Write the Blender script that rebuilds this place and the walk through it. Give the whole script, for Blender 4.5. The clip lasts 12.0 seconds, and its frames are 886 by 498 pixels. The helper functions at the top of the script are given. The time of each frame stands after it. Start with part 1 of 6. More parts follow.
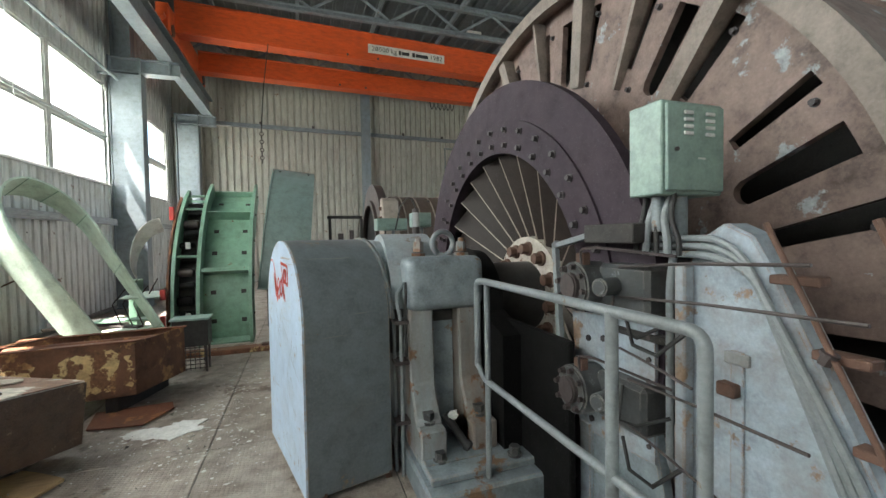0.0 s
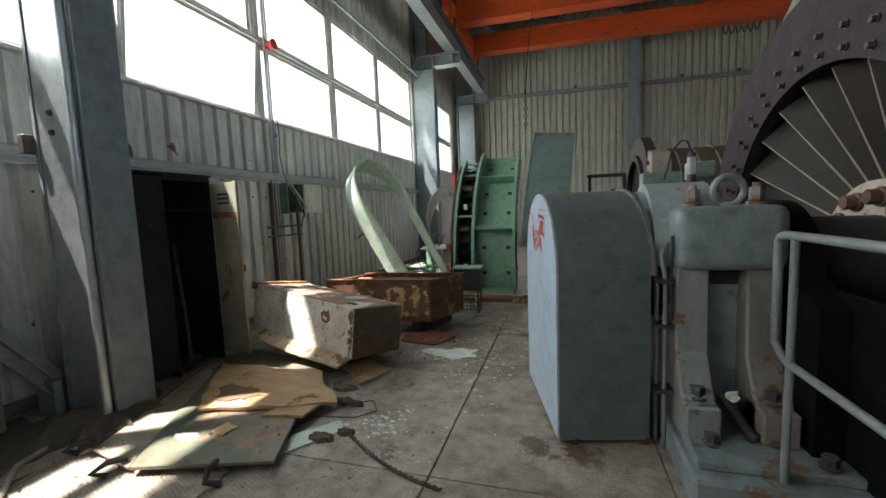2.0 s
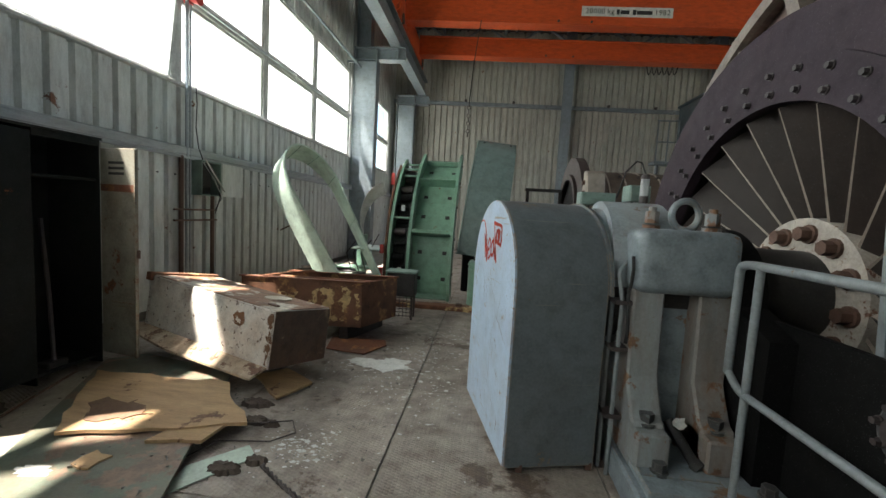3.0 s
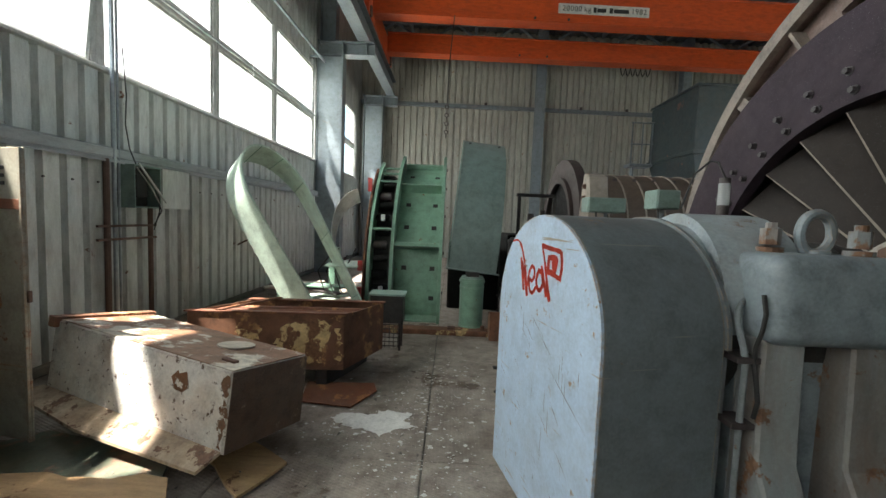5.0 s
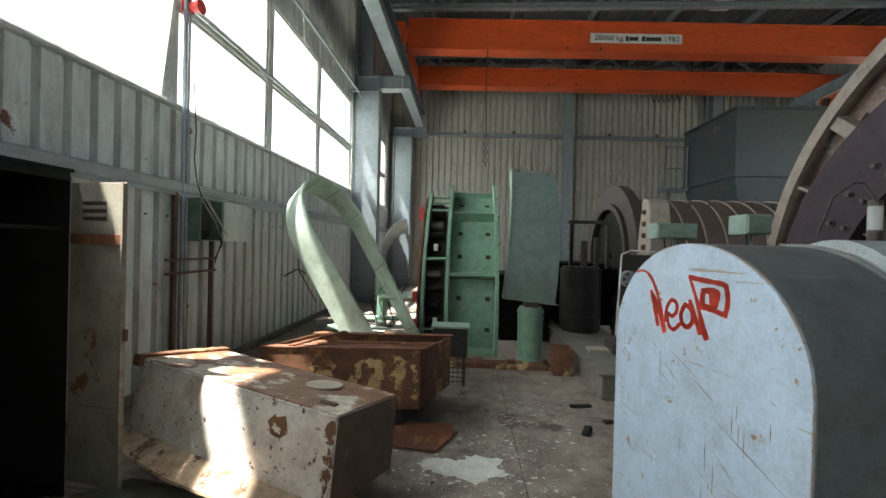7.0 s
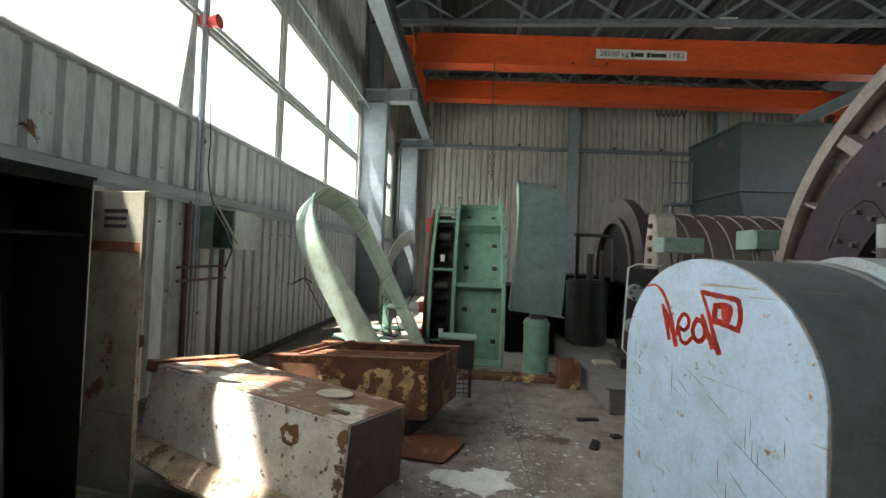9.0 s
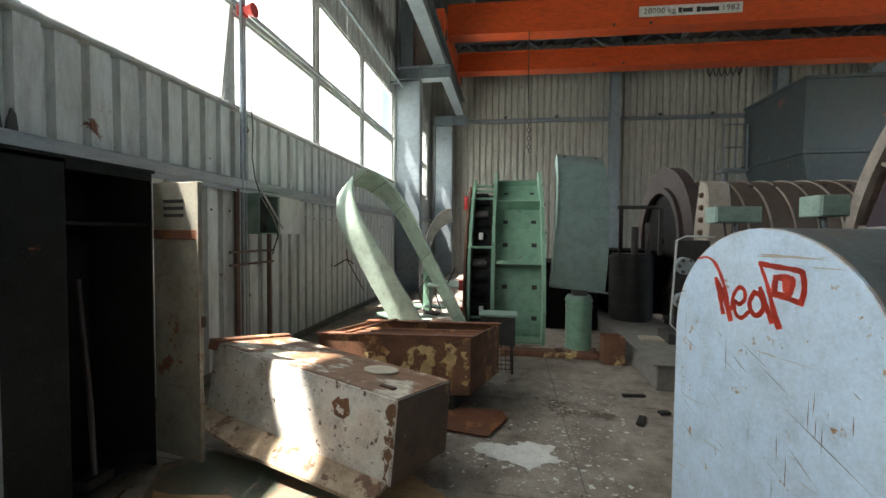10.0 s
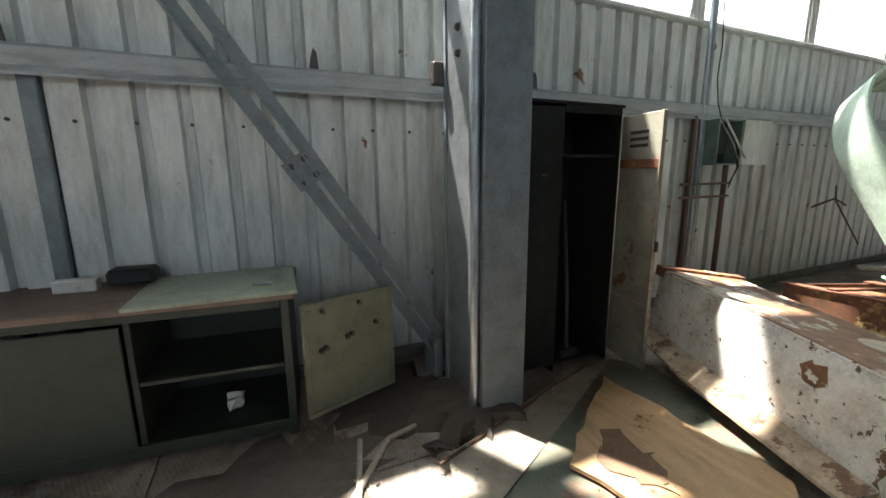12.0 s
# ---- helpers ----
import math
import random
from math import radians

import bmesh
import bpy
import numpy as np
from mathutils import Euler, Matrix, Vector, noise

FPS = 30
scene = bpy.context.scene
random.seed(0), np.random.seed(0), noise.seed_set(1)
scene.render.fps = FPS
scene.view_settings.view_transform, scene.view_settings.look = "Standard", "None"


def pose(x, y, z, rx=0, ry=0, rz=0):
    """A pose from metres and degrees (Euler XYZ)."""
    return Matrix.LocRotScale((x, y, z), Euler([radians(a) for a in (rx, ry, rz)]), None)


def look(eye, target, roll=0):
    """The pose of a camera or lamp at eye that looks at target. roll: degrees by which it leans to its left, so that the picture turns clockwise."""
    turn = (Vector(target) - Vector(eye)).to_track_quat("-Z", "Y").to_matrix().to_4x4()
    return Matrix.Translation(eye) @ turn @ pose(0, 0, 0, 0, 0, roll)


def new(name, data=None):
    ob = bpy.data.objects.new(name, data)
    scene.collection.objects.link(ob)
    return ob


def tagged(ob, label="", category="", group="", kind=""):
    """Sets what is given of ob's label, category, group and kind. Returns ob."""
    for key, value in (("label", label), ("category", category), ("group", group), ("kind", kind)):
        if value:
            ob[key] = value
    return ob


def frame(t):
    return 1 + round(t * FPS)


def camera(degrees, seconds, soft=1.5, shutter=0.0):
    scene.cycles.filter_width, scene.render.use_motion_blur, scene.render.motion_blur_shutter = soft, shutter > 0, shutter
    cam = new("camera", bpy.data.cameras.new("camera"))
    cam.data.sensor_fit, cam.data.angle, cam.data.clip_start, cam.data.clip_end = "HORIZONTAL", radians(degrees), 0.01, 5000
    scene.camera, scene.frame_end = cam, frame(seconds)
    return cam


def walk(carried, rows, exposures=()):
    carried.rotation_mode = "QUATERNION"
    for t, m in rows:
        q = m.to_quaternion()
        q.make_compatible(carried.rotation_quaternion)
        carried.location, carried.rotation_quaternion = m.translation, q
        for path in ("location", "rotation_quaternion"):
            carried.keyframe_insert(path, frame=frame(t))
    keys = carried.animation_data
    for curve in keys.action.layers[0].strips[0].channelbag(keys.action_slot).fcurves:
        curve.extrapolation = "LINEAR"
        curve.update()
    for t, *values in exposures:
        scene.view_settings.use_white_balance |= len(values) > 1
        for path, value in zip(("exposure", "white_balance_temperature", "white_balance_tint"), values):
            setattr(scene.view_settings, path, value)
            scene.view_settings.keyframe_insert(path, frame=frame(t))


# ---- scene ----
cam = camera(95.4, 12.0)

PATH = [
    (0, (1.33, 0.408, 1.595), (1.992, 2.294, 1.533), -1.0),
    (0.5, (1.289, 0.39, 1.586), (1.374, 2.384, 1.46), -1.1),
    (1, (1.339, 0.365, 1.577), (0.916, 2.319, 1.535), -1.3),
    (1.5, (1.361, 0.378, 1.557), (0.741, 2.275, 1.433), -2.3),
    (2, (1.356, 0.4, 1.5), (0.789, 2.307, 1.305), -2.2),
    (2.5, (1.227, 0.508, 1.477), (0.926, 2.476, 1.286), 0.9),
    (4.5, (0.97, 1.184, 1.52), (0.838, 3.173, 1.369), 5.0),
    (5, (0.738, 1.405, 1.544), (0.705, 3.399, 1.395), 2.3),
    (5.5, (0.542, 1.564, 1.526), (0.349, 3.552, 1.431), 2.4),
    (6, (0.384, 1.6, 1.514), (0.266, 3.597, 1.506), 2.3),
    (6.5, (0.285, 1.547, 1.537), (0.248, 3.546, 1.475), 0.4),
    (7, (0.195, 1.529, 1.543), (0.078, 3.526, 1.529), 1.5),
    (9, (0.138, 1.489, 1.546), (0.006, 3.484, 1.584), 2.3),
    (9.5, (0.135, 1.502, 1.555), (-0.053, 3.494, 1.549), 1.1),
    (10, (0.128, 1.485, 1.546), (-0.186, 3.459, 1.473), 0.5),
    (10.5, (0.113, 1.421, 1.552), (-0.537, 3.31, 1.448), 0.1),
    (11, (0.071, 1.433, 1.53), (-1.098, 3.045, 1.344), 1.5),
    (11.5, (0.106, 1.451, 1.516), (-1.369, 2.77, 1.228), 2.2),
    (12, (0.073, 1.36, 1.492), (-1.718, 2.164, 1.112), -0.5),
]
walk(cam, [(t, look(eye, target, roll)) for t, eye, target, roll in PATH],
     exposures=[(0, 3.02), (0.5, 2.84), (1.0, 2.5), (1.5, 2.18), (2.7, 2.28), (4.5, 2.4), (11, 2.38), (12, 2.62)])

# ---- world, sun, large lights ----
SUN_RAY = Vector((1.0, 0.55, -2.38)).normalized()
world = bpy.data.worlds.new("sky")
scene.world = world
world.use_nodes = True
wn = world.node_tree.nodes
sky = wn.new("ShaderNodeTexSky")
sky.sky_type = "NISHITA"
sky.sun_disc = False
sky.sun_elevation = math.asin(-SUN_RAY.z)
sky.sun_rotation = math.atan2(-SUN_RAY.x, -SUN_RAY.y)
wn["Background"].inputs["Strength"].default_value = 0.11
world.node_tree.links.new(sky.outputs[0], wn["Background"].inputs["Color"])
sun = new("sun", bpy.data.lights.new("sun", "SUN"))
sun.data.energy, sun.data.angle, sun.data.color = 5.0, radians(1.2), (1.0, 0.94, 0.85)
sun.matrix_basis = look(Vector((-30, -10, 60)), Vector((-30, -10, 60)) + SUN_RAY)
SKYLIGHT = 12.0


def window_light(y0, y1, z0, z1, x=-3.2, strength=1.0):
    la = bpy.data.lights.new("window_light", "AREA")
    la.shape, la.size, la.size_y, la.energy, la.color = "RECTANGLE", y1 - y0, z1 - z0, SKYLIGHT * (y1 - y0) * (z1 - z0) / 4, (0.95, 0.985, 0.98)
    ob = new("window_light", la)
    side = 1 if x < 0 else -1
    la.energy *= strength
    ob.matrix_basis = look((x, (y0 + y1) / 2, (z0 + z1) / 2), (x + side, (y0 + y1) / 2, (z0 + z1) / 2 - 0.15))


for y0, y1, k in ((-3.7, 1.4, 0.62), (1.5, 12.0, 1.05), (12.5, 16.4, 1.0)):
    window_light(y0, y1, 3.0, 5.2, strength=k)
# Unseen right-wall openings: lamps added there to brighten the window wall.
window_light(-3.6, 2.2, 3.0, 5.6, x=13.8, strength=0.45)
window_light(2.8, 9.1, 3.0, 5.6, x=13.8, strength=0.35)

# ---- materials ----


def nodes_of(m):
    m.use_nodes = True
    nt = m.node_tree
    return nt, nt.nodes, nt.links, nt.nodes["Principled BSDF"]


def noise_node(nt, co, scale, detail=4.0, rough=0.6, stretch=None):
    n = nt.nodes.new("ShaderNodeTexNoise")
    n.inputs["Scale"].default_value, n.inputs["Detail"].default_value, n.inputs["Roughness"].default_value = scale, detail, rough
    if stretch:
        mp = nt.nodes.new("ShaderNodeMapping")
        mp.inputs["Scale"].default_value = stretch
        nt.links.new(co, mp.inputs["Vector"])
        co = mp.outputs[0]
    nt.links.new(co, n.inputs["Vector"])
    return n.outputs["Fac"]


def ramp(nt, fac, stops):
    r = nt.nodes.new("ShaderNodeValToRGB")
    while len(r.color_ramp.elements) < len(stops):
        r.color_ramp.elements.new(0.5)
    for e, (p, c) in zip(r.color_ramp.elements, stops):
        e.position, e.color = p, (*c, 1) if len(c) == 3 else c
    nt.links.new(fac, r.inputs[0])
    return r.outputs[0]


def mix(nt, fac, a, b, kind="MIX"):
    m = nt.nodes.new("ShaderNodeMix")
    m.data_type, m.blend_type = "RGBA", kind
    for s, v in ((m.inputs[0], fac), (m.inputs[6], a), (m.inputs[7], b)):
        if isinstance(v, (int, float)):
            s.default_value = v
        elif isinstance(v, tuple):
            s.default_value = (*v, 1)
        else:
            nt.links.new(v, s)
    return m.outputs[2]


def surface(name, base, other=None, rough=0.5, metal=0.0, wear=None, wear_amount=0.0, wear_scale=4.0, dirt=0.25, dirt_col=(0.09, 0.075, 0.06),
            grain=60.0, bump=0.15, stretch=None, vary=0.06, wear_bump=0.3, edge=None, scratch=None, blotch=0.3):
    """Painted or bare surface with broad tone, grain, dirt and worn patches."""
    m = bpy.data.materials.new(name)
    nt, ns, ln, bsdf = nodes_of(m)
    co = ns.new("ShaderNodeTexCoord").outputs["Object"]
    other = other or tuple(c * 0.8 for c in base)
    col = mix(nt, ramp(nt, noise_node(nt, co, 1.3, 5, 0.6, stretch), [(0.3, (0, 0, 0)), (0.7, (1, 1, 1))]), base, other)
    fine = noise_node(nt, co, grain, 3, 0.6)
    col = mix(nt, 0.35, col, ramp(nt, fine, [(0.25, tuple(c * 0.72 for c in base)), (0.75, tuple(min(1, c * 1.15) for c in base))]))
    if blotch:
        tone = ramp(nt, noise_node(nt, co, 7.5, 7, 0.7, stretch), [(0.3, (1 - blotch,) * 3), (0.5, (1, 1, 1)), (0.72, (1 + blotch * 0.6,) * 3)])
        col = mix(nt, 1.0, col, tone, "MULTIPLY")
        speck = ramp(nt, noise_node(nt, co, 210, 2, 0.5), [(0.66, (0, 0, 0)), (0.74, (0.3, 0.3, 0.3))])
        col = mix(nt, speck, col, tuple(min(1, c * 0.4 + 0.3) for c in base))
    if dirt:
        mask = ramp(nt, noise_node(nt, co, 3.1, 8, 0.72, stretch), [(0.44, (0, 0, 0)), (0.72, (1, 1, 1))])
        sc = ns.new("ShaderNodeMath")
        sc.operation = "MULTIPLY"
        ln.new(mask, sc.inputs[0])
        sc.inputs[1].default_value = dirt
        col = mix(nt, sc.outputs[0], col, dirt_col)
    height = fine
    if wear:
        cut = 0.66 - 0.32 * wear_amount
        f = noise_node(nt, co, wear_scale, 9, 0.68)
        mask = ramp(nt, f, [(cut, (0, 0, 0)), (cut + 0.035, (1, 1, 1))])
        tone = ramp(nt, noise_node(nt, co, wear_scale * 5, 6, 0.7), [(0.3, tuple(c * 0.45 for c in wear)), (0.7, tuple(min(1, c * 1.25) for c in wear))])
        col = mix(nt, mask, col, tone)
        h = ns.new("ShaderNodeMath")
        h.operation = "MULTIPLY_ADD"
        ln.new(mask, h.inputs[0])
        h.inputs[1].default_value = -wear_bump
        ln.new(fine, h.inputs[2])
        height = h.outputs[0]
    if scratch:
        mp = ns.new("ShaderNodeMapping")
        mp.inputs["Rotation"].default_value = (radians(52), 0, 0)
        mp.inputs["Scale"].default_value = (1, 1.6, 34)
        ln.new(co, mp.inputs["Vector"])
        lines = ramp(nt, noise_node(nt, mp.outputs[0], 1.6, 3, 0.5), [(0.69, (0, 0, 0)), (0.72, (0.8, 0.8, 0.8))])
        col = mix(nt, lines, col, scratch)
    if edge:
        bv = ns.new("ShaderNodeBevel")
        bv.samples = 4
        bv.inputs["Radius"].default_value = 0.014
        geo = ns.new("ShaderNodeNewGeometry")
        dot = ns.new("ShaderNodeVectorMath")
        dot.operation = "DOT_PRODUCT"
        ln.new(bv.outputs[0], dot.inputs[0])
        ln.new(geo.outputs["Normal"], dot.inputs[1])
        worn = ramp(nt, dot.outputs["Value"], [(0.86, (1, 1, 1)), (0.985, (0, 0, 0))])
        broken = ramp(nt, noise_node(nt, co, 13, 6, 0.7), [(0.42, (0, 0, 0)), (0.56, (1, 1, 1))])
        col = mix(nt, mix(nt, 1.0, worn, broken, "MULTIPLY"), col, edge)
    if vary:
        info = ns.new("ShaderNodeObjectInfo")
        hsv = ns.new("ShaderNodeHueSaturation")
        mr = ns.new("ShaderNodeMapRange")
        mr.inputs[3].default_value, mr.inputs[4].default_value = 1 - vary, 1 + vary
        ln.new(info.outputs["Random"], mr.inputs[0])
        ln.new(mr.outputs[0], hsv.inputs["Value"])
        ln.new(col, hsv.inputs["Color"])
        col = hsv.outputs[0]
    ln.new(col, bsdf.inputs["Base Color"])
    rr = ns.new("ShaderNodeMapRange")
    rr.inputs[3].default_value, rr.inputs[4].default_value = max(0.05, rough - 0.12), min(1, rough + 0.15)
    ln.new(noise_node(nt, co, 9, 5, 0.6), rr.inputs[0])
    ln.new(rr.outputs[0], bsdf.inputs["Roughness"])
    bsdf.inputs["Metallic"].default_value = metal
    bp = ns.new("ShaderNodeBump")
    bp.inputs["Strength"].default_value, bp.inputs["Distance"].default_value = bump, 0.01
    ln.new(height, bp.inputs["Height"])
    ln.new(bp.outputs[0], bsdf.inputs["Normal"])
    return m


RUST = (0.20, 0.075, 0.032)
DARK_RUST = (0.085, 0.04, 0.026)
CLADBACK = surface("beige_grey_cladding_paint", (0.43, 0.425, 0.37), (0.34, 0.335, 0.29), 0.5, dirt=0.35, dirt_col=(0.2, 0.17, 0.13), stretch=(1.5, 1.5, 0.35), wear=RUST, wear_amount=0.02, bump=0.06)
CLAD = surface("cladding_paint", (0.70, 0.72, 0.70), (0.58, 0.60, 0.575), 0.45, dirt=0.35, dirt_col=(0.2, 0.17, 0.13), stretch=(1.5, 1.5, 0.35), wear=RUST, wear_amount=0.02, bump=0.06)
STEEL = surface("steel_paint", (0.20, 0.235, 0.255), (0.16, 0.19, 0.21), 0.35, dirt=0.3, bump=0.08, wear=(0.2, 0.16, 0.13), wear_amount=0.02)
GALV = surface("galvanised_steel", (0.42, 0.45, 0.47), (0.33, 0.36, 0.39), 0.32, metal=0.75, dirt=0.25, grain=35, bump=0.05)
GALVPAINT = surface("dull_galvanised_paint", (0.40, 0.42, 0.43), (0.33, 0.35, 0.36), 0.5, dirt=0.35, dirt_col=(0.2, 0.17, 0.13), stretch=(2, 0.5, 2), bump=0.05)
BRACEGREY = surface("dull_brace_paint", (0.25, 0.28, 0.29), (0.19, 0.21, 0.22), 0.45, dirt=0.4, bump=0.06)
ORANGE = surface("crane_orange", (0.60, 0.085, 0.016), (0.5, 0.07, 0.014), 0.42, dirt=0.25, dirt_col=(0.16, 0.05, 0.03), stretch=(0.6, 2, 2), bump=0.05)
ROOF = surface("roof_sheet", (0.085, 0.097, 0.103), (0.065, 0.073, 0.08), 0.6, dirt=0.3, bump=0.05)
GREEN = surface("pale_green_paint", (0.20, 0.35, 0.255), (0.17, 0.30, 0.22), 0.38, dirt=0.22, dirt_col=(0.12, 0.13, 0.09), wear=RUST, wear_amount=0.05, wear_scale=7, bump=0.06, edge=(0.36, 0.44, 0.36))
MINT = surface("mint_band_paint", (0.50, 0.62, 0.52), (0.43, 0.54, 0.45), 0.4, dirt=0.2, dirt_col=(0.2, 0.2, 0.15), bump=0.05)
BOXGREEN = surface("grey_green_paint", (0.235, 0.335, 0.29), (0.19, 0.28, 0.25), 0.36, dirt=0.25, bump=0.05)
PLATE = surface("grey_green_sheet", (0.15, 0.205, 0.19), (0.125, 0.175, 0.165), 0.42, dirt=0.25, bump=0.05)
# Same light blue paint as the face, darkened for the cover's shaded sides.
COVERSHADE = surface("shaded_blue_cover_paint", (0.15, 0.178, 0.19), (0.12, 0.143, 0.155), 0.4, dirt=0.3, wear=(0.24, 0.18, 0.12), wear_amount=0.03, wear_scale=6, bump=0.08, edge=(0.3, 0.22, 0.15), scratch=(0.22, 0.22, 0.2))
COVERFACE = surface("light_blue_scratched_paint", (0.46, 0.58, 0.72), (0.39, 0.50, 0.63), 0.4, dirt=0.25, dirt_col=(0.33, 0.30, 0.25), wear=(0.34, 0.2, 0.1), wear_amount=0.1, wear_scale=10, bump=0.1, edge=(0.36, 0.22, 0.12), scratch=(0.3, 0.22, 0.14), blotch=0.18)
GREASE = surface("greasy_dark_steel", (0.06, 0.068, 0.07), (0.045, 0.045, 0.045), 0.35, dirt=0.4, dirt_col=(0.06, 0.035, 0.02), wear=(0.2, 0.22, 0.24), wear_amount=0.12, wear_scale=7, bump=0.15, edge=(0.2, 0.19, 0.18))
CAPBLUE = surface("pale_blue_cap_paint", (0.36, 0.42, 0.45), (0.29, 0.34, 0.36), 0.45, dirt=0.4, dirt_col=(0.25, 0.19, 0.13), wear=(0.22, 0.13, 0.08), wear_amount=0.2, wear_scale=5, bump=0.12, blotch=0.3)
PEEL = surface("peeling_brown_panel", (0.085, 0.055, 0.04), (0.12, 0.07, 0.04), 0.6, dirt=0.5, dirt_col=(0.2, 0.09, 0.04), wear=(0.3, 0.2, 0.12), wear_amount=0.16, wear_scale=7, bump=0.4, blotch=0.5)
MACHINE = surface("machine_blue_grey_paint", (0.26, 0.31, 0.335), (0.20, 0.24, 0.26), 0.42, dirt=0.4, wear=(0.24, 0.14, 0.08), wear_amount=0.15, wear_scale=3.5, bump=0.1, edge=(0.34, 0.27, 0.2), blotch=0.4)
STANDBLUE = surface("pale_blue_peeling_paint", (0.33, 0.40, 0.46), (0.24, 0.27, 0.29), 0.5, dirt=0.6, dirt_col=(0.2, 0.14, 0.09), wear=(0.27, 0.19, 0.13), wear_amount=0.2, wear_scale=4.2, bump=0.15, edge=(0.26, 0.15, 0.08), blotch=0.35)
PURPLE = surface("purple_grey_paint", (0.042, 0.031, 0.041), (0.034, 0.026, 0.033), 0.62, dirt=0.2, dirt_col=(0.09, 0.06, 0.06), bump=0.05)
DUSTY = surface("dusty_brown_pink_paint", (0.20, 0.142, 0.122), (0.15, 0.108, 0.092), 0.62, dirt=0.4, dirt_col=(0.15, 0.1, 0.08), wear=(0.30, 0.33, 0.34), wear_amount=0.15, wear_scale=4.5, bump=0.16, blotch=0.6)
BLADE = surface("rusty_blade_steel", (0.026, 0.018, 0.014), (0.018, 0.013, 0.011), 0.65, dirt=0.4, dirt_col=(0.04, 0.024, 0.016), bump=0.12)
EDGE = surface("pale_worn_edge", (0.36, 0.31, 0.26), (0.28, 0.23, 0.19), 0.6, dirt=0.35, bump=0.08)
RUSTM = surface("rusty_steel", (0.21, 0.095, 0.05), (0.12, 0.055, 0.034), 0.72, dirt=0.35, dirt_col=(0.07, 0.04, 0.03), blotch=0.5, wear=(0.56, 0.41, 0.2), wear_amount=0.26, wear_scale=4.2, bump=0.25, grain=90)
TROUGH = surface("rust_with_cream_paint", (0.2, 0.09, 0.045), (0.12, 0.055, 0.034), 0.7, dirt=0.3, dirt_col=(0.07, 0.04, 0.03), blotch=0.5, wear=(0.42, 0.22, 0.09), wear_amount=0.3, wear_scale=5, bump=0.25, grain=90)
RUSTDEEP = surface("deep_rust", (0.185, 0.066, 0.03), (0.115, 0.045, 0.026), 0.75, dirt=0.35, wear=(0.30, 0.13, 0.05), wear_amount=0.3, wear_scale=6, bump=0.25, grain=90)
RUSTYCREAM = surface("rusty_cream_paint", (0.48, 0.39, 0.28), (0.33, 0.23, 0.14), 0.6, dirt=0.6, dirt_col=(0.22, 0.11, 0.05), wear=(0.17, 0.085, 0.045), wear_amount=0.36, wear_scale=8, bump=0.35, blotch=0.5)
LIDCREAM = surface("dusty_cream_lid_paint", (0.6, 0.54, 0.44), (0.48, 0.41, 0.32), 0.55, dirt=0.3, bump=0.1)
CREAMFLAKE = surface("flaking_cream_paint", (0.74, 0.56, 0.28), (0.52, 0.31, 0.11), 0.6, dirt=0.5, dirt_col=(0.3, 0.13, 0.05), wear=(0.22, 0.1, 0.045), wear_amount=0.56, wear_scale=8, bump=0.4, blotch=0.4)
RUSTBLOOM = surface("orange_rust_bloom", (0.22, 0.105, 0.045), (0.12, 0.06, 0.033), 0.8, dirt=0.4, wear=(0.72, 0.68, 0.6), wear_amount=0.42, wear_scale=16, bump=0.4, blotch=0.5)
BROWNRING = surface("dark_brown_paint", (0.045, 0.03, 0.028), (0.033, 0.023, 0.022), 0.55, dirt=0.3, bump=0.1)
WHITEBOX = surface("flaking_white_paint", (0.78, 0.76, 0.71), (0.68, 0.64, 0.57), 0.45, dirt=0.38, dirt_col=(0.42, 0.21, 0.08), wear=(0.13, 0.075, 0.045), wear_amount=0.2, wear_scale=19, bump=0.45, wear_bump=0.7, edge=(0.16, 0.08, 0.04), blotch=0.35)
HUBPALE = surface("pale_rusty_hub_paint", (0.52, 0.48, 0.42), (0.42, 0.36, 0.3), 0.55, dirt=0.4, wear=(0.2, 0.1, 0.06), wear_amount=0.3, wear_scale=9, bump=0.15)
RIBRUST = surface("rust_stained_grey_paint", (0.3, 0.34, 0.35), (0.17, 0.125, 0.09), 0.5, dirt=0.6, dirt_col=(0.2, 0.11, 0.06), wear=(0.23, 0.12, 0.065), wear_amount=0.34, wear_scale=4.5, stretch=(1.4, 1.4, 0.4), bump=0.15)
DARKMETAL = surface("dark_oily_metal", (0.05, 0.048, 0.046), (0.035, 0.034, 0.034), 0.45, dirt=0.3, bump=0.1)
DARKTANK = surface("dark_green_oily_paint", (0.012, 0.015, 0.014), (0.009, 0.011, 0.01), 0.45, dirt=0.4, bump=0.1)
BOLT = surface("dark_bolt_steel", (0.085, 0.07, 0.068), (0.06, 0.05, 0.05), 0.5, metal=0.4, dirt=0.2, bump=0.1)
RINGBOLT = surface("dark_ring_bolt_steel", (0.04, 0.033, 0.036), (0.03, 0.026, 0.028), 0.5, dirt=0.2, bump=0.1)
BOLTRUST = surface("brown_bolt_rust", (0.13, 0.07, 0.048), DARK_RUST, 0.7, dirt=0.3, bump=0.2)
PIPE = surface("grey_pipe_paint", (0.225, 0.255, 0.265), (0.18, 0.2, 0.21), 0.38, dirt=0.3, wear=(0.2, 0.13, 0.08), wear_amount=0.1, wear_scale=8, bump=0.08)
# Dark locker paint, deepened to near black with the shade of its inside.
LOCKER = surface("grey_green_shaded_locker_paint", (0.02, 0.023, 0.021), (0.014, 0.016, 0.015), 0.7, dirt=0.4, dirt_col=(0.03, 0.036, 0.036), wear=RUST, wear_amount=0.0, bump=0.1)
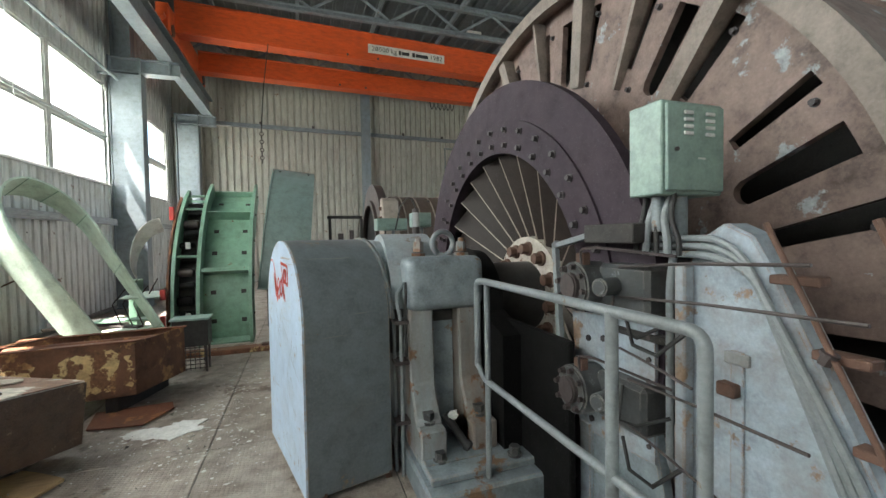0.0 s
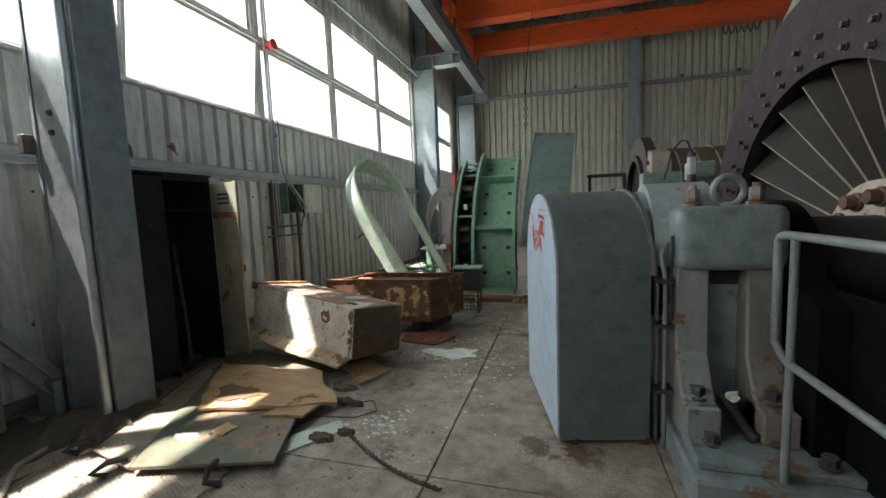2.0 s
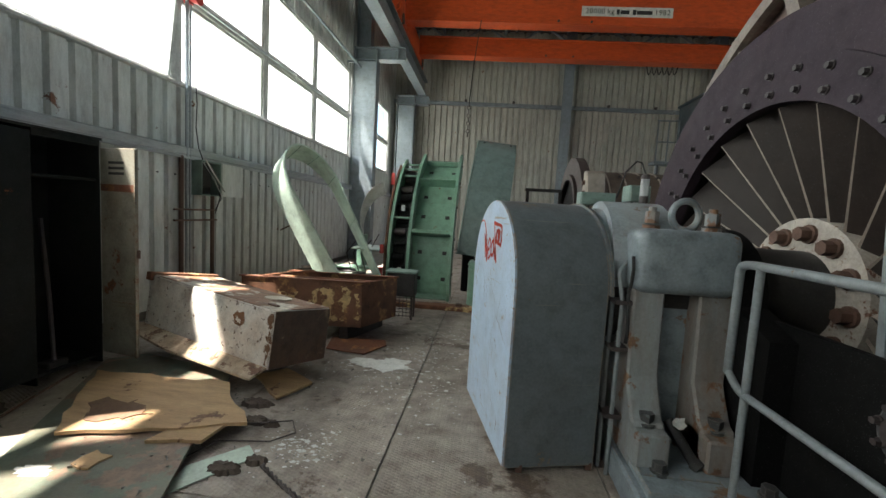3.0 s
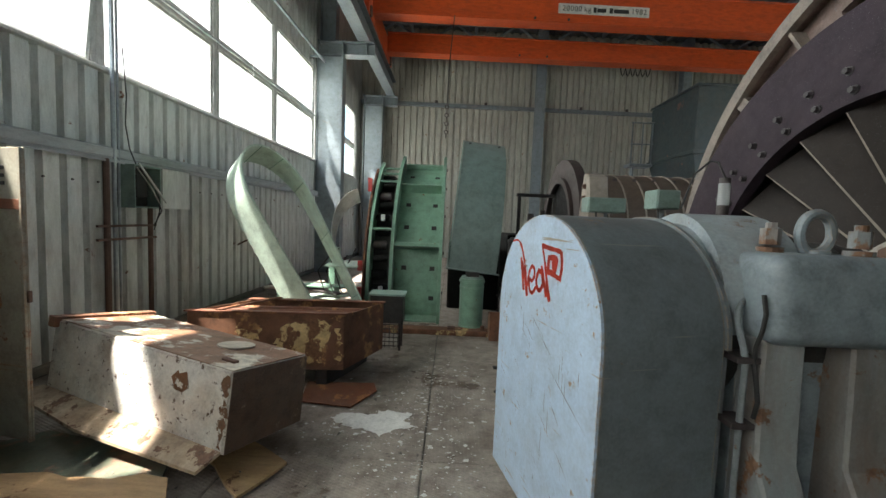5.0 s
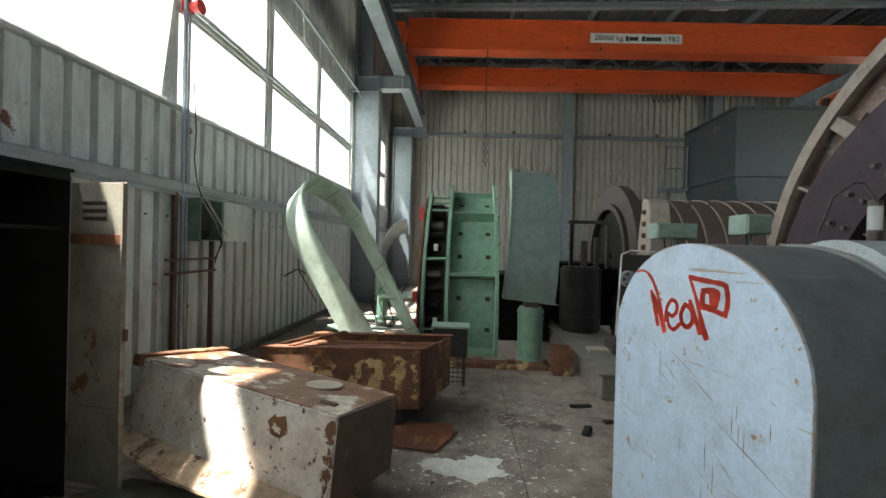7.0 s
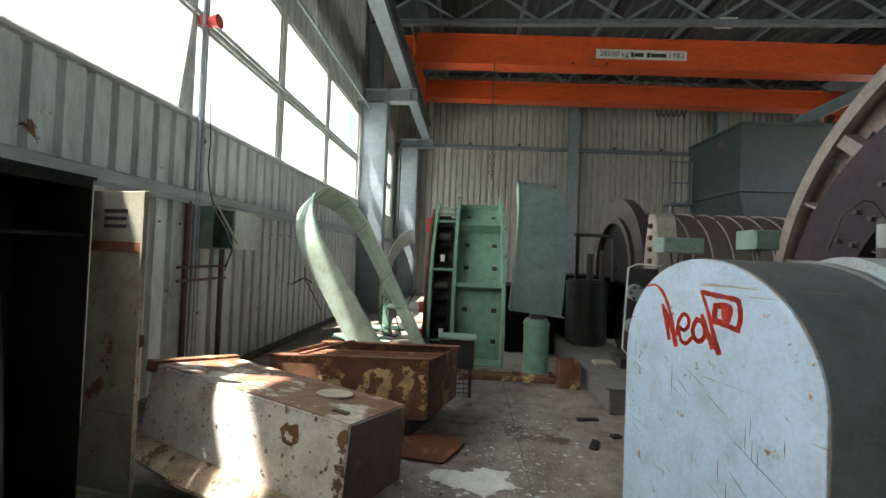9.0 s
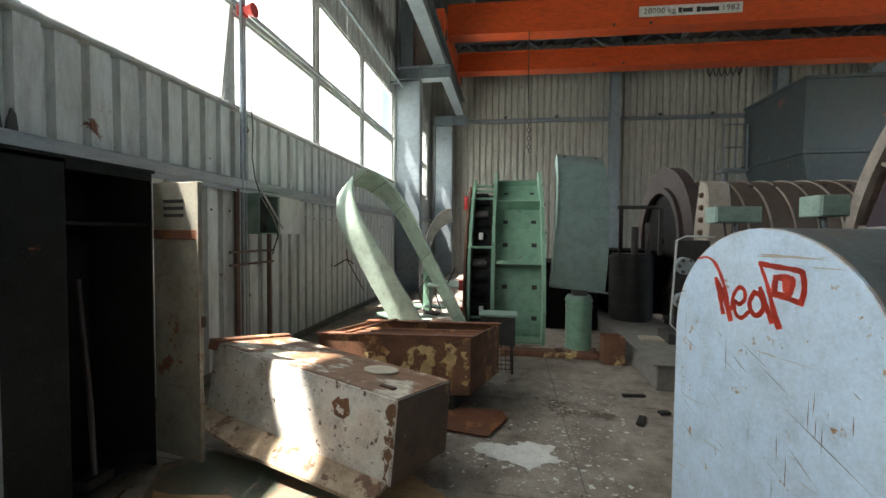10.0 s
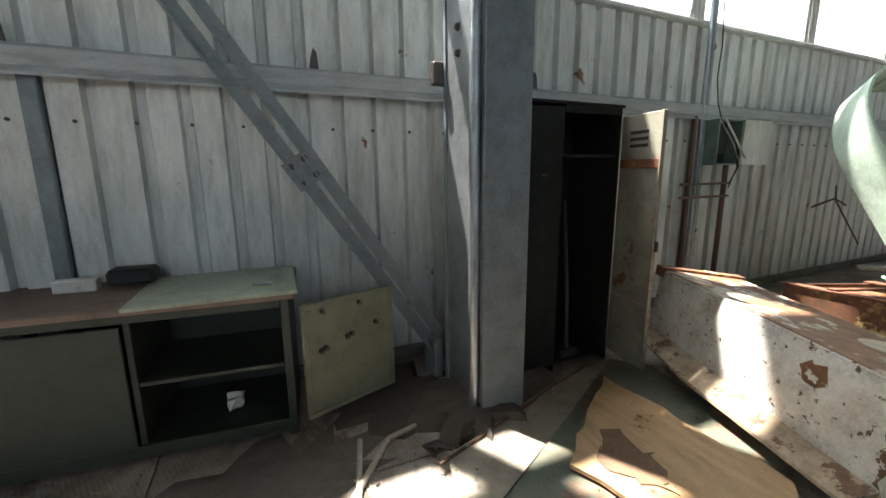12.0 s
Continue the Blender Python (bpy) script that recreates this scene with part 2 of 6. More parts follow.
LOCKDOOR = surface("cream_locker_door", (0.32, 0.31, 0.255), (0.25, 0.24, 0.195), 0.5, dirt=0.4, dirt_col=(0.2, 0.15, 0.09), wear=RUST, wear_amount=0.16, wear_scale=5, bump=0.12, edge=RUST, blotch=0.35)
CABGREEN = surface("olive_cabinet_paint", (0.03, 0.042, 0.03), (0.023, 0.032, 0.023), 0.5, dirt=0.4, dirt_col=(0.05, 0.05, 0.035), wear=(0.12, 0.09, 0.06), wear_amount=0.05, bump=0.1)
CABDOOR = surface("cream_green_cabinet_door", (0.18, 0.19, 0.125), (0.15, 0.158, 0.105), 0.5, dirt=0.3, bump=0.1)
CABTOP = surface("reddish_worn_worktop", (0.20, 0.12, 0.095), (0.26, 0.20, 0.16), 0.6, dirt=0.4, bump=0.15)
PLY = surface("bleached_plywood", (0.52, 0.35, 0.185), (0.4, 0.255, 0.125), 0.7, dirt=0.3, dirt_col=(0.16, 0.09, 0.05), wear=(0.17, 0.085, 0.045), wear_amount=0.16, wear_scale=3, stretch=(0.5, 3, 3), bump=0.2, wear_bump=0.5)
GREENPLATE = surface("worn_green_floor_plate", (0.1, 0.15, 0.11), (0.19, 0.15, 0.11), 0.5, dirt=0.6, dirt_col=(0.17, 0.11, 0.07), wear=(0.24, 0.16, 0.11), wear_amount=0.45, wear_scale=2.2, bump=0.15)
PALEPLATE = surface("pale_dusty_plate", (0.42, 0.37, 0.30), (0.32, 0.27, 0.22), 0.7, dirt=0.4, bump=0.15)
CONCRETE = surface("dusty_concrete", (0.20, 0.19, 0.17), (0.15, 0.14, 0.125), 0.85, dirt=0.4, bump=0.3, grain=120)
FLAKE = surface("white_paint_flakes", (0.72, 0.72, 0.70), (0.6, 0.6, 0.57), 0.8, dirt=0.1, bump=0.1)
REDPAINT = surface("red_spray_paint", (0.62, 0.05, 0.025), None, 0.5, dirt=0.0, bump=0.02)
REDCLOTH = surface("red_plastic", (0.60, 0.06, 0.05), None, 0.5, dirt=0.15, bump=0.05)
# Near-black steel with deep shade put into its colour.
SHADEBLACK = surface("shade_black_steel", (0.006, 0.006, 0.006), None, 0.6, dirt=0.3, dirt_col=(0.012, 0.011, 0.01), bump=0.1)
BLACK = surface("black_rubber", (0.02, 0.02, 0.02), None, 0.6, dirt=0.2, dirt_col=(0.08, 0.07, 0.06), bump=0.1)
WHITE = surface("white_sign", (0.72, 0.71, 0.66), None, 0.5, dirt=0.2, dirt_col=(0.4, 0.38, 0.3), bump=0.02)
FRAME = surface("white_window_frame", (0.62, 0.63, 0.61), (0.52, 0.53, 0.51), 0.4, dirt=0.3, dirt_col=(0.25, 0.23, 0.2), bump=0.04)
HOPPER = surface("blue_grey_hopper_paint", (0.036, 0.06, 0.066), (0.046, 0.05, 0.055), 0.5, dirt=0.4, wear=(0.22, 0.1, 0.08), wear_amount=0.08, wear_scale=1.2, bump=0.08)
DRUM = surface("worn_drum_lining", (0.115, 0.08, 0.056), (0.085, 0.06, 0.045), 0.6, dirt=0.4, bump=0.15)
GROUND = surface("outdoor_ground", (0.30, 0.29, 0.24), (0.2, 0.23, 0.14), 0.95, dirt=0.2, bump=0.2, grain=20)
PAPER = surface("white_paper", (0.75, 0.74, 0.70), None, 0.8, dirt=0.1, bump=0.05)
# Low specular keeps the shade-black and dark paints from catching window light.
for matte in (SHADEBLACK, LOCKER, PURPLE, DARKMETAL):
    matte.node_tree.nodes["Principled BSDF"].inputs["Specular IOR Level"].default_value = 0.15


def checker_plate():
    """Steel floor plate with raised lozenges, grey dust and brown stains."""
    m = surface("checker_plate", (0.41, 0.358, 0.31), (0.28, 0.232, 0.192), 0.55, metal=0.0, dirt=0.75, dirt_col=(0.095, 0.066, 0.048), wear=(0.15, 0.105, 0.08), wear_amount=0.24, wear_scale=1.1, bump=0.14, vary=0.1, wear_bump=0.05, blotch=0.42)
    nt, ns, ln, bsdf = nodes_of(m)
    co = ns.new("ShaderNodeTexCoord").outputs["Object"]
    heights = []
    for turn in (45, -45):
        mp = ns.new("ShaderNodeMapping")
        mp.inputs["Rotation"].default_value = (0, 0, radians(turn))
        mp.inputs["Scale"].default_value = (26, 60, 1)
        ln.new(co, mp.inputs["Vector"])
        v = ns.new("ShaderNodeTexVoronoi")
        v.inputs["Randomness"].default_value = 0.0
        v.inputs["Scale"].default_value = 1.0
        v.voronoi_dimensions = "2D"
        ln.new(mp.outputs[0], v.inputs["Vector"])
        heights.append(ramp(nt, v.outputs["Distance"], [(0.22, (1, 1, 1)), (0.36, (0, 0, 0))]))
    both = mix(nt, 0.5, heights[0], heights[1], "ADD")
    bp = ns.new("ShaderNodeBump")
    bp.inputs["Strength"].default_value, bp.inputs["Distance"].default_value = 0.7, 0.006
    old = bsdf.inputs["Normal"].links[0].from_socket
    ln.new(both, bp.inputs["Height"])
    ln.new(old, bp.inputs["Normal"])
    ln.new(bp.outputs[0], bsdf.inputs["Normal"])
    return m


CHECKER = checker_plate()

GLASS = bpy.data.materials.new("window_glass")
nt, ns, ln, bsdf = nodes_of(GLASS)
mixs, tr, gl = ns.new("ShaderNodeMixShader"), ns.new("ShaderNodeBsdfTransparent"), ns.new("ShaderNodeBsdfGlossy")
gl.inputs["Roughness"].default_value = 0.03
mixs.inputs[0].default_value = 0.06
tr.inputs["Color"].default_value = (0.93, 0.95, 0.94, 1)
ln.new(tr.outputs[0], mixs.inputs[1])
ln.new(gl.outputs[0], mixs.inputs[2])
ln.new(mixs.outputs[0], ns["Material Output"].inputs["Surface"])

JARGLASS = bpy.data.materials.new("clear_jar_plastic")
nt, ns, ln, bsdf = nodes_of(JARGLASS)
bsdf.inputs["Base Color"].default_value = (0.75, 0.78, 0.78, 1)
bsdf.inputs["Roughness"].default_value = 0.15
bsdf.inputs["Transmission Weight"].default_value = 0.6

HAZE = bpy.data.materials.new("bright_hazy_sky")
nt, ns, ln, bsdf = nodes_of(HAZE)
em = ns.new("ShaderNodeEmission")
em.inputs["Color"].default_value, em.inputs["Strength"].default_value = (1.0, 0.99, 0.96, 1), 0.9
ln.new(em.outputs[0], ns["Material Output"].inputs["Surface"])

# ---- mesh helpers ----


def root_matrix(ob):
    while ob.parent:
        ob = ob.parent
    return ob.matrix_basis.copy()


def thing(name, base, label, category, group="", kind=""):
    ob = new(name)
    ob.empty_display_size = 0.1
    ob.location = base
    ob.matrix_basis = Matrix.Translation(base)
    return tagged(ob, label, category, group, kind)


def part(name, bm, material, parent=None, label="", smooth=False):
    """Links a bmesh given in world metres as one mesh object under its parent."""
    if parent is not None:
        bm.transform(root_matrix(parent).inverted())
    me = bpy.data.meshes.new(name)
    bmesh.ops.recalc_face_normals(bm, faces=bm.faces)
    bm.to_mesh(me)
    bm.free()
    me.materials.append(material)
    if smooth:
        for p in me.polygons:
            p.use_smooth = True
        me.set_sharp_from_angle(angle=radians(35))
    ob = new(name, me)
    if parent is not None:
        ob.parent = parent
    if label:
        ob["label"] = label
    return ob


def solo(name, bm, material, label, category, group="", kind="", smooth=False):
    """A thing that is one mesh, its origin at the middle of its base."""
    lo = [min(v.co[i] for v in bm.verts) for i in range(3)]
    hi = [max(v.co[i] for v in bm.verts) for i in range(3)]
    base = Vector(((lo[0] + hi[0]) / 2, (lo[1] + hi[1]) / 2, lo[2]))
    bm.transform(Matrix.Translation(-base))
    ob = part(name, bm, material, None, "", smooth)
    ob.matrix_basis = Matrix.Translation(base)
    return tagged(ob, label, category, group, kind)


def same_mesh(name, ob, m, parent):
    """Another object on ob's mesh, posed by m in its parent's space."""
    o = new(name, ob.data)
    o.parent = parent
    o.matrix_basis = m
    return o


def box(lo, hi, bevel=0.0, m=None, bm=None, seg=1):
    own = bmesh.new()
    bmesh.ops.create_cube(own, size=1)
    s = Vector(hi) - Vector(lo)
    own.transform(Matrix.Translation((Vector(lo) + Vector(hi)) / 2) @ Matrix.Diagonal((s.x, s.y, s.z, 1)))
    if bevel:
        bmesh.ops.bevel(own, geom=own.edges[:], offset=bevel, segments=seg, affect="EDGES", profile=0.6)
    if m is not None:
        own.transform(m)
    return joined(bm, own)


def joined(bm, own):
    if bm is None:
        return own
    vs = [bm.verts.new(v.co) for v in own.verts]
    own.verts.index_update()
    for f in own.faces:
        bm.faces.new([vs[v.index] for v in f.verts])
    own.free()
    return bm


def rod(a, b, r, seg=12, r2=None, bm=None, bevel=0.0):
    own = bmesh.new()
    a, b = Vector(a), Vector(b)
    d = b - a
    bmesh.ops.create_cone(own, cap_ends=True, segments=seg, radius1=r, radius2=r if r2 is None else r2, depth=d.length)
    if bevel:
        bmesh.ops.bevel(own, geom=[e for e in own.edges if len(e.link_faces) == 2 and any(len(f.verts) > 4 for f in e.link_faces)], offset=bevel, segments=2, affect="EDGES")
    own.transform(Matrix.Translation((a + b) / 2) @ d.to_track_quat("Z", "Y").to_matrix().to_4x4())
    return joined(bm, own)


def tube(points, r, seg=8, bm=None, closed=False):
    """A pipe through the points, its bends mitred."""
    bm = bm or bmesh.new()
    ps = [Vector(p) for p in points]
    n = len(ps)
    rings = []
    side = None
    for i, p in enumerate(ps):
        if closed:
            d = (ps[(i + 1) % n] - ps[i - 1]).normalized()
        else:
            d = (ps[min(i + 1, n - 1)] - ps[max(i - 1, 0)]).normalized()
        if side is None:
            side = d.orthogonal().normalized()
        side = (side - d * side.dot(d)).normalized()
        up = d.cross(side)
        rings.append([bm.verts.new(p + r * (math.cos(a) * side + math.sin(a) * up)) for a in (2 * math.pi * k / seg for k in range(seg))])
    for i in range(n if closed else n - 1):
        a, b = rings[i], rings[(i + 1) % n]
        for k in range(seg):
            bm.faces.new((a[k], a[(k + 1) % seg], b[(k + 1) % seg], b[k]))
    if not closed:
        bm.faces.new(rings[0][::-1])
        bm.faces.new(rings[-1])
    return bm


def bend(points, radius=0.06, steps=5):
    """Rounds the corners of a polyline."""
    ps = [Vector(p) for p in points]
    out = [ps[0]]
    for a, b, c in zip(ps, ps[1:], ps[2:]):
        r = min(radius, (b - a).length / 2.1, (c - b).length / 2.1)
        p, q = b + (a - b).normalized() * r, b + (c - b).normalized() * r
        out += [p.lerp(b, t).lerp(b.lerp(q, t), t) for t in (k / steps for k in range(steps + 1))]
    return out + [ps[-1]]


def prism(poly, m, depth, bm=None, bevel=0.0):
    """A plane outline in m's x and y, thick along its z."""
    own = bmesh.new()
    a = [own.verts.new((x, y, 0)) for x, y in poly]
    b = [own.verts.new((x, y, depth)) for x, y in poly]
    own.faces.new(a[::-1])
    own.faces.new(b)
    for i in range(len(poly)):
        j = (i + 1) % len(poly)
        own.faces.new((a[i], a[j], b[j], b[i]))
    if bevel:
        bmesh.ops.recalc_face_normals(own, faces=own.faces)
        bmesh.ops.bevel(own, geom=own.edges[:], offset=bevel, segments=1, affect="EDGES")
    own.transform(m)
    return joined(bm, own)


def axes(origin, x, y, z):
    m = Matrix.Identity(4)
    for i, v in enumerate((x, y, z, origin)):
        for k in range(3):
            m[k][i] = v[k]
    return m


def sector(r0, r1, a0, a1, m, depth, seg=24, bm=None):
    """A flat ring sector in m's x and y (degrees), thick along its z. A full turn is closed."""
    bm = bm or bmesh.new()
    full = abs(a1 - a0) >= 359.9
    n = seg if full else seg + 1
    rows = []
    for i in range(n):
        a = radians(a0 + (a1 - a0) * i / seg)
        c, s = math.cos(a), math.sin(a)
        rows.append([bm.verts.new(m @ Vector((r * c, r * s, z))) for r, z in ((r0, 0), (r1, 0), (r1, depth), (r0, depth))])
    for i in range(seg):
        a, b = rows[i], rows[(i + 1) % n]
        for k in range(4):
            bm.faces.new((a[k], b[k], b[(k + 1) % 4], a[(k + 1) % 4]))
    if not full:
        bm.faces.new(rows[0])
        bm.faces.new(rows[-1][::-1])
    return bm


def ring_of(r, r_tube, m, seg=24, tseg=8):
    pts = [m @ Vector((r * math.cos(2 * math.pi * k / seg), r * math.sin(2 * math.pi * k / seg), 0)) for k in range(seg)]
    return tube(pts, r_tube, tseg, closed=True)


def hexbolt(p, d, r, h, bm=None):
    """A hexagon head with a washer, its axis along d."""
    p, d = Vector(p), Vector(d).normalized()
    bm = rod(p, p + d * h * 0.25, r * 1.35, 12, bm=bm)
    return rod(p + d * h * 0.25, p + d * h, r, 6, bm=bm)


def ibeam(a, b, width, height, up=(0, 0, 1), t=0.02, bm=None):
    """A rolled H section from a to b."""
    a, b = Vector(a), Vector(b)
    d = (b - a).normalized()
    u = Vector(up)
    u = (u - d * u.dot(d)).normalized()
    s = d.cross(u)
    w, h = width / 2, height / 2
    out = [(-w, -h), (w, -h), (w, -h + t), (t / 2, -h + t), (t / 2, h - t), (w, h - t), (w, h), (-w, h), (-w, h - t), (-t / 2, h - t), (-t / 2, -h + t), (-w, -h + t)]
    return prism(out, axes(a, s, u, d), (b - a).length, bm)


def sheet(a, b, z0, z1, period=0.235, depth=0.06, inward=(1, 0, 0), thick=0.004):
    """Trapezoidal cladding from a to b (x, y), its ribs standing upright, as a thin solid."""
    a, b, n = Vector((*a, 0)), Vector((*b, 0)), Vector(inward)
    d = (b - a)
    length = d.length
    d.normalize()
    prof = []
    s = 0.0
    period = length / max(1, round(length / period))
    while s < length - 1e-4:
        for f, k in ((0.0, 1), (0.66, 1), (0.72, 0), (0.94, 0)):
            if s + f * period <= length:
                prof.append((s + f * period, k))
        s += period
    prof.append((length, 1))
    bm = bmesh.new()
    cols = []
    for s, k in prof:
        p = a + d * s + n * (depth * k)
        cols.append([bm.verts.new(p + Vector((0, 0, z)) + o) for o in (Vector(), -n * thick) for z in (z0, z1)])
    for p, q in zip(cols, cols[1:]):
        bm.faces.new((p[0], q[0], q[1], p[1]))
        bm.faces.new((p[2], p[3], q[3], q[2]))
        bm.faces.new((p[1], q[1], q[3], p[3]))
        bm.faces.new((p[0], p[2], q[2], q[0]))
    return bm


def blob(points, height, z=0.0, rough=0.3, seed=1):
    """A low heap or spill with an uneven outline."""
    rnd = random.Random(seed)
    bm = bmesh.new()
    (cx, cy), (rx, ry) = points
    n = 28
    ring1, ring2 = [], []
    for k in range(n):
        a = 2 * math.pi * k / n
        f = 1 + rough * (rnd.random() - 0.5) * 2
        ring1.append(bm.verts.new((cx + rx * f * math.cos(a), cy + ry * f * math.sin(a), z)))
        ring2.append(bm.verts.new((cx + rx * f * 0.75 * math.cos(a), cy + ry * f * 0.75 * math.sin(a), z + height * (0.6 + 0.4 * rnd.random()))))
    top = bm.verts.new((cx, cy, z + height))
    for k in range(n):
        j = (k + 1) % n
        bm.faces.new((ring1[k], ring1[j], ring2[j], ring2[k]))
        bm.faces.new((ring2[k], ring2[j], top))
    bm.faces.new(ring1[::-1])
    return bm

# ---- large structure ----
XW = -2.95          # cladding of the window wall
YB = 17.3           # back wall
XR, YF, ZT = 13.5, -4.2, 8.7
BACK_TURN = radians(2.5)   # the back wall and the crane stand slightly askew to the window wall


def askew(x, y, z):
    """A place on a line across the hall that turns by BACK_TURN about x = -2."""
    return Vector((-2 + (x + 2) * math.cos(BACK_TURN), y + (x + 2) * math.sin(BACK_TURN), z))


tagged(part("ground", box((-400, -400, -2.4), (400, 400, -2.1)), GROUND), "pale ground outside the hall", "ground", kind="structure")
tagged(part("backdrop", box((-61, -180, -2.0), (-60, 190, 95)), HAZE), "bright hazy sky beyond the windows", "sky", kind="structure")
PIT = (2.42, 0.35, 8.5, 6.3)
bm = box((XW - 0.3, YF - 0.3, -0.25), (PIT[0], YB + 1, -0.012))
box((PIT[0], YF - 0.3, -0.25), (XR + 0.3, PIT[1], -0.012), bm=bm)
box((PIT[0], PIT[3], -0.25), (XR + 0.3, YB + 1, -0.012), bm=bm)
box((PIT[2], PIT[1], -0.25), (XR + 0.3, PIT[3], -0.012), bm=bm)
floor = tagged(part("floor", bm, CONCRETE), "dusty floor of grey checker plates", "floor", kind="structure")
bm = box((PIT[0] - 0.1, PIT[1] - 0.1, -2.0), (PIT[2] + 0.1, PIT[3] + 0.1, -1.9))
box((PIT[0] - 0.1, PIT[1] - 0.1, -1.9), (PIT[0], PIT[3] + 0.1, -0.25), bm=bm)
box((PIT[2], PIT[1] - 0.1, -1.9), (PIT[2] + 0.1, PIT[3] + 0.1, -0.25), bm=bm)
box((PIT[0], PIT[1] - 0.1, -1.9), (PIT[2], PIT[1], -0.25), bm=bm)
box((PIT[0], PIT[3], -1.9), (PIT[2], PIT[3] + 0.1, -0.25), bm=bm)
tagged(part("pit_wall", bm, CONCRETE), "dark concrete machine pit", "pit", kind="structure")

wall_left = tagged(part("wall_left", box((XW - 0.14, YF - 0.2, 5.28), (XW - 0.07, YB + 0.3, ZT + 0.1), bm=box((XW - 0.14, YF - 0.2, -0.2), (XW - 0.07, YB + 0.3, 2.9))), CLAD), "light grey trapezoidal steel cladding", "wall", kind="structure")
bays = (YF, -1.7, 0.35, 2.4, 4.5, 5.62, 7.7, 9.75, 12.0, 14.4, YB)
for y0, y1 in zip(bays, bays[1:]):
    part("cladding_sheet", sheet((XW, y0), (XW, y1), 0.0, 2.07), CLAD, wall_left)
    part("cladding_sheet", sheet((XW - 0.012, y0), (XW - 0.012, y1), 2.05, 2.93), CLAD, wall_left)
    part("cladding_sheet", sheet((XW, y0), (XW, y1), 5.3, ZT), CLAD, wall_left)
tagged(part("girt", prism([(0, 0.13), (0, 0.11), (0.07, 0.11), (0.09, 0.1), (0.09, 0.03), (0.07, 0.0), (0.12, -0.03), (0.12, -0.015), (0.1, 0.02), (0.11, 0.03), (0.11, 0.11), (0.09, 0.13)], axes((XW + 0.05, YF, 2.02), (1, 0, 0), (0, 0, 1), (0, -1, 0)), YF - YB), GALVPAINT), "grey steel girt along the cladding", "beam", kind="structure")
tagged(part("baseboard", box((XW + 0.05, YF, 0), (XW + 0.11, YB, 0.09), 0.01), CONCRETE), "dusty kerb along the wall foot", "kerb", kind="structure")

b0, b1 = askew(-3.3, YB, 0), askew(XR + 0.5, YB + 0.0, 0)
inward = (math.sin(BACK_TURN), -math.cos(BACK_TURN), 0)
wall_back = tagged(part("wall_back", box((0, 0.06, -0.2), ((b1 - b0).length, 0.16, ZT + 0.1), m=axes(b0, (math.cos(BACK_TURN), math.sin(BACK_TURN), 0), (-math.sin(BACK_TURN), math.cos(BACK_TURN), 0), (0, 0, 1))), CLADBACK), "beige-grey trapezoidal steel cladding", "wall", kind="structure")
GZ = 5.9
for x0, x1 in ((-3.3, -0.2), (-0.2, 3.9), (3.9, 7.6), (7.6, 11), (11, 13.9)):
    for z0, z1 in ((0, GZ - 0.03), (GZ + 0.03, ZT)):
        a, b = askew(x0, YB, 0), askew(x1, YB, 0)
        part("cladding_sheet", sheet((a.x, a.y), (b.x, b.y), z0, z1, inward=inward), CLADBACK, wall_back)
a, b = askew(-2.9, YB - 0.1, GZ), askew(13.4, YB - 0.1, GZ)
tagged(part("girt", box((-0.06, -0.07, 0), (0.06, 0.07, (b - a).length), 0.006, axes(a, inward, (0, 0, 1), (b - a).normalized())), STEEL), "grey steel girt on the back wall", "beam", kind="structure")
for x, w in ((3.95, 0.34), (9.5, 0.34)):
    p = askew(x, YB - 0.35, 0)
    tagged(part("column", ibeam(p, p + Vector((0, 0, ZT)), w, 0.3, up=(0, 1, 0)), STEEL), "grey-blue painted steel column", "column", group="hall columns", kind="structure")
for x in (0.0, 1.9, 5.6, 7.4):
    p = askew(x, YB - 0.16, GZ + 0.06)
    tagged(solo("girt_clip", box((-0.05, -0.03, 0), (0.05, 0.03, 0.1), 0.01, Matrix.Translation(p)), BOLT, "small dark steel clip on the girt", "clip"), group="girt clips")

wr = box((XR, YF, -0.2), (XR + 0.15, YB + 1.2, 2.95))
box((XR, YF, 5.65), (XR + 0.15, YB + 1.2, ZT + 0.1), bm=wr)
for y0, y1 in ((YF, -3.6), (2.3, 2.7), (9.2, 9.6), (16.4, YB + 1.2)):
    box((XR, y0, 2.95), (XR + 0.15, y1, 5.65), bm=wr)
tagged(part("wall_right", wr, CLAD), "plain light grey hall wall", "wall", kind="structure")
tagged(part("wall_front", box((XW, YF - 0.15, -0.2), (XR, YF, ZT), 0), CLAD), "plain light grey hall wall", "wall", kind="structure")
ceiling = sheet((XW - 0.3, 0), (XR + 0.3, 0), 0, YB + 1.4 - YF, inward=(0, 1, 0), period=0.32, depth=0.06)
ceiling.transform(Matrix.Translation((0, YB + 1.2, ZT + 0.05)) @ Matrix.Rotation(radians(90), 4, "X"))
tagged(part("ceiling", ceiling, ROOF), "dark grey ribbed roof sheeting", "ceiling", kind="structure")
tagged(part("roof_deck", box((XW - 0.4, YF - 0.4, ZT + 0.13), (XR + 0.4, YB + 1.4, ZT + 0.2)), ROOF), "flat roof above the sheeting", "roof", kind="structure")
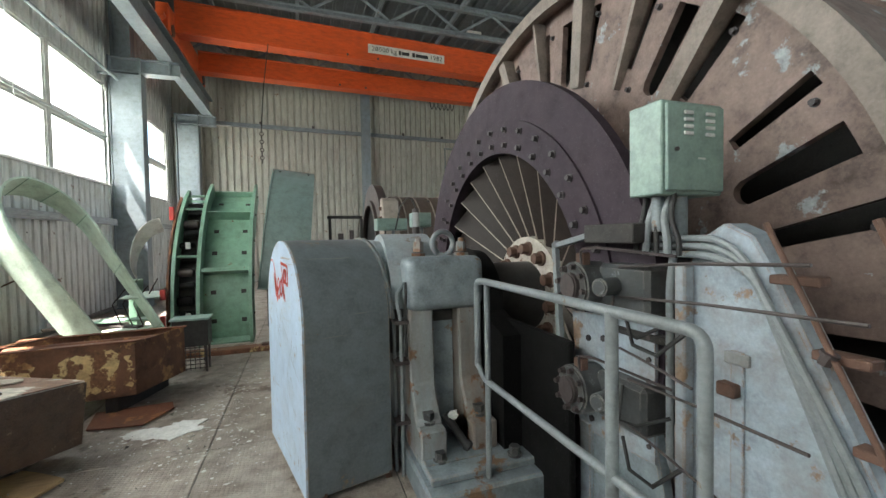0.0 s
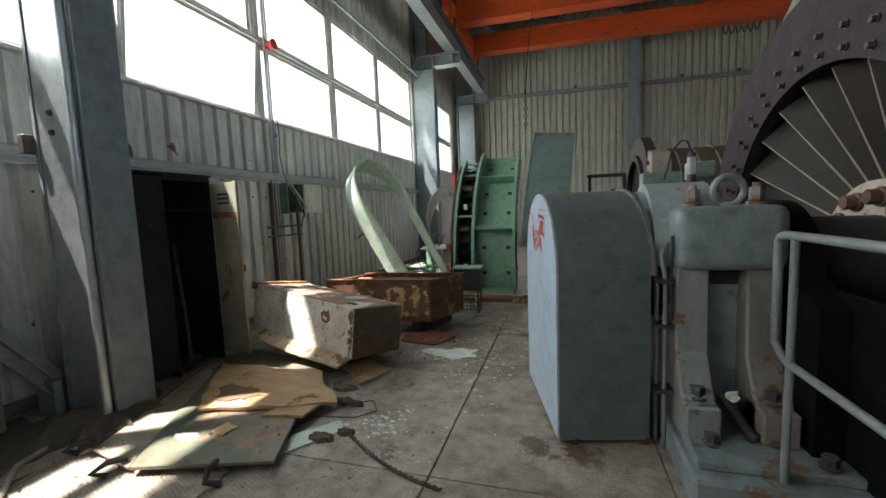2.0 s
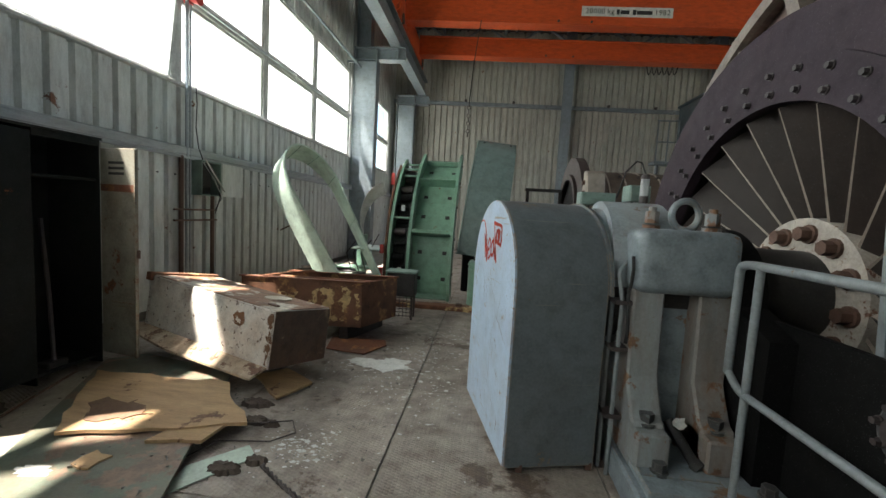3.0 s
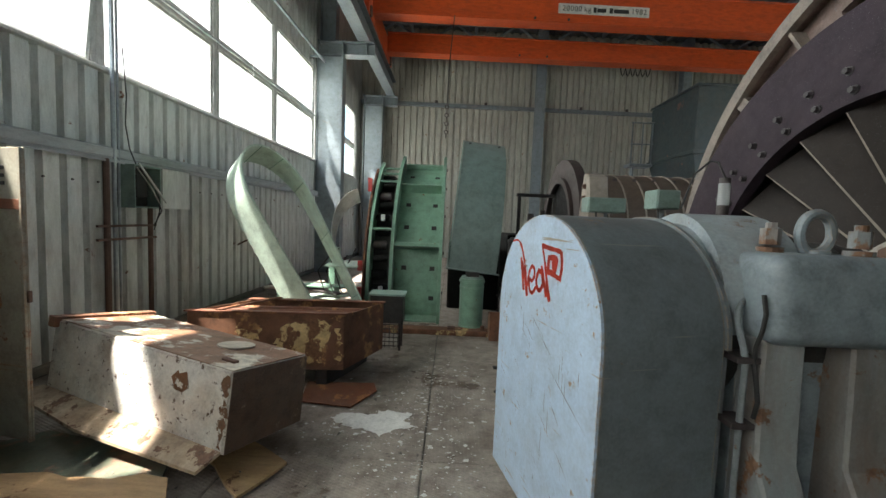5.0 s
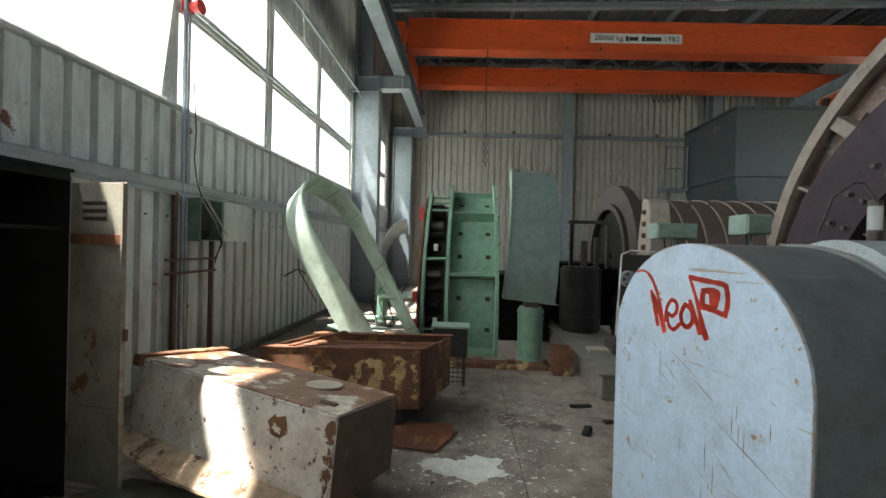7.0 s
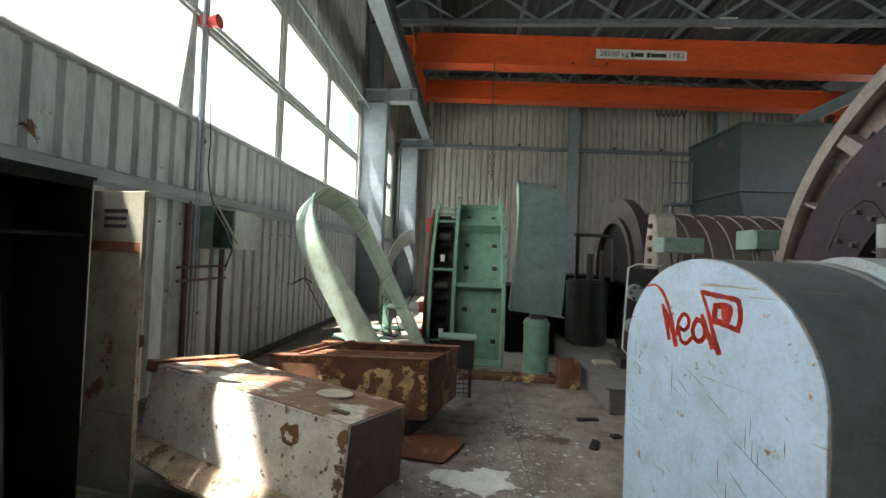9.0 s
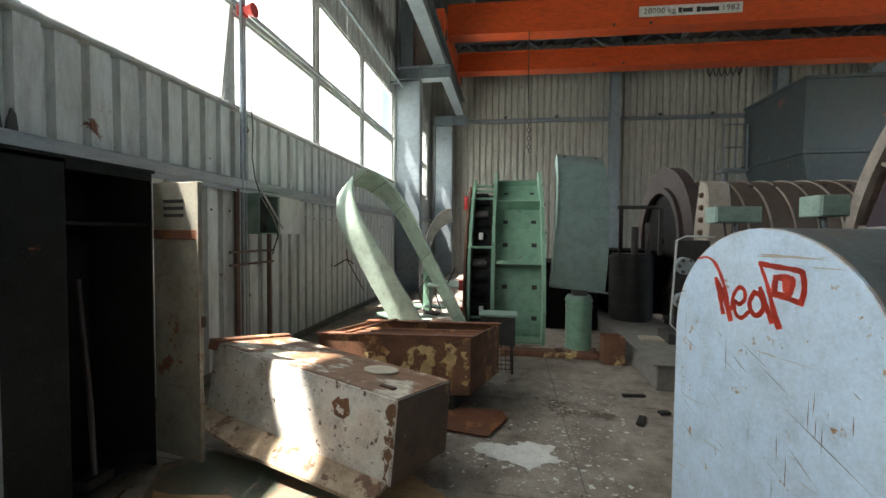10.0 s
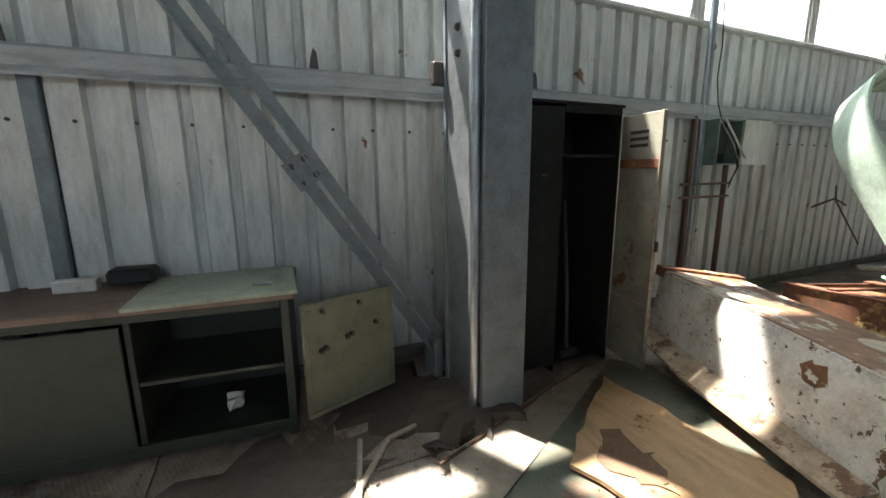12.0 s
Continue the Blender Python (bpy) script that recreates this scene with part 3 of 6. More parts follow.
for y in (-1.6, 2.6, 7.3, 12.2, 16.6):
    truss = thing("roof_truss", (5, y, 7.7), "grey steel roof truss of angle bars", "truss", "roof trusses", "structure")
    part("top_chord", ibeam((XW + 0.2, y, ZT - 0.06), (XR, y, ZT - 0.06), 0.16, 0.16), STEEL, truss)
    part("bottom_chord", ibeam((XW + 0.2, y, 7.85), (XR, y, 7.85), 0.14, 0.14), STEEL, truss)
    x, up = XW + 0.3, True
    while x < XR - 1.2:
        part("diagonal", rod((x, y, 7.9 if up else ZT - 0.1), (x + 1.1, y, ZT - 0.1 if up else 7.9), 0.04, 8), STEEL, truss)
        x, up = x + 1.1, not up
for x in (-1.0, 1.4, 3.8, 6.2, 8.6, 11.0):
    tagged(part("purlin", box((x - 0.05, YF, ZT - 0.13), (x + 0.05, YB, ZT + 0.03), 0.008), STEEL), "grey roof purlin", "beam", group="roof purlins", kind="structure")


def wall_column(y, x_in, depth, width, z1, label):
    """Columns of the window wall: H section, its flange to the hall, with bolt heads and a base plate."""
    col = thing("column", (x_in - depth / 2, y, 0), label, "column", "hall columns", "structure")
    part("section", ibeam((x_in - depth / 2, y, 0.0), (x_in - depth / 2, y, z1), width, depth, up=(1, 0, 0), t=0.03), STEEL, col)
    part("base_plate", box((x_in - depth - 0.03, y - width / 2 - 0.05, 0), (x_in + 0.03, y + width / 2 + 0.05, 0.03), 0.005), STEEL, col)
    return col


col = wall_column(2.61, -1.83, 0.53, 0.29, ZT - 0.15, "grey galvanised steel column beside the lockers")
part("web_cover", box((-2.33, 2.475, 0.03), (-1.865, 2.5, 5.9), 0.004), GALV, col, "bright galvanised web plate")
part("corner_pipe", rod((-1.9, 2.44, 0.03), (-1.9, 2.44, 6.0), 0.032, 16), GALV, col, "shiny round conduit", smooth=True)
for z in (2.16, 2.3):
    part("bolt", hexbolt((-2.17, 2.475, z), (0, -1, 0), 0.018, 0.02), BOLT, col)
part("bracket", box((-2.42, 2.4, 2.02), (-2.36, 2.52, 2.16), 0.008), BOLT, col, "dark clamp bracket")
col = wall_column(12.2, -2.2, 0.66, 0.34, 6.0, "grey-blue steel column under the crane rail")
part("web_plate", box((-2.83, 12.06, 0.03), (-2.24, 12.075, 5.6), 0.003), STEEL, col)
part("crane_bracket", ibeam((-2.85, 12.2, 5.82), (-1.42, 12.2, 5.82), 0.3, 0.34), STEEL, col)
part("stiffener", box((-1.62, 12.05, 5.68), (-1.6, 12.33, 5.96), 0.003), STEEL, col)
part("upper_section", ibeam((-2.6, 12.2, 6.0), (-2.6, 12.2, ZT - 0.15), 0.3, 0.4, up=(1, 0, 0)), STEEL, col)
col = wall_column(16.75, -1.95, 0.7, 0.36, 6.0, "grey-blue steel corner column")
part("web_plate", box((-2.58, 16.6, 0.03), (-2.0, 16.615, 5.6), 0.003), STEEL, col)
part("crane_bracket", ibeam((-2.7, 16.75, 5.82), (-1.42, 16.75, 5.82), 0.3, 0.34), STEEL, col)
runway = thing("crane_runway", (-1.68, 6, 6.0), "grey steel crane runway beam on brackets", "beam", "", "structure")
part("beam", ibeam((-1.68, YF + 0.1, 6.3), (-1.68, 16.95, 6.3), 0.3, 0.6, t=0.03), STEEL, runway)
part("rail", box((-1.71, YF + 0.1, 6.602), (-1.65, 16.9, 6.67), 0.006), BOLT, runway)

screw = part("screw", rod((0, 0, 0), (0.012, 0, 0), 0.011, 6), BOLT)
screw.parent = wall_left
screw.matrix_basis = Matrix.Translation((XW + 0.06, -0.2, 1.78))
for y in np.arange(0.08, 9.0, 0.28):
    same_mesh("screw", screw, Matrix.Translation((XW + 0.06, y + 0.1, 1.78)), wall_left)

# ---- windows ----


def window(i, y0, y1, open_sash=False):
    """Two rows of panes in a pale frame."""
    z0, zm, z1 = 2.95, 4.06, 5.25
    w = thing("window_%d" % i, (XW, (y0 + y1) / 2, z0), "bright steel-framed factory window", "window", "hall windows", "structure")
    x0, x1 = XW - 0.06, XW + 0.05
    part("frame", box((x0, y0, z0 - 0.05), (x1, y0 + 0.07, z1 + 0.06), 0.008), FRAME, w)
    part("frame", box((x0, y1 - 0.07, z0 - 0.05), (x1, y1, z1 + 0.06), 0.008), FRAME, w)
    part("frame", box((x0, y0 + 0.07, z1), (x1, y1 - 0.07, z1 + 0.06), 0.008), FRAME, w)
    part("transom", box((x0, y0 + 0.07, zm - 0.06), (x1, y1 - 0.07, zm + 0.06), 0.008), FRAME, w)
    part("transom_bar", rod((x1 + 0.03, y0 + 0.02, zm), (x1 + 0.03, y1 - 0.02, zm), 0.016, 8), GALV, w)
    part("sill", box((x0 - 0.08, y0 + 0.0, z0 - 0.045), (x1 + 0.06, y1 - 0.0, z0 - 0.005), 0.006), FRAME, w)
    for a, b in ((z0, zm - 0.06), (zm + 0.06, z1)):
        tilt = Matrix.Identity(4)
        lower = a == z0
        if open_sash and lower:
            tilt = Matrix.Translation((XW, 0, a)) @ Matrix.Rotation(radians(7), 4, "Y") @ Matrix.Translation((-XW, 0, -a))
        s = bmesh.new()
        for p, q in (((y0 + 0.075, a), (y0 + 0.12, b)), ((y1 - 0.12, a), (y1 - 0.075, b)), ((y0 + 0.12, a), (y1 - 0.12, a + 0.045)), ((y0 + 0.12, b - 0.045), (y1 - 0.12, b))):
            box((XW - 0.03, p[0], p[1]), (XW + 0.03, q[0], q[1]), 0.005, tilt, s)
        sash = part("sash", s, FRAME, w)
        pane = part("pane", box((XW - 0.005, y0 + 0.12, a + 0.045), (XW + 0.003, y1 - 0.12, b - 0.045), 0, tilt), GLASS, sash)
        pane.visible_shadow = False
    return w


wys = (YF, -2.64, -0.6, 1.44, 3.5)
n = 1
for y0, y1 in list(zip(wys, wys[1:])) + [(3.5, 5.54), (5.54, 7.62), (7.62, 9.68), (9.68, 12.0), (12.45, 14.4), (14.4, 16.4)]:
    window(n, y0, y1, open_sash=(y0 == 3.5))
    n += 1
for y0, y1 in ((12.0, 12.45), (16.4, YB)):
    tagged(part("wall_strip", sheet((XW, y0), (XW, y1), 2.93, 5.3), CLAD), "light grey cladding strip beside the windows", "wall", kind="structure")
tagged(part("window_rail", rod((XW + 0.3, 3.0, 5.42), (XW + 0.3, 12.0, 5.42), 0.03, 8), STEEL), "grey pipe along the window heads", "pipe", kind="structure")
tagged(part("gutter_bracket", box((XW + 0.02, 11.6, 5.4), (XW + 0.34, 11.66, 5.45), 0.005), STEEL), "grey pipe bracket", "bracket", kind="structure")

# ---- travelling crane ----
crane = thing("overhead_crane", (3, 13, 6.8), "orange overhead travelling crane with two box girders", "crane")


def girder(y, z0, h, w, x0, x1, name="girder"):
    a, b = askew(x0, y, z0), askew(x1, y, z0)
    d = (b - a).normalized()
    m = axes(a, d, (-d.y, d.x, 0), (0, 0, 1))
    le = (b - a).length
    g = part(name, box((0, -w / 2 + 0.03, 0.03), (le, w / 2 - 0.03, h - 0.03), 0, m), ORANGE, crane)
    part("bottom_flange", box((0, -w / 2 - 0.02, 0), (le, w / 2 + 0.02, 0.03), 0.004, m), ORANGE, g)
    part("top_flange", box((0, -w / 2 - 0.02, h - 0.03), (le, w / 2 + 0.02, h), 0.004, m), ORANGE, g)
    for k in range(2):
        part("bolt", rod(m @ Vector((4.3 + 0.9 * k, -w / 2, 0.1)), m @ Vector((4.3 + 0.9 * k, -w / 2 + 0.06, 0.1)), 0.035, 10), BOLT, g)
    return m


gm = girder(12.55, 6.86, 0.82, 0.4, -1.55, 12.6)
girder(15.0, 6.86, 0.62, 0.4, -1.55, 12.6)
for x in (-1.68, 12.5):
    c = box((-0.14, 11.9, 6.68), (0.14, 15.8, 7.35), 0.02, Matrix.Translation((x, 0.6 if x > 0 else 0, 0)))
    part("end_carriage", c, ORANGE, crane)
    for y in (12.2, 15.5):
        part("wheel", rod((x - 0.16, y + (0.6 if x > 0 else 0), 6.81), (x + 0.16, y + (0.6 if x > 0 else 0), 6.81), 0.14, 20), BOLT, crane)
part("buffer", rod((-1.68, 11.9, 7.0), (-1.68, 11.7, 7.0), 0.09, 14), ORANGE, crane)


def lettering(text, m, size, material, parent, name="lettering"):
    cu = bpy.data.curves.new(name, "FONT")
    cu.body, cu.size, cu.align_x, cu.align_y, cu.extrude = text, size, "CENTER", "CENTER", 0.001
    tmp = bpy.data.objects.new(name, cu)
    me = bpy.data.meshes.new_from_object(tmp)
    bpy.data.objects.remove(tmp)
    me.materials.clear()
    me.materials.append(material)
    o = new(name, me)
    o.parent = parent
    o.matrix_basis = root_matrix(parent).inverted() @ m
    return o


sign = part("sign", box((4.9, -0.206, 0.24), (7.34, -0.2, 0.5), 0, gm), WHITE, crane, "white rating plate with black lettering")
for text, x in (("20000", 5.05), ("kg", 5.63), ("1982", 6.9)):
    for i, ch in enumerate(text):
        lettering(ch, gm @ axes((x + 0.108 * i, -0.211, 0.37), (1, 0, 0), (0, 0, 1), (0, -1, 0)), 0.19, BLACK, crane, "letter")
for x0, x1 in ((5.84, 5.92), (5.94, 6.18), (6.27, 6.36), (6.38, 6.79)):
    part("name_bar", box((x0, -0.2125, 0.31 if x1 - x0 > 0.2 else 0.3), (x1, -0.2065, 0.41 if x1 - x0 > 0.2 else 0.43), 0, gm), BLACK, sign)
part("cable_loops", tube([(6.0 + 0.16 * k / 4, 14.9, 6.62 - 0.26 * abs(math.sin(math.pi * k / 4))) for k in range(25)], 0.018, 6), BLACK, crane, "looped black festoon cable")
lamp = thing("hall_lamp", (6.9, 12.9, 8.15), "white rectangular hall lamp, unlit, under the roof", "lamp")
part("housing", box((6.65, 12.75, 8.2), (7.15, 13.05, 8.35), 0.02), WHITE, lamp)
part("diffuser", box((6.68, 12.78, 8.17), (7.12, 13.02, 8.2), 0.005), FRAME, lamp)
part("hanger", rod((6.9, 12.9, 8.35), (6.9, 12.9, ZT + 0.06), 0.02, 8), STEEL, lamp)
chain = part("hoist_cable", tube([(0.55, 10.4, 4.12), (0.56, 11.2, 5.3), (0.62, 12.45, 6.9)], 0.012, 6), BLACK, crane, "thin dark cable with a chain end")
for k in range(9):
    z = 3.35 + k * 0.09
    part("link", ring_of(0.04, 0.011, Matrix.Translation((0.55, 10.4, z)) @ Matrix.Rotation(radians(90), 4, "X" if k % 2 else "Y"), 10, 5), BOLT, chain)

# ---- winding machine ----
AY, AZ = 3.45, 1.08                      # the shaft runs along x
WHEEL = axes((0, AY, AZ), (0, 1, 0), (0, 0, 1), (1, 0, 0))


def on_wheel(r, deg, x):
    a = radians(deg)
    return Vector((x, AY + r * math.cos(a), AZ + r * math.sin(a)))


def at_x(x):
    return Matrix.Translation((x, 0, 0)) @ WHEEL


RIMEDGE = surface("worn_rim_paint", (0.25, 0.21, 0.18), (0.19, 0.155, 0.132), 0.6, dirt=0.4, bump=0.1, blotch=0.4)
motor = thing("winding_motor", (3.6, AY, -1.5), "huge dusty brown spoked motor wheel with a purple ring", "motor")
ring = part("bolt_ring", sector(1.18, 1.69, 0, 360, at_x(2.84), 0.07, 96), PURPLE, motor, "purple-grey painted steel ring", smooth=True)
part("inner_ring", sector(1.175, 1.42, 0, 360, at_x(2.825), 0.015, 96), PURPLE, motor, smooth=True)
proto = None
for r, count, off in ((1.235, 36, 2.5), (1.35, 36, 1.3)):
    for k in range(count):
        p = on_wheel(r, 360 * k / count + off, 2.825)
        if proto is None:
            b = hexbolt((3.6, AY, -1.5), (-1, 0, 0), 0.018, 0.03)
            proto = part("bolt", b, RINGBOLT, motor)
            proto.matrix_basis = Matrix.Translation(p - Vector((3.6, AY, -1.5)))
        else:
            same_mesh("bolt", proto, Matrix.Translation(p - Vector((3.6, AY, -1.5))), motor)
part("ring_web", sector(1.36, 1.4, 0, 360, at_x(2.91), 0.5, 96), DARKMETAL, motor, smooth=True)
# web with open slots between rim and ring
N = 24
# each twelfth of the web: a round-ended slot and two plain ones (start, end, inner and outer radius)
SLOTS = ((4.7, 8.7, 1.73, 2.24), (13.6, 16.4, 1.82, 2.27), (27.8, 29.9, 1.84, 2.26))
web = bmesh.new()


def web_piece(a0, a1, r0, r1, s0, s1):
    """A piece of the web between two angles; inner radii r0, r1 and outer radii s0, s1 at its two sides."""
    vs = [web.verts.new(on_wheel(r, a, x)) for x in (3.42, 3.47) for r, a in ((r0, a0), (s0, a0), (s1, a1), (r1, a1))]
    for f in ((0, 1, 2, 3), (7, 6, 5, 4), (0, 4, 5, 1), (1, 5, 6, 2), (2, 6, 7, 3), (3, 7, 4, 0)):
        web.faces.new([vs[k] for k in f])


def slot_foot(a, lo, hi, r):
    half = radians(hi - lo) / 2 * r
    off = radians(a - (lo + hi) / 2) * r
    return r + half - math.sqrt(max(0.0, half * half - off * off))


for k in range(12):
    at = 0.0
    for i, (lo, hi, r0, r1) in enumerate(SLOTS):
        n = max(1, round((lo - at) / 2.5))
        for j in range(n):
            web_piece(30 * k + at + (lo - at) * j / n, 30 * k + at + (lo - at) * (j + 1) / n, 1.3, 1.3, 2.42, 2.42)
        n = 10 if i == 0 else 2
        for j in range(n):
            a0, a1 = lo + (hi - lo) * j / n, lo + (hi - lo) * (j + 1) / n
            f0, f1 = (slot_foot(a0, lo, hi, r0), slot_foot(a1, lo, hi, r0)) if i == 0 else (r0, r0)
            web_piece(30 * k + a0, 30 * k + a1, 1.3, 1.3, f0, f1)
            web_piece(30 * k + a0, 30 * k + a1, r1, r1, 2.42, 2.42)
        at = hi
    web_piece(30 * k + at, 30 * k + 30, 1.3, 1.3, 2.42, 2.42)
bmesh.ops.remove_doubles(web, verts=web.verts, dist=0.0005)
part("web", web, DUSTY, motor, "dusty pinkish-brown web with long slots")
part("back_disc", sector(0.4, 2.4, 0, 360, at_x(3.9), 0.05, 72), DARKMETAL, motor)
part("rim_flange", sector(2.36, 2.47, 0, 360, at_x(3.27), 0.06, 120), RIMEDGE, motor, "pale worn rim flange", smooth=True)
part("rim", sector(2.4, 2.44, 0, 360, at_x(3.33), 1.25, 120), DUSTY, motor, smooth=True)
part("rear_flange", sector(2.3, 2.47, 0, 360, at_x(4.58), 0.06, 120), DUSTY, motor, smooth=True)
for i in range(N):
    a = 15.0 * i + 13.0
    half = 0.055 if i % 2 == 0 else 0.014
    c, s = math.cos(radians(a)), math.sin(radians(a))
    m = axes((0, AY, AZ), (0, c, s), (1, 0, 0), (0, -s, c))
    if not 135 < a < 250:
        part("rib", prism([(1.7, 3.37), (2.37, 3.3), (2.37, 3.42), (1.7, 3.42)], Matrix.Translation((0, half * s, -half * c)) @ m, 2 * half), RIMEDGE, motor)
    for r in (1.72, 2.2):
        p = on_wheel(r, a + 3.2, 3.42)
        same_mesh("bolt", proto, Matrix.Translation(p - Vector((3.6, AY, -1.5))) @ Matrix.Scale(0.85, 4), motor)
hub = part("hub", rod((3.16, AY, AZ), (3.52, AY, AZ), 0.5, 40, r2=0.52), HUBPALE, motor, "pale rusty hub flange", smooth=True)
for k in range(12):
    p = on_wheel(0.4, 360 * k / 12 + 6, 3.16)
    part("hub_bolt", hexbolt(p, (-1, 0, 0), 0.045, 0.08), BOLTRUST, hub)
for i in range(24):
    a = 360 * i / 24 + 2.5
    c, s = math.cos(radians(a)), math.sin(radians(a))
    root, tip = on_wheel(0.5, a, 3.18), on_wheel(1.16, a, 2.88)
    le = (tip - root).length
    ex = (tip - root) / le
    ch = Vector((0.62, -s * 0.78, c * 0.78))
    ch = (ch - ex * ch.dot(ex)).normalized()
    m = axes(root, ex, ch, ex.cross(ch))
    part("blade", prism([(0.0, 0.0), (le, 0.0), (le - 0.02, 0.26), (0.0, 0.15)], m, 0.014), BLADE, motor)
    part("blade_edge", prism([(-0.03, -0.014), (le, -0.006), (le, 0.0), (-0.03, 0.0)], m, 0.016 if i % 6 else 0.04), EDGE, motor)
# Black disc behind the blades; the wheel's inner shade is in its colour.
part("inner_web", sector(0.4, 1.32, 0, 360, at_x(3.5), 0.04, 60), SHADEBLACK, motor)
shaft = thing("main_shaft", (2.7, AY, AZ - 0.4), "dark oily main shaft between bearing and wheel", "shaft")
part("shaft_body", rod((1.85, AY, AZ), (2.72, AY, AZ), 0.36, 40), DARKMETAL, shaft, smooth=True)
part("shaft_neck", rod((2.72, AY, AZ), (3.17, AY, AZ), 0.29, 36), DARKMETAL, shaft, smooth=True)
part("collar", rod((2.52, AY, AZ), (2.6, AY, AZ), 0.42, 40), DARKMETAL, shaft, smooth=True)

sg = thing("shaft_guard", (2.62, AY, 0), "black steel guard around the shaft with an added shade sheet", "guard")
part("shell", prism([(-0.75, -0.25), (0.9, -0.25), (0.9, 0.95)] + [(0.45 * math.cos(radians(a)), AZ - 0.02 + 0.42 * math.sin(radians(a))) for a in range(0, 181, 12)] + [(-0.75, 0.95)], axes((2.53, AY, 0), (0, 1, 0), (0, 0, 1), (1, 0, 0)), 0.17), SHADEBLACK, sg, smooth=True)
# Added black sheet standing for the deep shade below the hub.
part("side_sheet", box((2.66, 2.2, -1.9), (2.7, 5.2, 1.02), 0.004), SHADEBLACK, sg)

# bearing pedestal
ped = thing("bearing_pedestal", (2.22, 3.4, 0), "blue-grey bearing pedestal with rust-stained ribs and a bolted cap", "bearing")
part("base", box((1.95, 2.45, 0), (2.75, 4.3, 0.17), 0.015), MACHINE, ped)
part("foot_plate", box((1.99, 2.55, 0.17), (2.7, 3.02, 0.215), 0.008), MACHINE, ped)
body = part("body", box((1.99, 3.1, 0.17), (2.5, 3.85, 1.1), 0.02), MACHINE, ped)
for x0 in (1.985, 2.335):
    part("rib", prism([(2.82, 0.17), (3.12, 0.17), (3.12, 1.12), (2.98, 1.12), (2.96, 0.62), (2.86, 0.44), (2.82, 0.42)], axes((x0, 0, 0), (0, 1, 0), (0, 0, 1), (1, 0, 0)), 0.17, bevel=0.012), RIBRUST, body, "rust-stained vertical rib")
    part("foot_block", box((x0 - 0.0, 2.74, 0.215), (x0 + 0.17, 2.97, 0.4), 0.012), RIBRUST, body)
    part("foot_bolt", hexbolt((x0 + 0.085, 2.86, 0.4), (0, 0, 1), 0.04, 0.07), GREASE, body)
cap = part("cap", box((1.97, 2.93, 1.1), (2.52, 3.95, 1.46), 0.08, seg=4), MACHINE, ped, "rounded grey bearing cap", smooth=True)
hump = rod((1.84, 3.5, 1.2), (2.3, 3.5, 1.2), 0.42, 40, bm=None, bevel=0.05)
part("hump", hump, CAPBLUE, ped, "pale blue domed cap end", smooth=True)
for x, y in ((2.11, 3.16), (2.4, 3.07), (2.11, 3.75), (2.4, 3.7)):
    b = rod((x, y, 1.45), (x, y, 1.48), 0.05, 14)
    rod((x, y, 1.49), (x, y, 1.56), 0.038, 6, bm=b)
    rod((x, y, 1.56), (x, y, 1.585), 0.022, 10, bm=b)
    part("cap_nut", b, RIBRUST, cap)
part("eye_bolt", tube([Vector((2.29, 3.15, 1.545)) + Vector((math.cos(a) * 0.085, 0.02 * math.cos(a), math.sin(a) * 0.085)) for a in (2 * math.pi * k / 22 for k in range(22))], 0.02, 8, closed=True), MACHINE, cap, "lifting eye bolt", smooth=True)
part("eye_foot", rod((2.29, 3.15, 1.44), (2.29, 3.15, 1.475), 0.055, 14), MACHINE, cap)
part("anchor_bolt", hexbolt((2.1, 2.72, 0.215), (0, 0, 1), 0.034, 0.06), GREASE, ped)
part("anchor_bolt", hexbolt((2.56, 2.62, 0.215), (0, 0, 1), 0.034, 0.06), GREASE, ped)
solo("bearing_cover_plate", box((2.0, 2.68, 0.216), (2.38, 2.83, 0.226), 0.002, pose(0.0, 0, 0.0)), MACHINE, "loose grey steel plate on the bearing base", "plate")
cond = thing("conduit_pipes", (1.93, 3.05, 0), "thin grey conduits clipped to the bearing", "pipe")
for k, (x, y) in enumerate(((1.935, 3.0), (1.905, 3.08))):
    part("pipe", tube(bend([(x, y, 0.0), (x, y, 1.05), (x - 0.02, y + 0.05, 1.2), (x + 0.08, y + 0.12, 1.3 + 0.04 * k)], 0.05), 0.013, 8), PIPE, cond, smooth=True)
for z in (0.35, 0.75, 1.02):
    part("clip", box((1.89, 2.98, z), (1.985, 3.1, z + 0.025), 0.003), BOLT, cond)
part("cable", tube([(1.96, 2.97 - 0.02 * math.sin(k * 1.3), 1.3 - 0.07 * k) for k in range(8)], 0.009, 6), BLACK, cond)
crumb = bmesh.new()
bmesh.ops.create_icosphere(crumb, subdivisions=2, radius=0.04)
for v in crumb.verts:
    v.co *= 0.7 + 0.5 * noise.noise(v.co * 40)
crumb.transform(Matrix.Translation((2.24, 2.85, 0.43)) @ Matrix.Diagonal((1.2, 0.8, 1, 1)))
rag = solo("paper_wad", crumb, PAPER, "crumpled white paper wad stuck beside a foot bolt", "paper")
hookp = thing("cable_plug", (2.3, 2.8, 0.23), "black cable plug lying on the pedestal foot", "plug")
part("sleeve", rod((2.2, 2.9, 0.42), (2.3, 2.79, 0.25), 0.028, 12), BLACK, hookp, smooth=True)
part("cap", rod((2.3, 2.79, 0.25), (2.32, 2.76, 0.235), 0.036, 12), BLACK, hookp, smooth=True)
jar = thing("oil_gauge", (2.24, 3.68, 1.58), "clear sight-glass oil gauge on top of the bearing", "gauge")
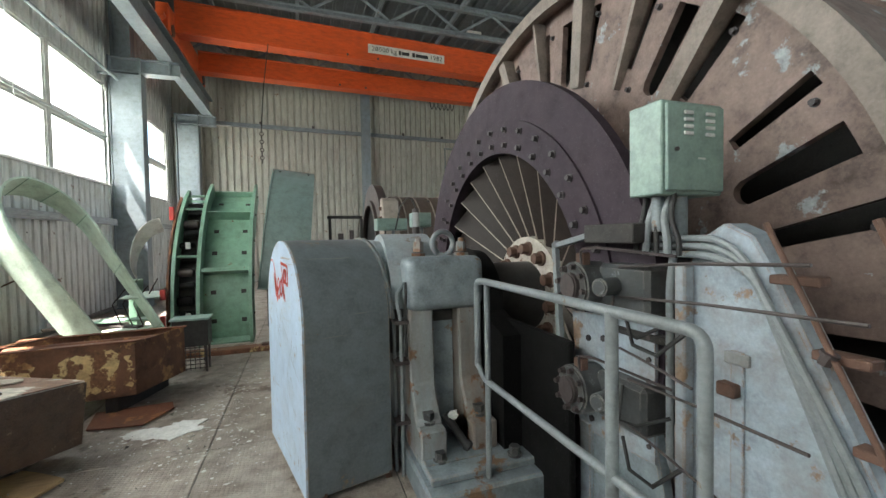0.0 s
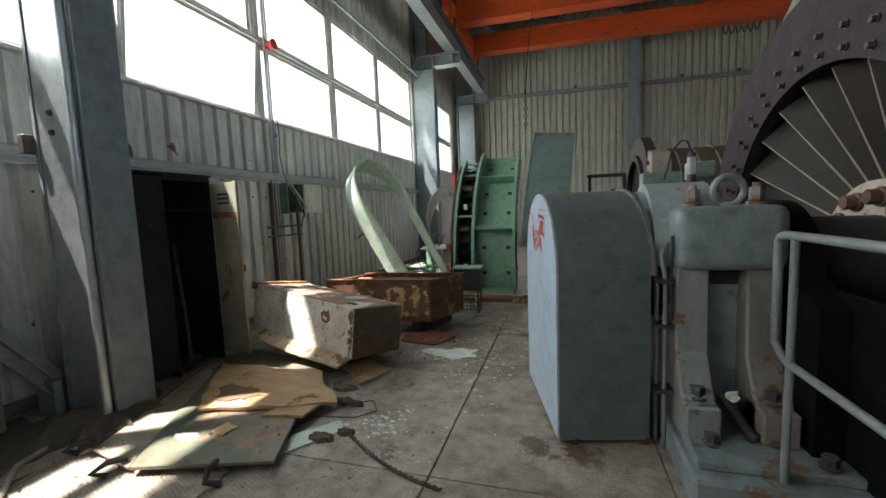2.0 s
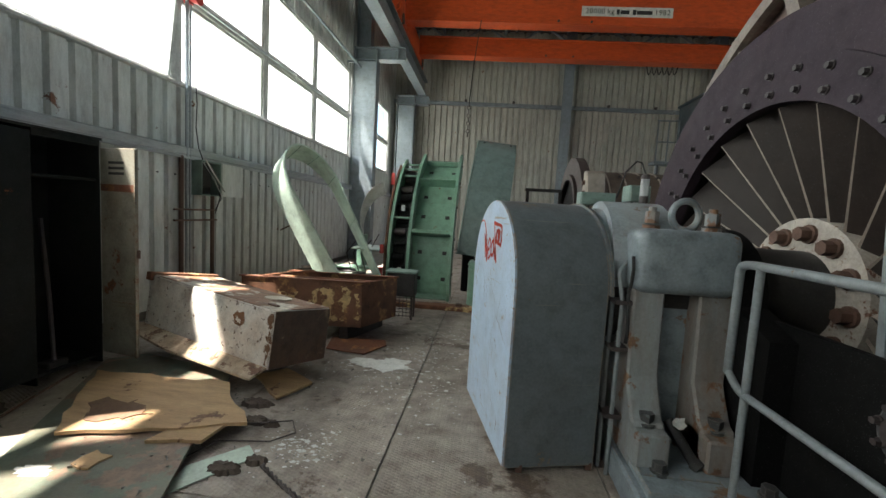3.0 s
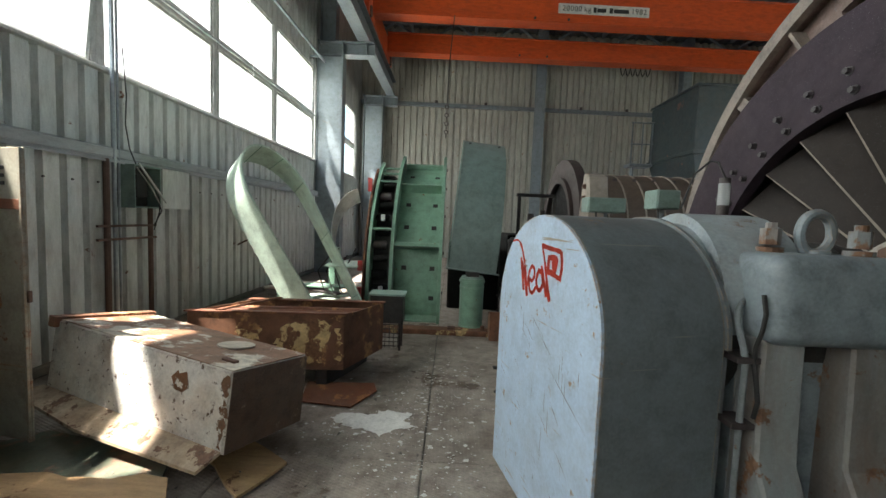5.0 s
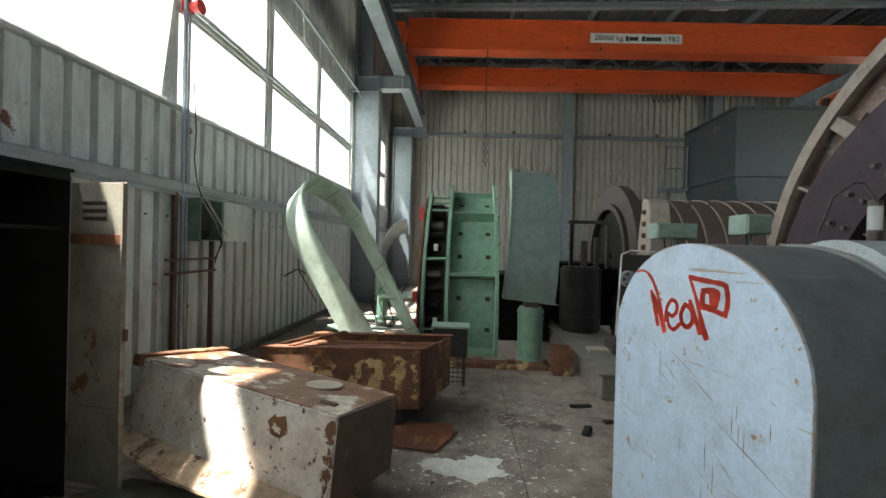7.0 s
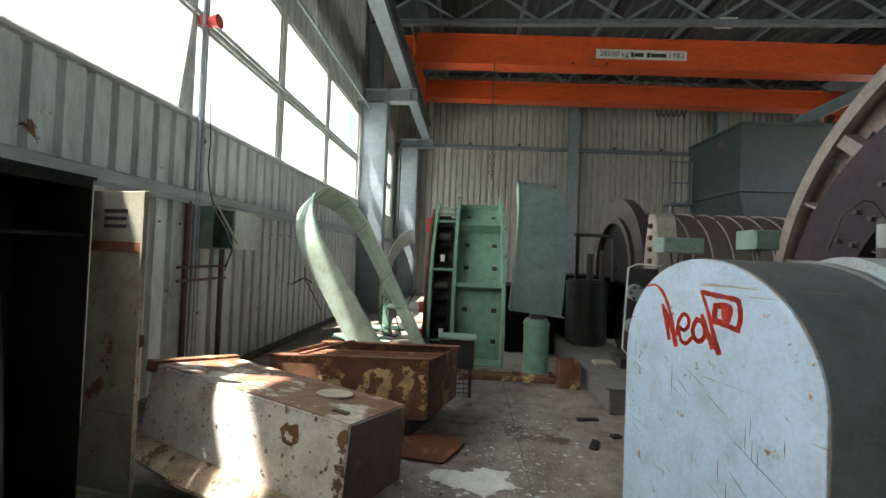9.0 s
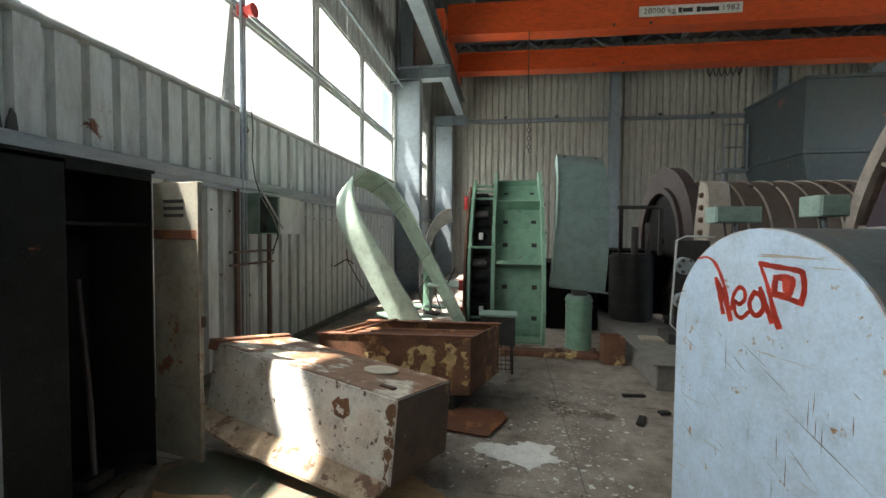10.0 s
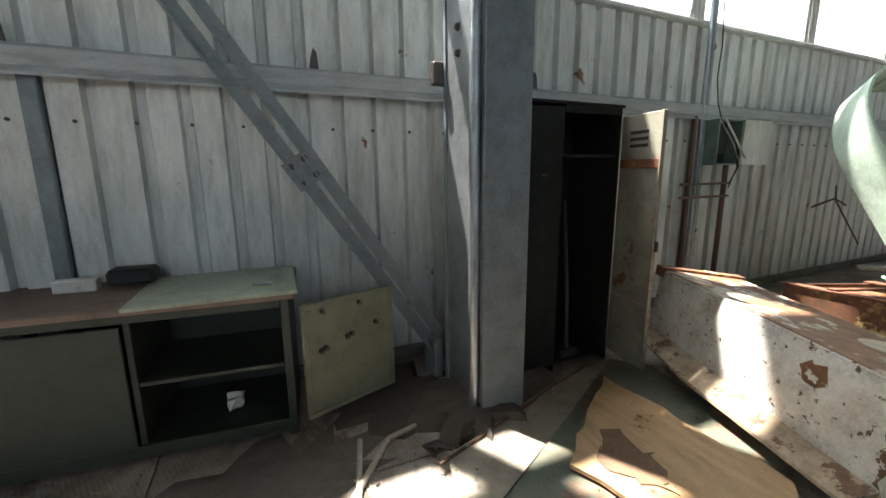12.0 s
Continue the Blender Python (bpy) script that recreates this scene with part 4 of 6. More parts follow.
part("stem", rod((2.24, 3.68, 1.6), (2.24, 3.68, 1.68), 0.03, 12), BOLT, jar, smooth=True)
part("glass", rod((2.24, 3.68, 1.68), (2.24, 3.68, 1.8), 0.03, 16), JARGLASS, jar, smooth=True)
part("lid", rod((2.24, 3.68, 1.8), (2.24, 3.68, 1.83), 0.028, 16), BOLT, jar, smooth=True)
part("cable", tube([(2.24, 3.68, 1.83), (2.22, 3.72, 1.92), (2.19, 3.74, 1.93), (2.14, 3.8, 1.86), (2.1, 3.84, 1.66)], 0.006, 6), BLACK, jar)

# arched shaft-end cover, slightly askew
U, D = Vector((-0.2407, 0.9706, 0)), Vector((0.9706, 0.2407, 0))
CM = axes((1.327, 2.886, 0.035), U, (0, 0, 1), -D)
W2, HS = 0.523, 1.027
arch = [(0, 0)] + [(2 * W2, 0)] + [(W2 + W2 * math.cos(radians(a)), HS + W2 * math.sin(radians(a))) for a in range(0, 181, 6)]
cover = thing("shaft_cover", (1.55, 3.5, 0), "tall arched light blue sheet-steel shaft cover, sides coloured as shaded, face graffitied", "machine cover")
part("shell", prism(arch, CM @ Matrix.Translation((0, 0, -0.55)), 0.545), COVERSHADE, cover, smooth=True)
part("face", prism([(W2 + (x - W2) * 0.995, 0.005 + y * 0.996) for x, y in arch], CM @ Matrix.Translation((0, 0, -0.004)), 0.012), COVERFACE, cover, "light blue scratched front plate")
for u, z in ((0.02, -0.53), (0.02, -0.1), (1.02, -0.1)):
    p = CM @ Vector((u, -0.035, z))
    part("foot", box((-0.02, -0.02, 0), (0.02, 0.02, 0.05), 0.004, Matrix.Translation(p)), BOLTRUST, cover)
strokes = ([(0.885, 1.433), (0.835, 1.443), (0.794, 1.431), (0.754, 1.392), (0.707, 1.3), (0.667, 1.17)],
           [(0.764, 1.342), (0.739, 1.267), (0.715, 1.188)],
           [(0.76, 1.337), (0.713, 1.265), (0.671, 1.164)],
           [(0.665, 1.211), (0.656, 1.275), (0.627, 1.316), (0.597, 1.307), (0.593, 1.269), (0.621, 1.243), (0.649, 1.249), (0.64, 1.197), (0.607, 1.183), (0.569, 1.217)],
           [(0.546, 1.307), (0.567, 1.256), (0.55, 1.215), (0.519, 1.214), (0.497, 1.251), (0.513, 1.295), (0.546, 1.307)],
           [(0.516, 1.327), (0.485, 1.258), (0.458, 1.2)],
           [(0.522, 1.434), (0.482, 1.344), (0.448, 1.241), (0.425, 1.184)],
           [(0.522, 1.434), (0.461, 1.427), (0.351, 1.418), (0.331, 1.398), (0.325, 1.343), (0.336, 1.294)],
           [(0.336, 1.294), (0.391, 1.305), (0.458, 1.311)],
           [(0.446, 1.382), (0.377, 1.381), (0.389, 1.322), (0.445, 1.32), (0.446, 1.382)])


def rounded_line(line, steps=6):
    """The line drawn through its points as a smooth curve."""
    pts = [Vector((x, y, 0)) for x, y in line]
    pts = [pts[0] * 2 - pts[1]] + pts + [pts[-1] * 2 - pts[-2]]
    out = []
    for p0, p1, p2, p3 in zip(pts, pts[1:], pts[2:], pts[3:]):
        for k in range(steps):
            t = k / steps
            q = 0.5 * (2 * p1 + (p2 - p0) * t + (2 * p0 - 5 * p1 + 4 * p2 - p3) * t * t + (3 * p1 - p0 - 3 * p2 + p3) * t ** 3)
            out.append((q.x, q.y))
    return out + [line[-1]]


tag = bmesh.new()
for i, line in enumerate(strokes):
    soft = rounded_line(line)
    for j, ((x0, y0), (x1, y1)) in enumerate(zip(soft, soft[1:])):
        f = j / len(soft)
        w = (0.0095, 0.0115, 0.012, 0.009, 0.0105, 0.0115, 0.007 + 0.008 * f, 0.0105, 0.01, 0.0125)[i] * (0.85 + 0.3 * math.sin(j * 0.7) ** 2) * (0.55 if i == 0 and f < 0.4 else 1)
        dx, dy = x1 - x0, y1 - y0
        le = math.hypot(dx, dy)
        nx, ny = -dy / le * w, dx / le * w
        ex, ey = dx / le * w * 0.8, dy / le * w * 0.8
        z = 0.0085 + 0.0001 * i
        vs = [tag.verts.new(CM @ Vector((x, y - 0.035, z))) for x, y in ((x0 - ex + nx, y0 - ey + ny), (x0 - ex - nx, y0 - ey - ny), (x1 + ex - nx, y1 + ey - ny), (x1 + ex + nx, y1 + ey + ny))]
        tag.faces.new(vs)
tag.faces.new([tag.verts.new(CM @ Vector((x, y - 0.035, 0.0098))) for x, y in ((0.418, 1.378), (0.38, 1.376), (0.39, 1.325), (0.412, 1.33))])
part("graffiti", tag, REDPAINT, cover, "red sprayed scrawl")
rnd = random.Random(21)
for k in range(46):
    x, y = rnd.uniform(0.08, 0.98), rnd.uniform(0.1, 1.05)
    a = radians(rnd.choice((90, 90, 88, 35, 30, 27)) + rnd.uniform(-3, 3))
    le, w = rnd.uniform(0.015, 0.09) * (2.4 if k % 9 == 0 else 1), rnd.uniform(0.0007, 0.0022)
    dx, dy = math.cos(a), math.sin(a)
    z = 0.0087 + 0.00002 * k
    scr = bmesh.new()
    scr.faces.new([scr.verts.new(CM @ Vector((x + dx * f + nx, y + dy * f + ny, z))) for f, nx, ny in ((-le, 0, 0), (0, -dy * w, dx * w), (le, 0, 0), (0, dy * w, -dx * w))])
    part("scratch", scr, BOLTRUST, cover, "brown rusty scratch")
flange = sector(W2 - 0.06, W2 + 0.012, 0, 180, CM @ Matrix.Translation((W2, HS, -0.575)), 0.02, 30)
part("rear_flange", flange, COVERSHADE, cover, smooth=True)

# guard rail
rail = thing("guard_rail", (2.33, 1.9, 0), "grey painted tubular guard rail with chipped paint", "railing")
part("upper_rail", tube(bend([(2.345, 2.68, 0.79), (2.345, 2.68, 1.31), (2.34, 2.6, 1.325), (2.34, 1.5, 1.325), (2.36, 1.2, 1.32), (2.36, 1.2, 0.0)], 0.055), 0.02, 12), PIPE, rail, smooth=True)
part("middle_rail", tube(bend([(2.345, 2.68, 0.8), (2.34, 2.58, 0.74), (2.34, 1.2, 0.74)], 0.05), 0.018, 12), PIPE, rail, smooth=True)
for y, r in ((2.53, 0.017), (1.53, 0.023)):
    post = part("post", rod((2.34, y, 0), (2.34, y, 1.325), r, 12), PIPE, rail, smooth=True)
    part("sleeve", rod((2.34, y, 0), (2.34, y, 0.14), r + 0.012, 12), BOLTRUST, post, "rusty socket", smooth=True)

# brake unit beside the wheel
stand = thing("brake_stand", (2.9, 1.3, 0), "pale blue peeling steel brake stand with conduits", "machine stand")
sp = [(1.66, -0.02), (1.66, 1.44), (1.6, 1.57), (1.5, 1.63), (1.4, 1.58), (1.33, 1.45), (1.1, 0.95), (0.85, 0.4), (0.72, -0.02)]
part("plate", prism(sp, axes((2.85, 0, 0), (0, 1, 0), (0, 0, 1), (1, 0, 0)), 0.12, bevel=0.01), STANDBLUE, stand)
part("front_flange", box((2.79, 1.62, 0.0), (2.845, 1.67, 1.46), 0.006), STANDBLUE, stand)
for k in range(3):
    o = 0.05 * k
    pts = bend([(2.82 - 0.01 * k, 1.8, 1.57 - 0.032 * k), (2.82 - 0.01 * k, 1.5 - 0.0 * k, 1.57 - 0.032 * k), (2.82, 1.41 - o * 0.35, 1.5 - 0.03 * k), (2.82, 1.08 + 0.03 * k, 0.86), (2.82, 0.78 + 0.03 * k, 0.1), (2.82, 0.76 + 0.03 * k, -0.02)], 0.1)
    part("conduit", tube(pts, 0.014, 8), PIPE, stand, smooth=True)
for z, y in ((1.42, 1.2), (1.2, 1.08), (0.95, 0.98)):
    part("clamp", box((2.79, y - 0.03, z), (2.85, y + 0.11, z + 0.03), 0.004, None), BOLTRUST, stand, "rusty pipe clamp")
part("lever", tube([(2.74, 1.02, 1.62), (2.74, 0.86, 1.2), (2.74, 0.8, 0.9)], 0.013, 8), BOLTRUST, stand)
for y0, z0, y1, z1, r in ((1.3, 1.62, 0.72, 0.35, 0.009), (1.0, 1.42, 0.62, 0.25, 0.012), (0.86, 1.1, 0.56, 0.3, 0.008)):
    part("tie_rod", rod((2.76, y0, z0), (2.76, y1, z1), r, 10), BOLTRUST, stand, "rusty slanting tie rod", smooth=True)
    part("tie_nut", hexbolt((2.76, y0 + (y1 - y0) * 0.3, z0 + (z1 - z0) * 0.3), (0, 0.4, -0.9), r * 2, 0.04), BOLT, stand)
part("drain_pipe", tube(bend([(2.81, 1.69, 1.5), (2.79, 1.69, 1.36), (2.79, 1.69, 0.62), (2.84, 1.66, 0.5)], 0.04), 0.016, 10), PIPE, stand, smooth=True)
for y, z, w in ((1.5, 0.98, 0.07), (1.5, 0.42, 0.07)):
    part("rust_block", box((2.8, y - w, z), (2.85, y, z + 0.05), 0.006), BOLTRUST, stand, "rusty hinge block")
for k in (1, 3):
    part("hose", tube([(2.7, 1.95 - 0.03 * k, 1.5 - 0.2 * k), (2.62, 1.86 - 0.02 * k, 1.38 - 0.2 * k), (2.66, 1.74, 1.34 - 0.19 * k), (2.76, 1.66, 1.42 - 0.2 * k)], 0.008, 6), BLACK, stand, smooth=True)
part("door_strip", box((2.838, 1.42, 0.4), (2.85, 1.47, 1.15), 0.003), STANDBLUE, stand)
for z in (0.45, 1.1):
    part("hinge", box((2.83, 1.4, z), (2.85, 1.49, z + 0.045), 0.004), RIBRUST, stand)
for (y0, z0), (y1, z1) in (((1.9, 1.44), (1.1, 1.5)), ((1.9, 1.3), (0.98, 1.36)), ((1.9, 1.06), (1.45, 1.04)), ((1.85, 0.93), (1.1, 0.98)), ((1.85, 0.72), (1.0, 0.62))):
    part("rod", tube([(2.72, y0, z0), (2.66, (y0 + y1) / 2, (z0 + z1) / 2 + 0.01), (2.62, y1, z1)], 0.006, 8), BOLT, stand, "thin rusty brake rod", smooth=True)
panel = part("panel_sheet", prism([(1.78, 0.55), (2.3, 0.5), (2.36, 1.15), (1.78, 1.2)], axes((2.805, 0, 0), (0, 1, 0), (0, 0, 1), (1, 0, 0)), 0.02), STANDBLUE, stand, "riveted pale blue panel")
part("leg", box((2.79, 2.2, -0.2), (2.82, 2.28, 0.55), 0.004), STANDBLUE, panel)
for k in range(6):
    part("rivet", rod((2.805, 1.81, 0.62 + 0.1 * k), (2.797, 1.81, 0.62 + 0.1 * k), 0.012, 8), BOLT, panel)


def caliper(y, z):
    """A disc-brake unit: round flanged head with bolts, body block, hydraulic stub."""
    c = thing("brake_caliper", (2.78, y, z - 0.2), "greasy grey hydraulic brake caliper with bolted round head", "brake", "brake calipers")
    part("body", box((2.72, y - 0.36, z - 0.11), (2.9, y - 0.05, z + 0.12), 0.02), GREASE, c)
    head = part("head", rod((2.8, y + 0.02, z), (2.63, y + 0.03, z), 0.125, 28, bevel=0.012), GREASE, c, smooth=True)
    part("cap", rod((2.64, y + 0.03, z), (2.6, y + 0.032, z), 0.07, 20, bevel=0.008), BOLT, head, smooth=True)
    for k in range(8):
        a = radians(45 * k + 10)
        part("bolt", hexbolt((2.632, y + 0.03 + 0.1 * math.cos(a), z + 0.1 * math.sin(a)), (-1, 0, 0), 0.014, 0.028), BOLT, head)
    part("spring_drum", rod((2.76, y - 0.16, z + 0.02), (2.6, y - 0.2, z + 0.02), 0.042, 18, bevel=0.008), GREASE, c, smooth=True)
    part("bleed_pipe", tube(bend([(2.65, y - 0.02, z + 0.11), (2.64, y - 0.02, z + 0.19), (2.66, y - 0.12, z + 0.2), (2.72, y - 0.5, z + 0.17)], 0.03), 0.007, 6), BOLT, c, smooth=True)
    part("lug", box((2.65, y - 0.03, z + 0.1), (2.7, y + 0.03, z + 0.17), 0.006), BOLTRUST, c, "rusty lug")
    part("hose", tube([(2.66, y - 0.3, z - 0.1), (2.62, y - 0.38, z - 0.2), (2.64, y - 0.48, z - 0.22), (2.7, y - 0.56, z - 0.12)], 0.009, 6), BLACK, c, smooth=True)
    return c


caliper(2.1, 1.33)
caliper(2.12, 0.79)
shoe = thing("brake_lever", (2.85, 2.0, 0.2), "blue-grey curved brake arm below the calipers", "machine arm")
part("arm", prism([(1.72, 0.25), (2.3, 0.1), (2.3, 0.45), (2.05, 0.6), (1.8, 0.68)], axes((2.82, 0, 0), (0, 1, 0), (0, 0, 1), (1, 0, 0)), 0.07, bevel=0.01), MACHINE, shoe)
part("crossbar", box((2.8, 1.7, 1.1), (2.88, 2.05, 1.14), 0.006), DARKMETAL, shoe)
guard = thing("angle_guard", (2.75, 2.3, 0.0), "bent pale steel angle frame guarding the brake", "guard")
part("post", prism([(2.5, -0.02), (2.53, -0.02), (2.41, 0.99), (2.45, 1.54), (2.42, 1.56), (2.375, 0.99), (2.47, 0.25)], axes((2.73, 0, 0), (0, 1, 0), (0, 0, 1), (1, 0, 0)), 0.03), PIPE, guard)
part("top", box((2.73, 2.05, 1.55), (2.78, 2.45, 1.58), 0.004, Matrix.Translation((0, 2.25, 1.56)) @ Matrix.Rotation(radians(-11), 4, "X") @ Matrix.Translation((0, -2.25, -1.56))), PIPE, guard)
tray = thing("cable_tray", (2.8, 1.95, 1.55), "dark steel terminal tray with cables under the control box", "tray")
part("tray", box((2.68, 1.78, 1.55), (2.95, 2.1, 1.64), 0.006), DARKMETAL, tray)
for k in range(5):
    y = 1.66 + 0.035 * k
    part("cable", tube(bend([(2.78 + 0.03 * (k % 2), y, 1.76), (2.77, y + 0.01, 1.66), (2.76, y + 0.02 * (k - 2), 1.56), (2.76, y + 0.02 * (k - 2), 1.5)], 0.04), 0.011 + 0.005 * (k % 2), 8), PIPE if k % 2 else BLACK, tray, smooth=True)
ctrl = thing("control_box", (2.87, 1.75, 1.74), "grey-green sheet-steel control box with louvres and a lock", "control box")
cbox = part("body", box((2.7, 1.65, 1.75), (3.04, 1.82, 2.13), 0.006), BOXGREEN, ctrl)
part("lid", box((2.715, 1.634, 1.765), (3.03, 1.65, 2.115), 0.004), BOXGREEN, ctrl)
for c in range(2):
    for k in range(4):
        part("louvre", box((2.8 + 0.12 * c, 1.626, 1.99 + 0.028 * k), (2.85 + 0.12 * c, 1.634, 2.004 + 0.028 * k), 0.002), FRAME, ctrl)
part("lock", rod((2.76, 1.634, 1.93), (2.76, 1.625, 1.93), 0.009, 10), BOLT, ctrl)
part("label_plate", box((2.88, 1.631, 1.895), (2.92, 1.634, 1.902), 0), FRAME, ctrl)
part("stand_post", rod((2.9, 1.74, 1.55), (2.9, 1.74, 1.75), 0.035, 14), MACHINE, ctrl, smooth=True)
part("stand_post", rod((2.78, 1.74, 1.6), (2.78, 1.74, 1.75), 0.025, 14), MACHINE, ctrl, smooth=True)

# second shaft: rope drum and its end ring
DY, DZ = 8.9, 1.45
drum = thing("rope_drum", (4.5, DY, 0.3), "brown worn rope drum with pale winding lines", "drum")
DM = axes((0, DY, DZ), (0, 1, 0), (0, 0, 1), (1, 0, 0))
part("barrel", sector(0.9, 1.0, 0, 360, Matrix.Translation((3.1, 0, 0)) @ DM, 4.6, 72), DRUM, drum, smooth=True)
for k in range(15):
    part("winding", sector(1.0, 1.018, 0, 360, Matrix.Translation((3.25 + 0.3 * k, 0, 0)) @ DM, 0.022, 60), EDGE, drum)
part("end_ring", sector(0.86, 1.24, 0, 360, Matrix.Translation((2.72, 0, 0)) @ DM, 0.16, 72), BROWNRING, drum, "dark brown flange ring", smooth=True)
part("ring_lip", sector(0.82, 0.92, 0, 360, Matrix.Translation((2.66, 0, 0)) @ DM, 0.06, 72), BROWNRING, drum, smooth=True)
# Black disc closing the ring, in place of its unlit interior.
part("end_disc", sector(0.05, 0.9, 0, 360, Matrix.Translation((2.76, 0, 0)) @ DM, 0.05, 48), SHADEBLACK, drum)
part("drum_foot", box((3.0, 8.3, 0), (6.5, 9.5, 0.47), 0.02), DARKMETAL, drum)
for k in range(10):
    a = radians(36 * k)
    part("bolt", hexbolt((3.5 + 0.33 * k, DY - 1.0 * math.cos(radians(60)), DZ + 1.0 * math.sin(radians(60))), (0, -0.5, 0.87), 0.03, 0.03), BOLT, drum)
blk = thing("bearing_block", (2.9, 7.6, 0), "rusty white bearing bracket beside the drum", "bracket")
part("upright", prism([(7.15, 0.3), (7.5, 0.3), (7.42, 1.7), (7.3, 2.28), (7.12, 2.22), (7.02, 1.8)], axes((2.62, 0, 0), (0, 1, 0), (0, 0, 1), (1, 0, 0)), 0.28, bevel=0.02), EDGE, blk)
for k in range(4):
    part("bolt", hexbolt((2.62, 7.2, 1.6 + 0.16 * k), (-1, 0, 0), 0.03, 0.04), BOLTRUST, blk)
part("base", box((2.45, 6.9, 0), (3.1, 7.9, 0.3), 0.015), DARKMETAL, blk)
for i, (x, y, z, sx, lab) in enumerate(((2.39, 6.4, 1.7, 0.46, "pale green sensor box on a post"), (2.66, 5.3, 1.72, 0.22, "small green junction box beside the big wheel"))):
    sb = thing("sensor_box", (x + sx / 2, y, 0), lab, "sensor box", "sensor boxes")
    part("body", box((x, y - 0.05, z), (x + sx, y + 0.2, z + 0.18), 0.008), BOXGREEN, sb)
    part("lid", box((x + 0.01, y - 0.065, z + 0.01), (x + sx - 0.01, y - 0.05, z + 0.17), 0.004), BOXGREEN, sb)
    part("post", rod((x + sx * 0.6, y + 0.1, -1.9 if i else 0.0), (x + sx * 0.6, y + 0.1, z), 0.022, 10), PIPE, sb, smooth=True)
    part("cable", tube([(x + sx * 0.3, y + 0.05, z), (x + sx * 0.3, y, z - 0.2), (x + sx * 0.45, y + 0.05, z - 0.5)], 0.01, 6), BLACK, sb)
dbox = thing("drive_housing", (2.2, 8.3, 0), "dark drive housing beside the drum ring", "housing")
# Housing body kept near black, its shade included in the colour.
part("body", box((1.72, 8.4, 0.28), (2.62, 9.6, 1.32), 0.06, seg=2), SHADEBLACK, dbox)
# Added black block standing for the dark space behind the leaning sheet.
part("lower_frame", box((0.72, 8.3, 0.0), (1.6, 9.5, 1.1), 0.04, seg=2), SHADEBLACK, dbox)
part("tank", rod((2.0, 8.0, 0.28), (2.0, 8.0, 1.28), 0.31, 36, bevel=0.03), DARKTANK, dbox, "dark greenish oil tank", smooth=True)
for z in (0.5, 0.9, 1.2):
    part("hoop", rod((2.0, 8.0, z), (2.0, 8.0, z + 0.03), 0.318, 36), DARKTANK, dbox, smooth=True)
part("top_frame", box((1.78, 7.9, 1.95), (2.4, 8.0, 2.0), 0.006), DARKMETAL, dbox)
for x in (1.8, 2.36):
    part("top_post", box((x, 7.92, 1.26), (x + 0.05, 7.98, 1.95), 0.004), DARKMETAL, dbox)
part("valve", rod((2.0, 7.85, 1.27), (2.0, 7.85, 1.68), 0.05, 14), BOLT, dbox, smooth=True)
part("valve", rod((2.2, 7.9, 1.27), (2.2, 7.9, 1.74), 0.04, 14), BOLT, dbox, smooth=True)
unit = thing("brake_rack", (2.25, 6.6, 0.28), "dark brake rack with two calipers and a pale frame", "brake rack")
part("frame", tube([(2.2, 6.62, 0.36), (2.06, 6.62, 0.5), (2.1, 6.6, 1.5), (2.2, 6.6, 1.55), (2.5, 6.6, 1.54)], 0.011, 6), FRAME, unit)
part("back_plate", box((2.12, 6.68, 0.4), (2.5, 6.74, 1.5), 0.01), DARKMETAL, unit)
for z in (1.2, 0.78):
    c = part("caliper_head", rod((2.2, 6.68, z), (2.18, 6.52, z), 0.1, 20, bevel=0.01), MACHINE, unit, smooth=True)
    for k in range(6):
        a = radians(60 * k)
        part("bolt", hexbolt((2.18 + 0.075 * math.cos(a), 6.525, z + 0.075 * math.sin(a)), (0, -1, 0), 0.014, 0.03), BOLT, c)
    part("hose", tube([(2.25, 6.6, z), (2.32, 6.5, z - 0.08), (2.42, 6.55, z + 0.05), (2.48, 6.62, z + 0.1)], 0.012, 6), FRAME, unit)
part("foot", box((2.0, 6.5, 0.28), (2.45, 6.85, 0.4), 0.01), DARKMETAL, unit)
plinth = thing("machine_plinth", (2.0, 6.8, 0), "low dusty concrete plinth with a steel top", "plinth")
part("block", box((1.62, 5.75, 0), (2.41, 9.7, 0.26), 0.01), CONCRETE, plinth)
part("top_plate", box((1.57, 5.7, 0.26), (2.41, 9.7, 0.28), 0.003), CONCRETE, plinth)
solo("steel_shim", box((1.75, 6.6, 0.281), (2.0, 6.8, 0.31), 0.004), PALEPLATE, "pale flat steel shim on the plinth", "plate")

hop = thing("blue_hopper", (8.6, 14.2, 0), "large blue-grey sheet-steel hopper with walkway", "hopper")
m = Matrix.Translation((7.45, 13.0, 0))
part("upper_body", box((0, 0, 3.75), (3.1, 2.6, 5.5), 0.01, m), HOPPER, hop)
part("top_rim", box((-0.04, -0.04, 5.5), (3.14, 2.64, 5.58), 0.01, m), HOPPER, hop)
part("waist_band", box((-0.05, -0.05, 3.65), (3.15, 2.65, 3.75), 0.01, m), HOPPER, hop)
low = bmesh.new()
vs = [low.verts.new(m @ Vector(p)) for p in ((0.02, 0.02, 3.65), (3.08, 0.02, 3.65), (3.08, 2.58, 3.65), (0.02, 2.58, 3.65), (0.6, 0.3, 1.2), (2.5, 0.3, 1.2), (2.5, 2.2, 1.2), (0.6, 2.2, 1.2))]
for f in ((0, 1, 2, 3), (4, 7, 6, 5), (0, 4, 5, 1), (1, 5, 6, 2), (2, 6, 7, 3), (3, 7, 4, 0)):
    low.faces.new([vs[k] for k in f])
part("lower_body", low, HOPPER, hop)
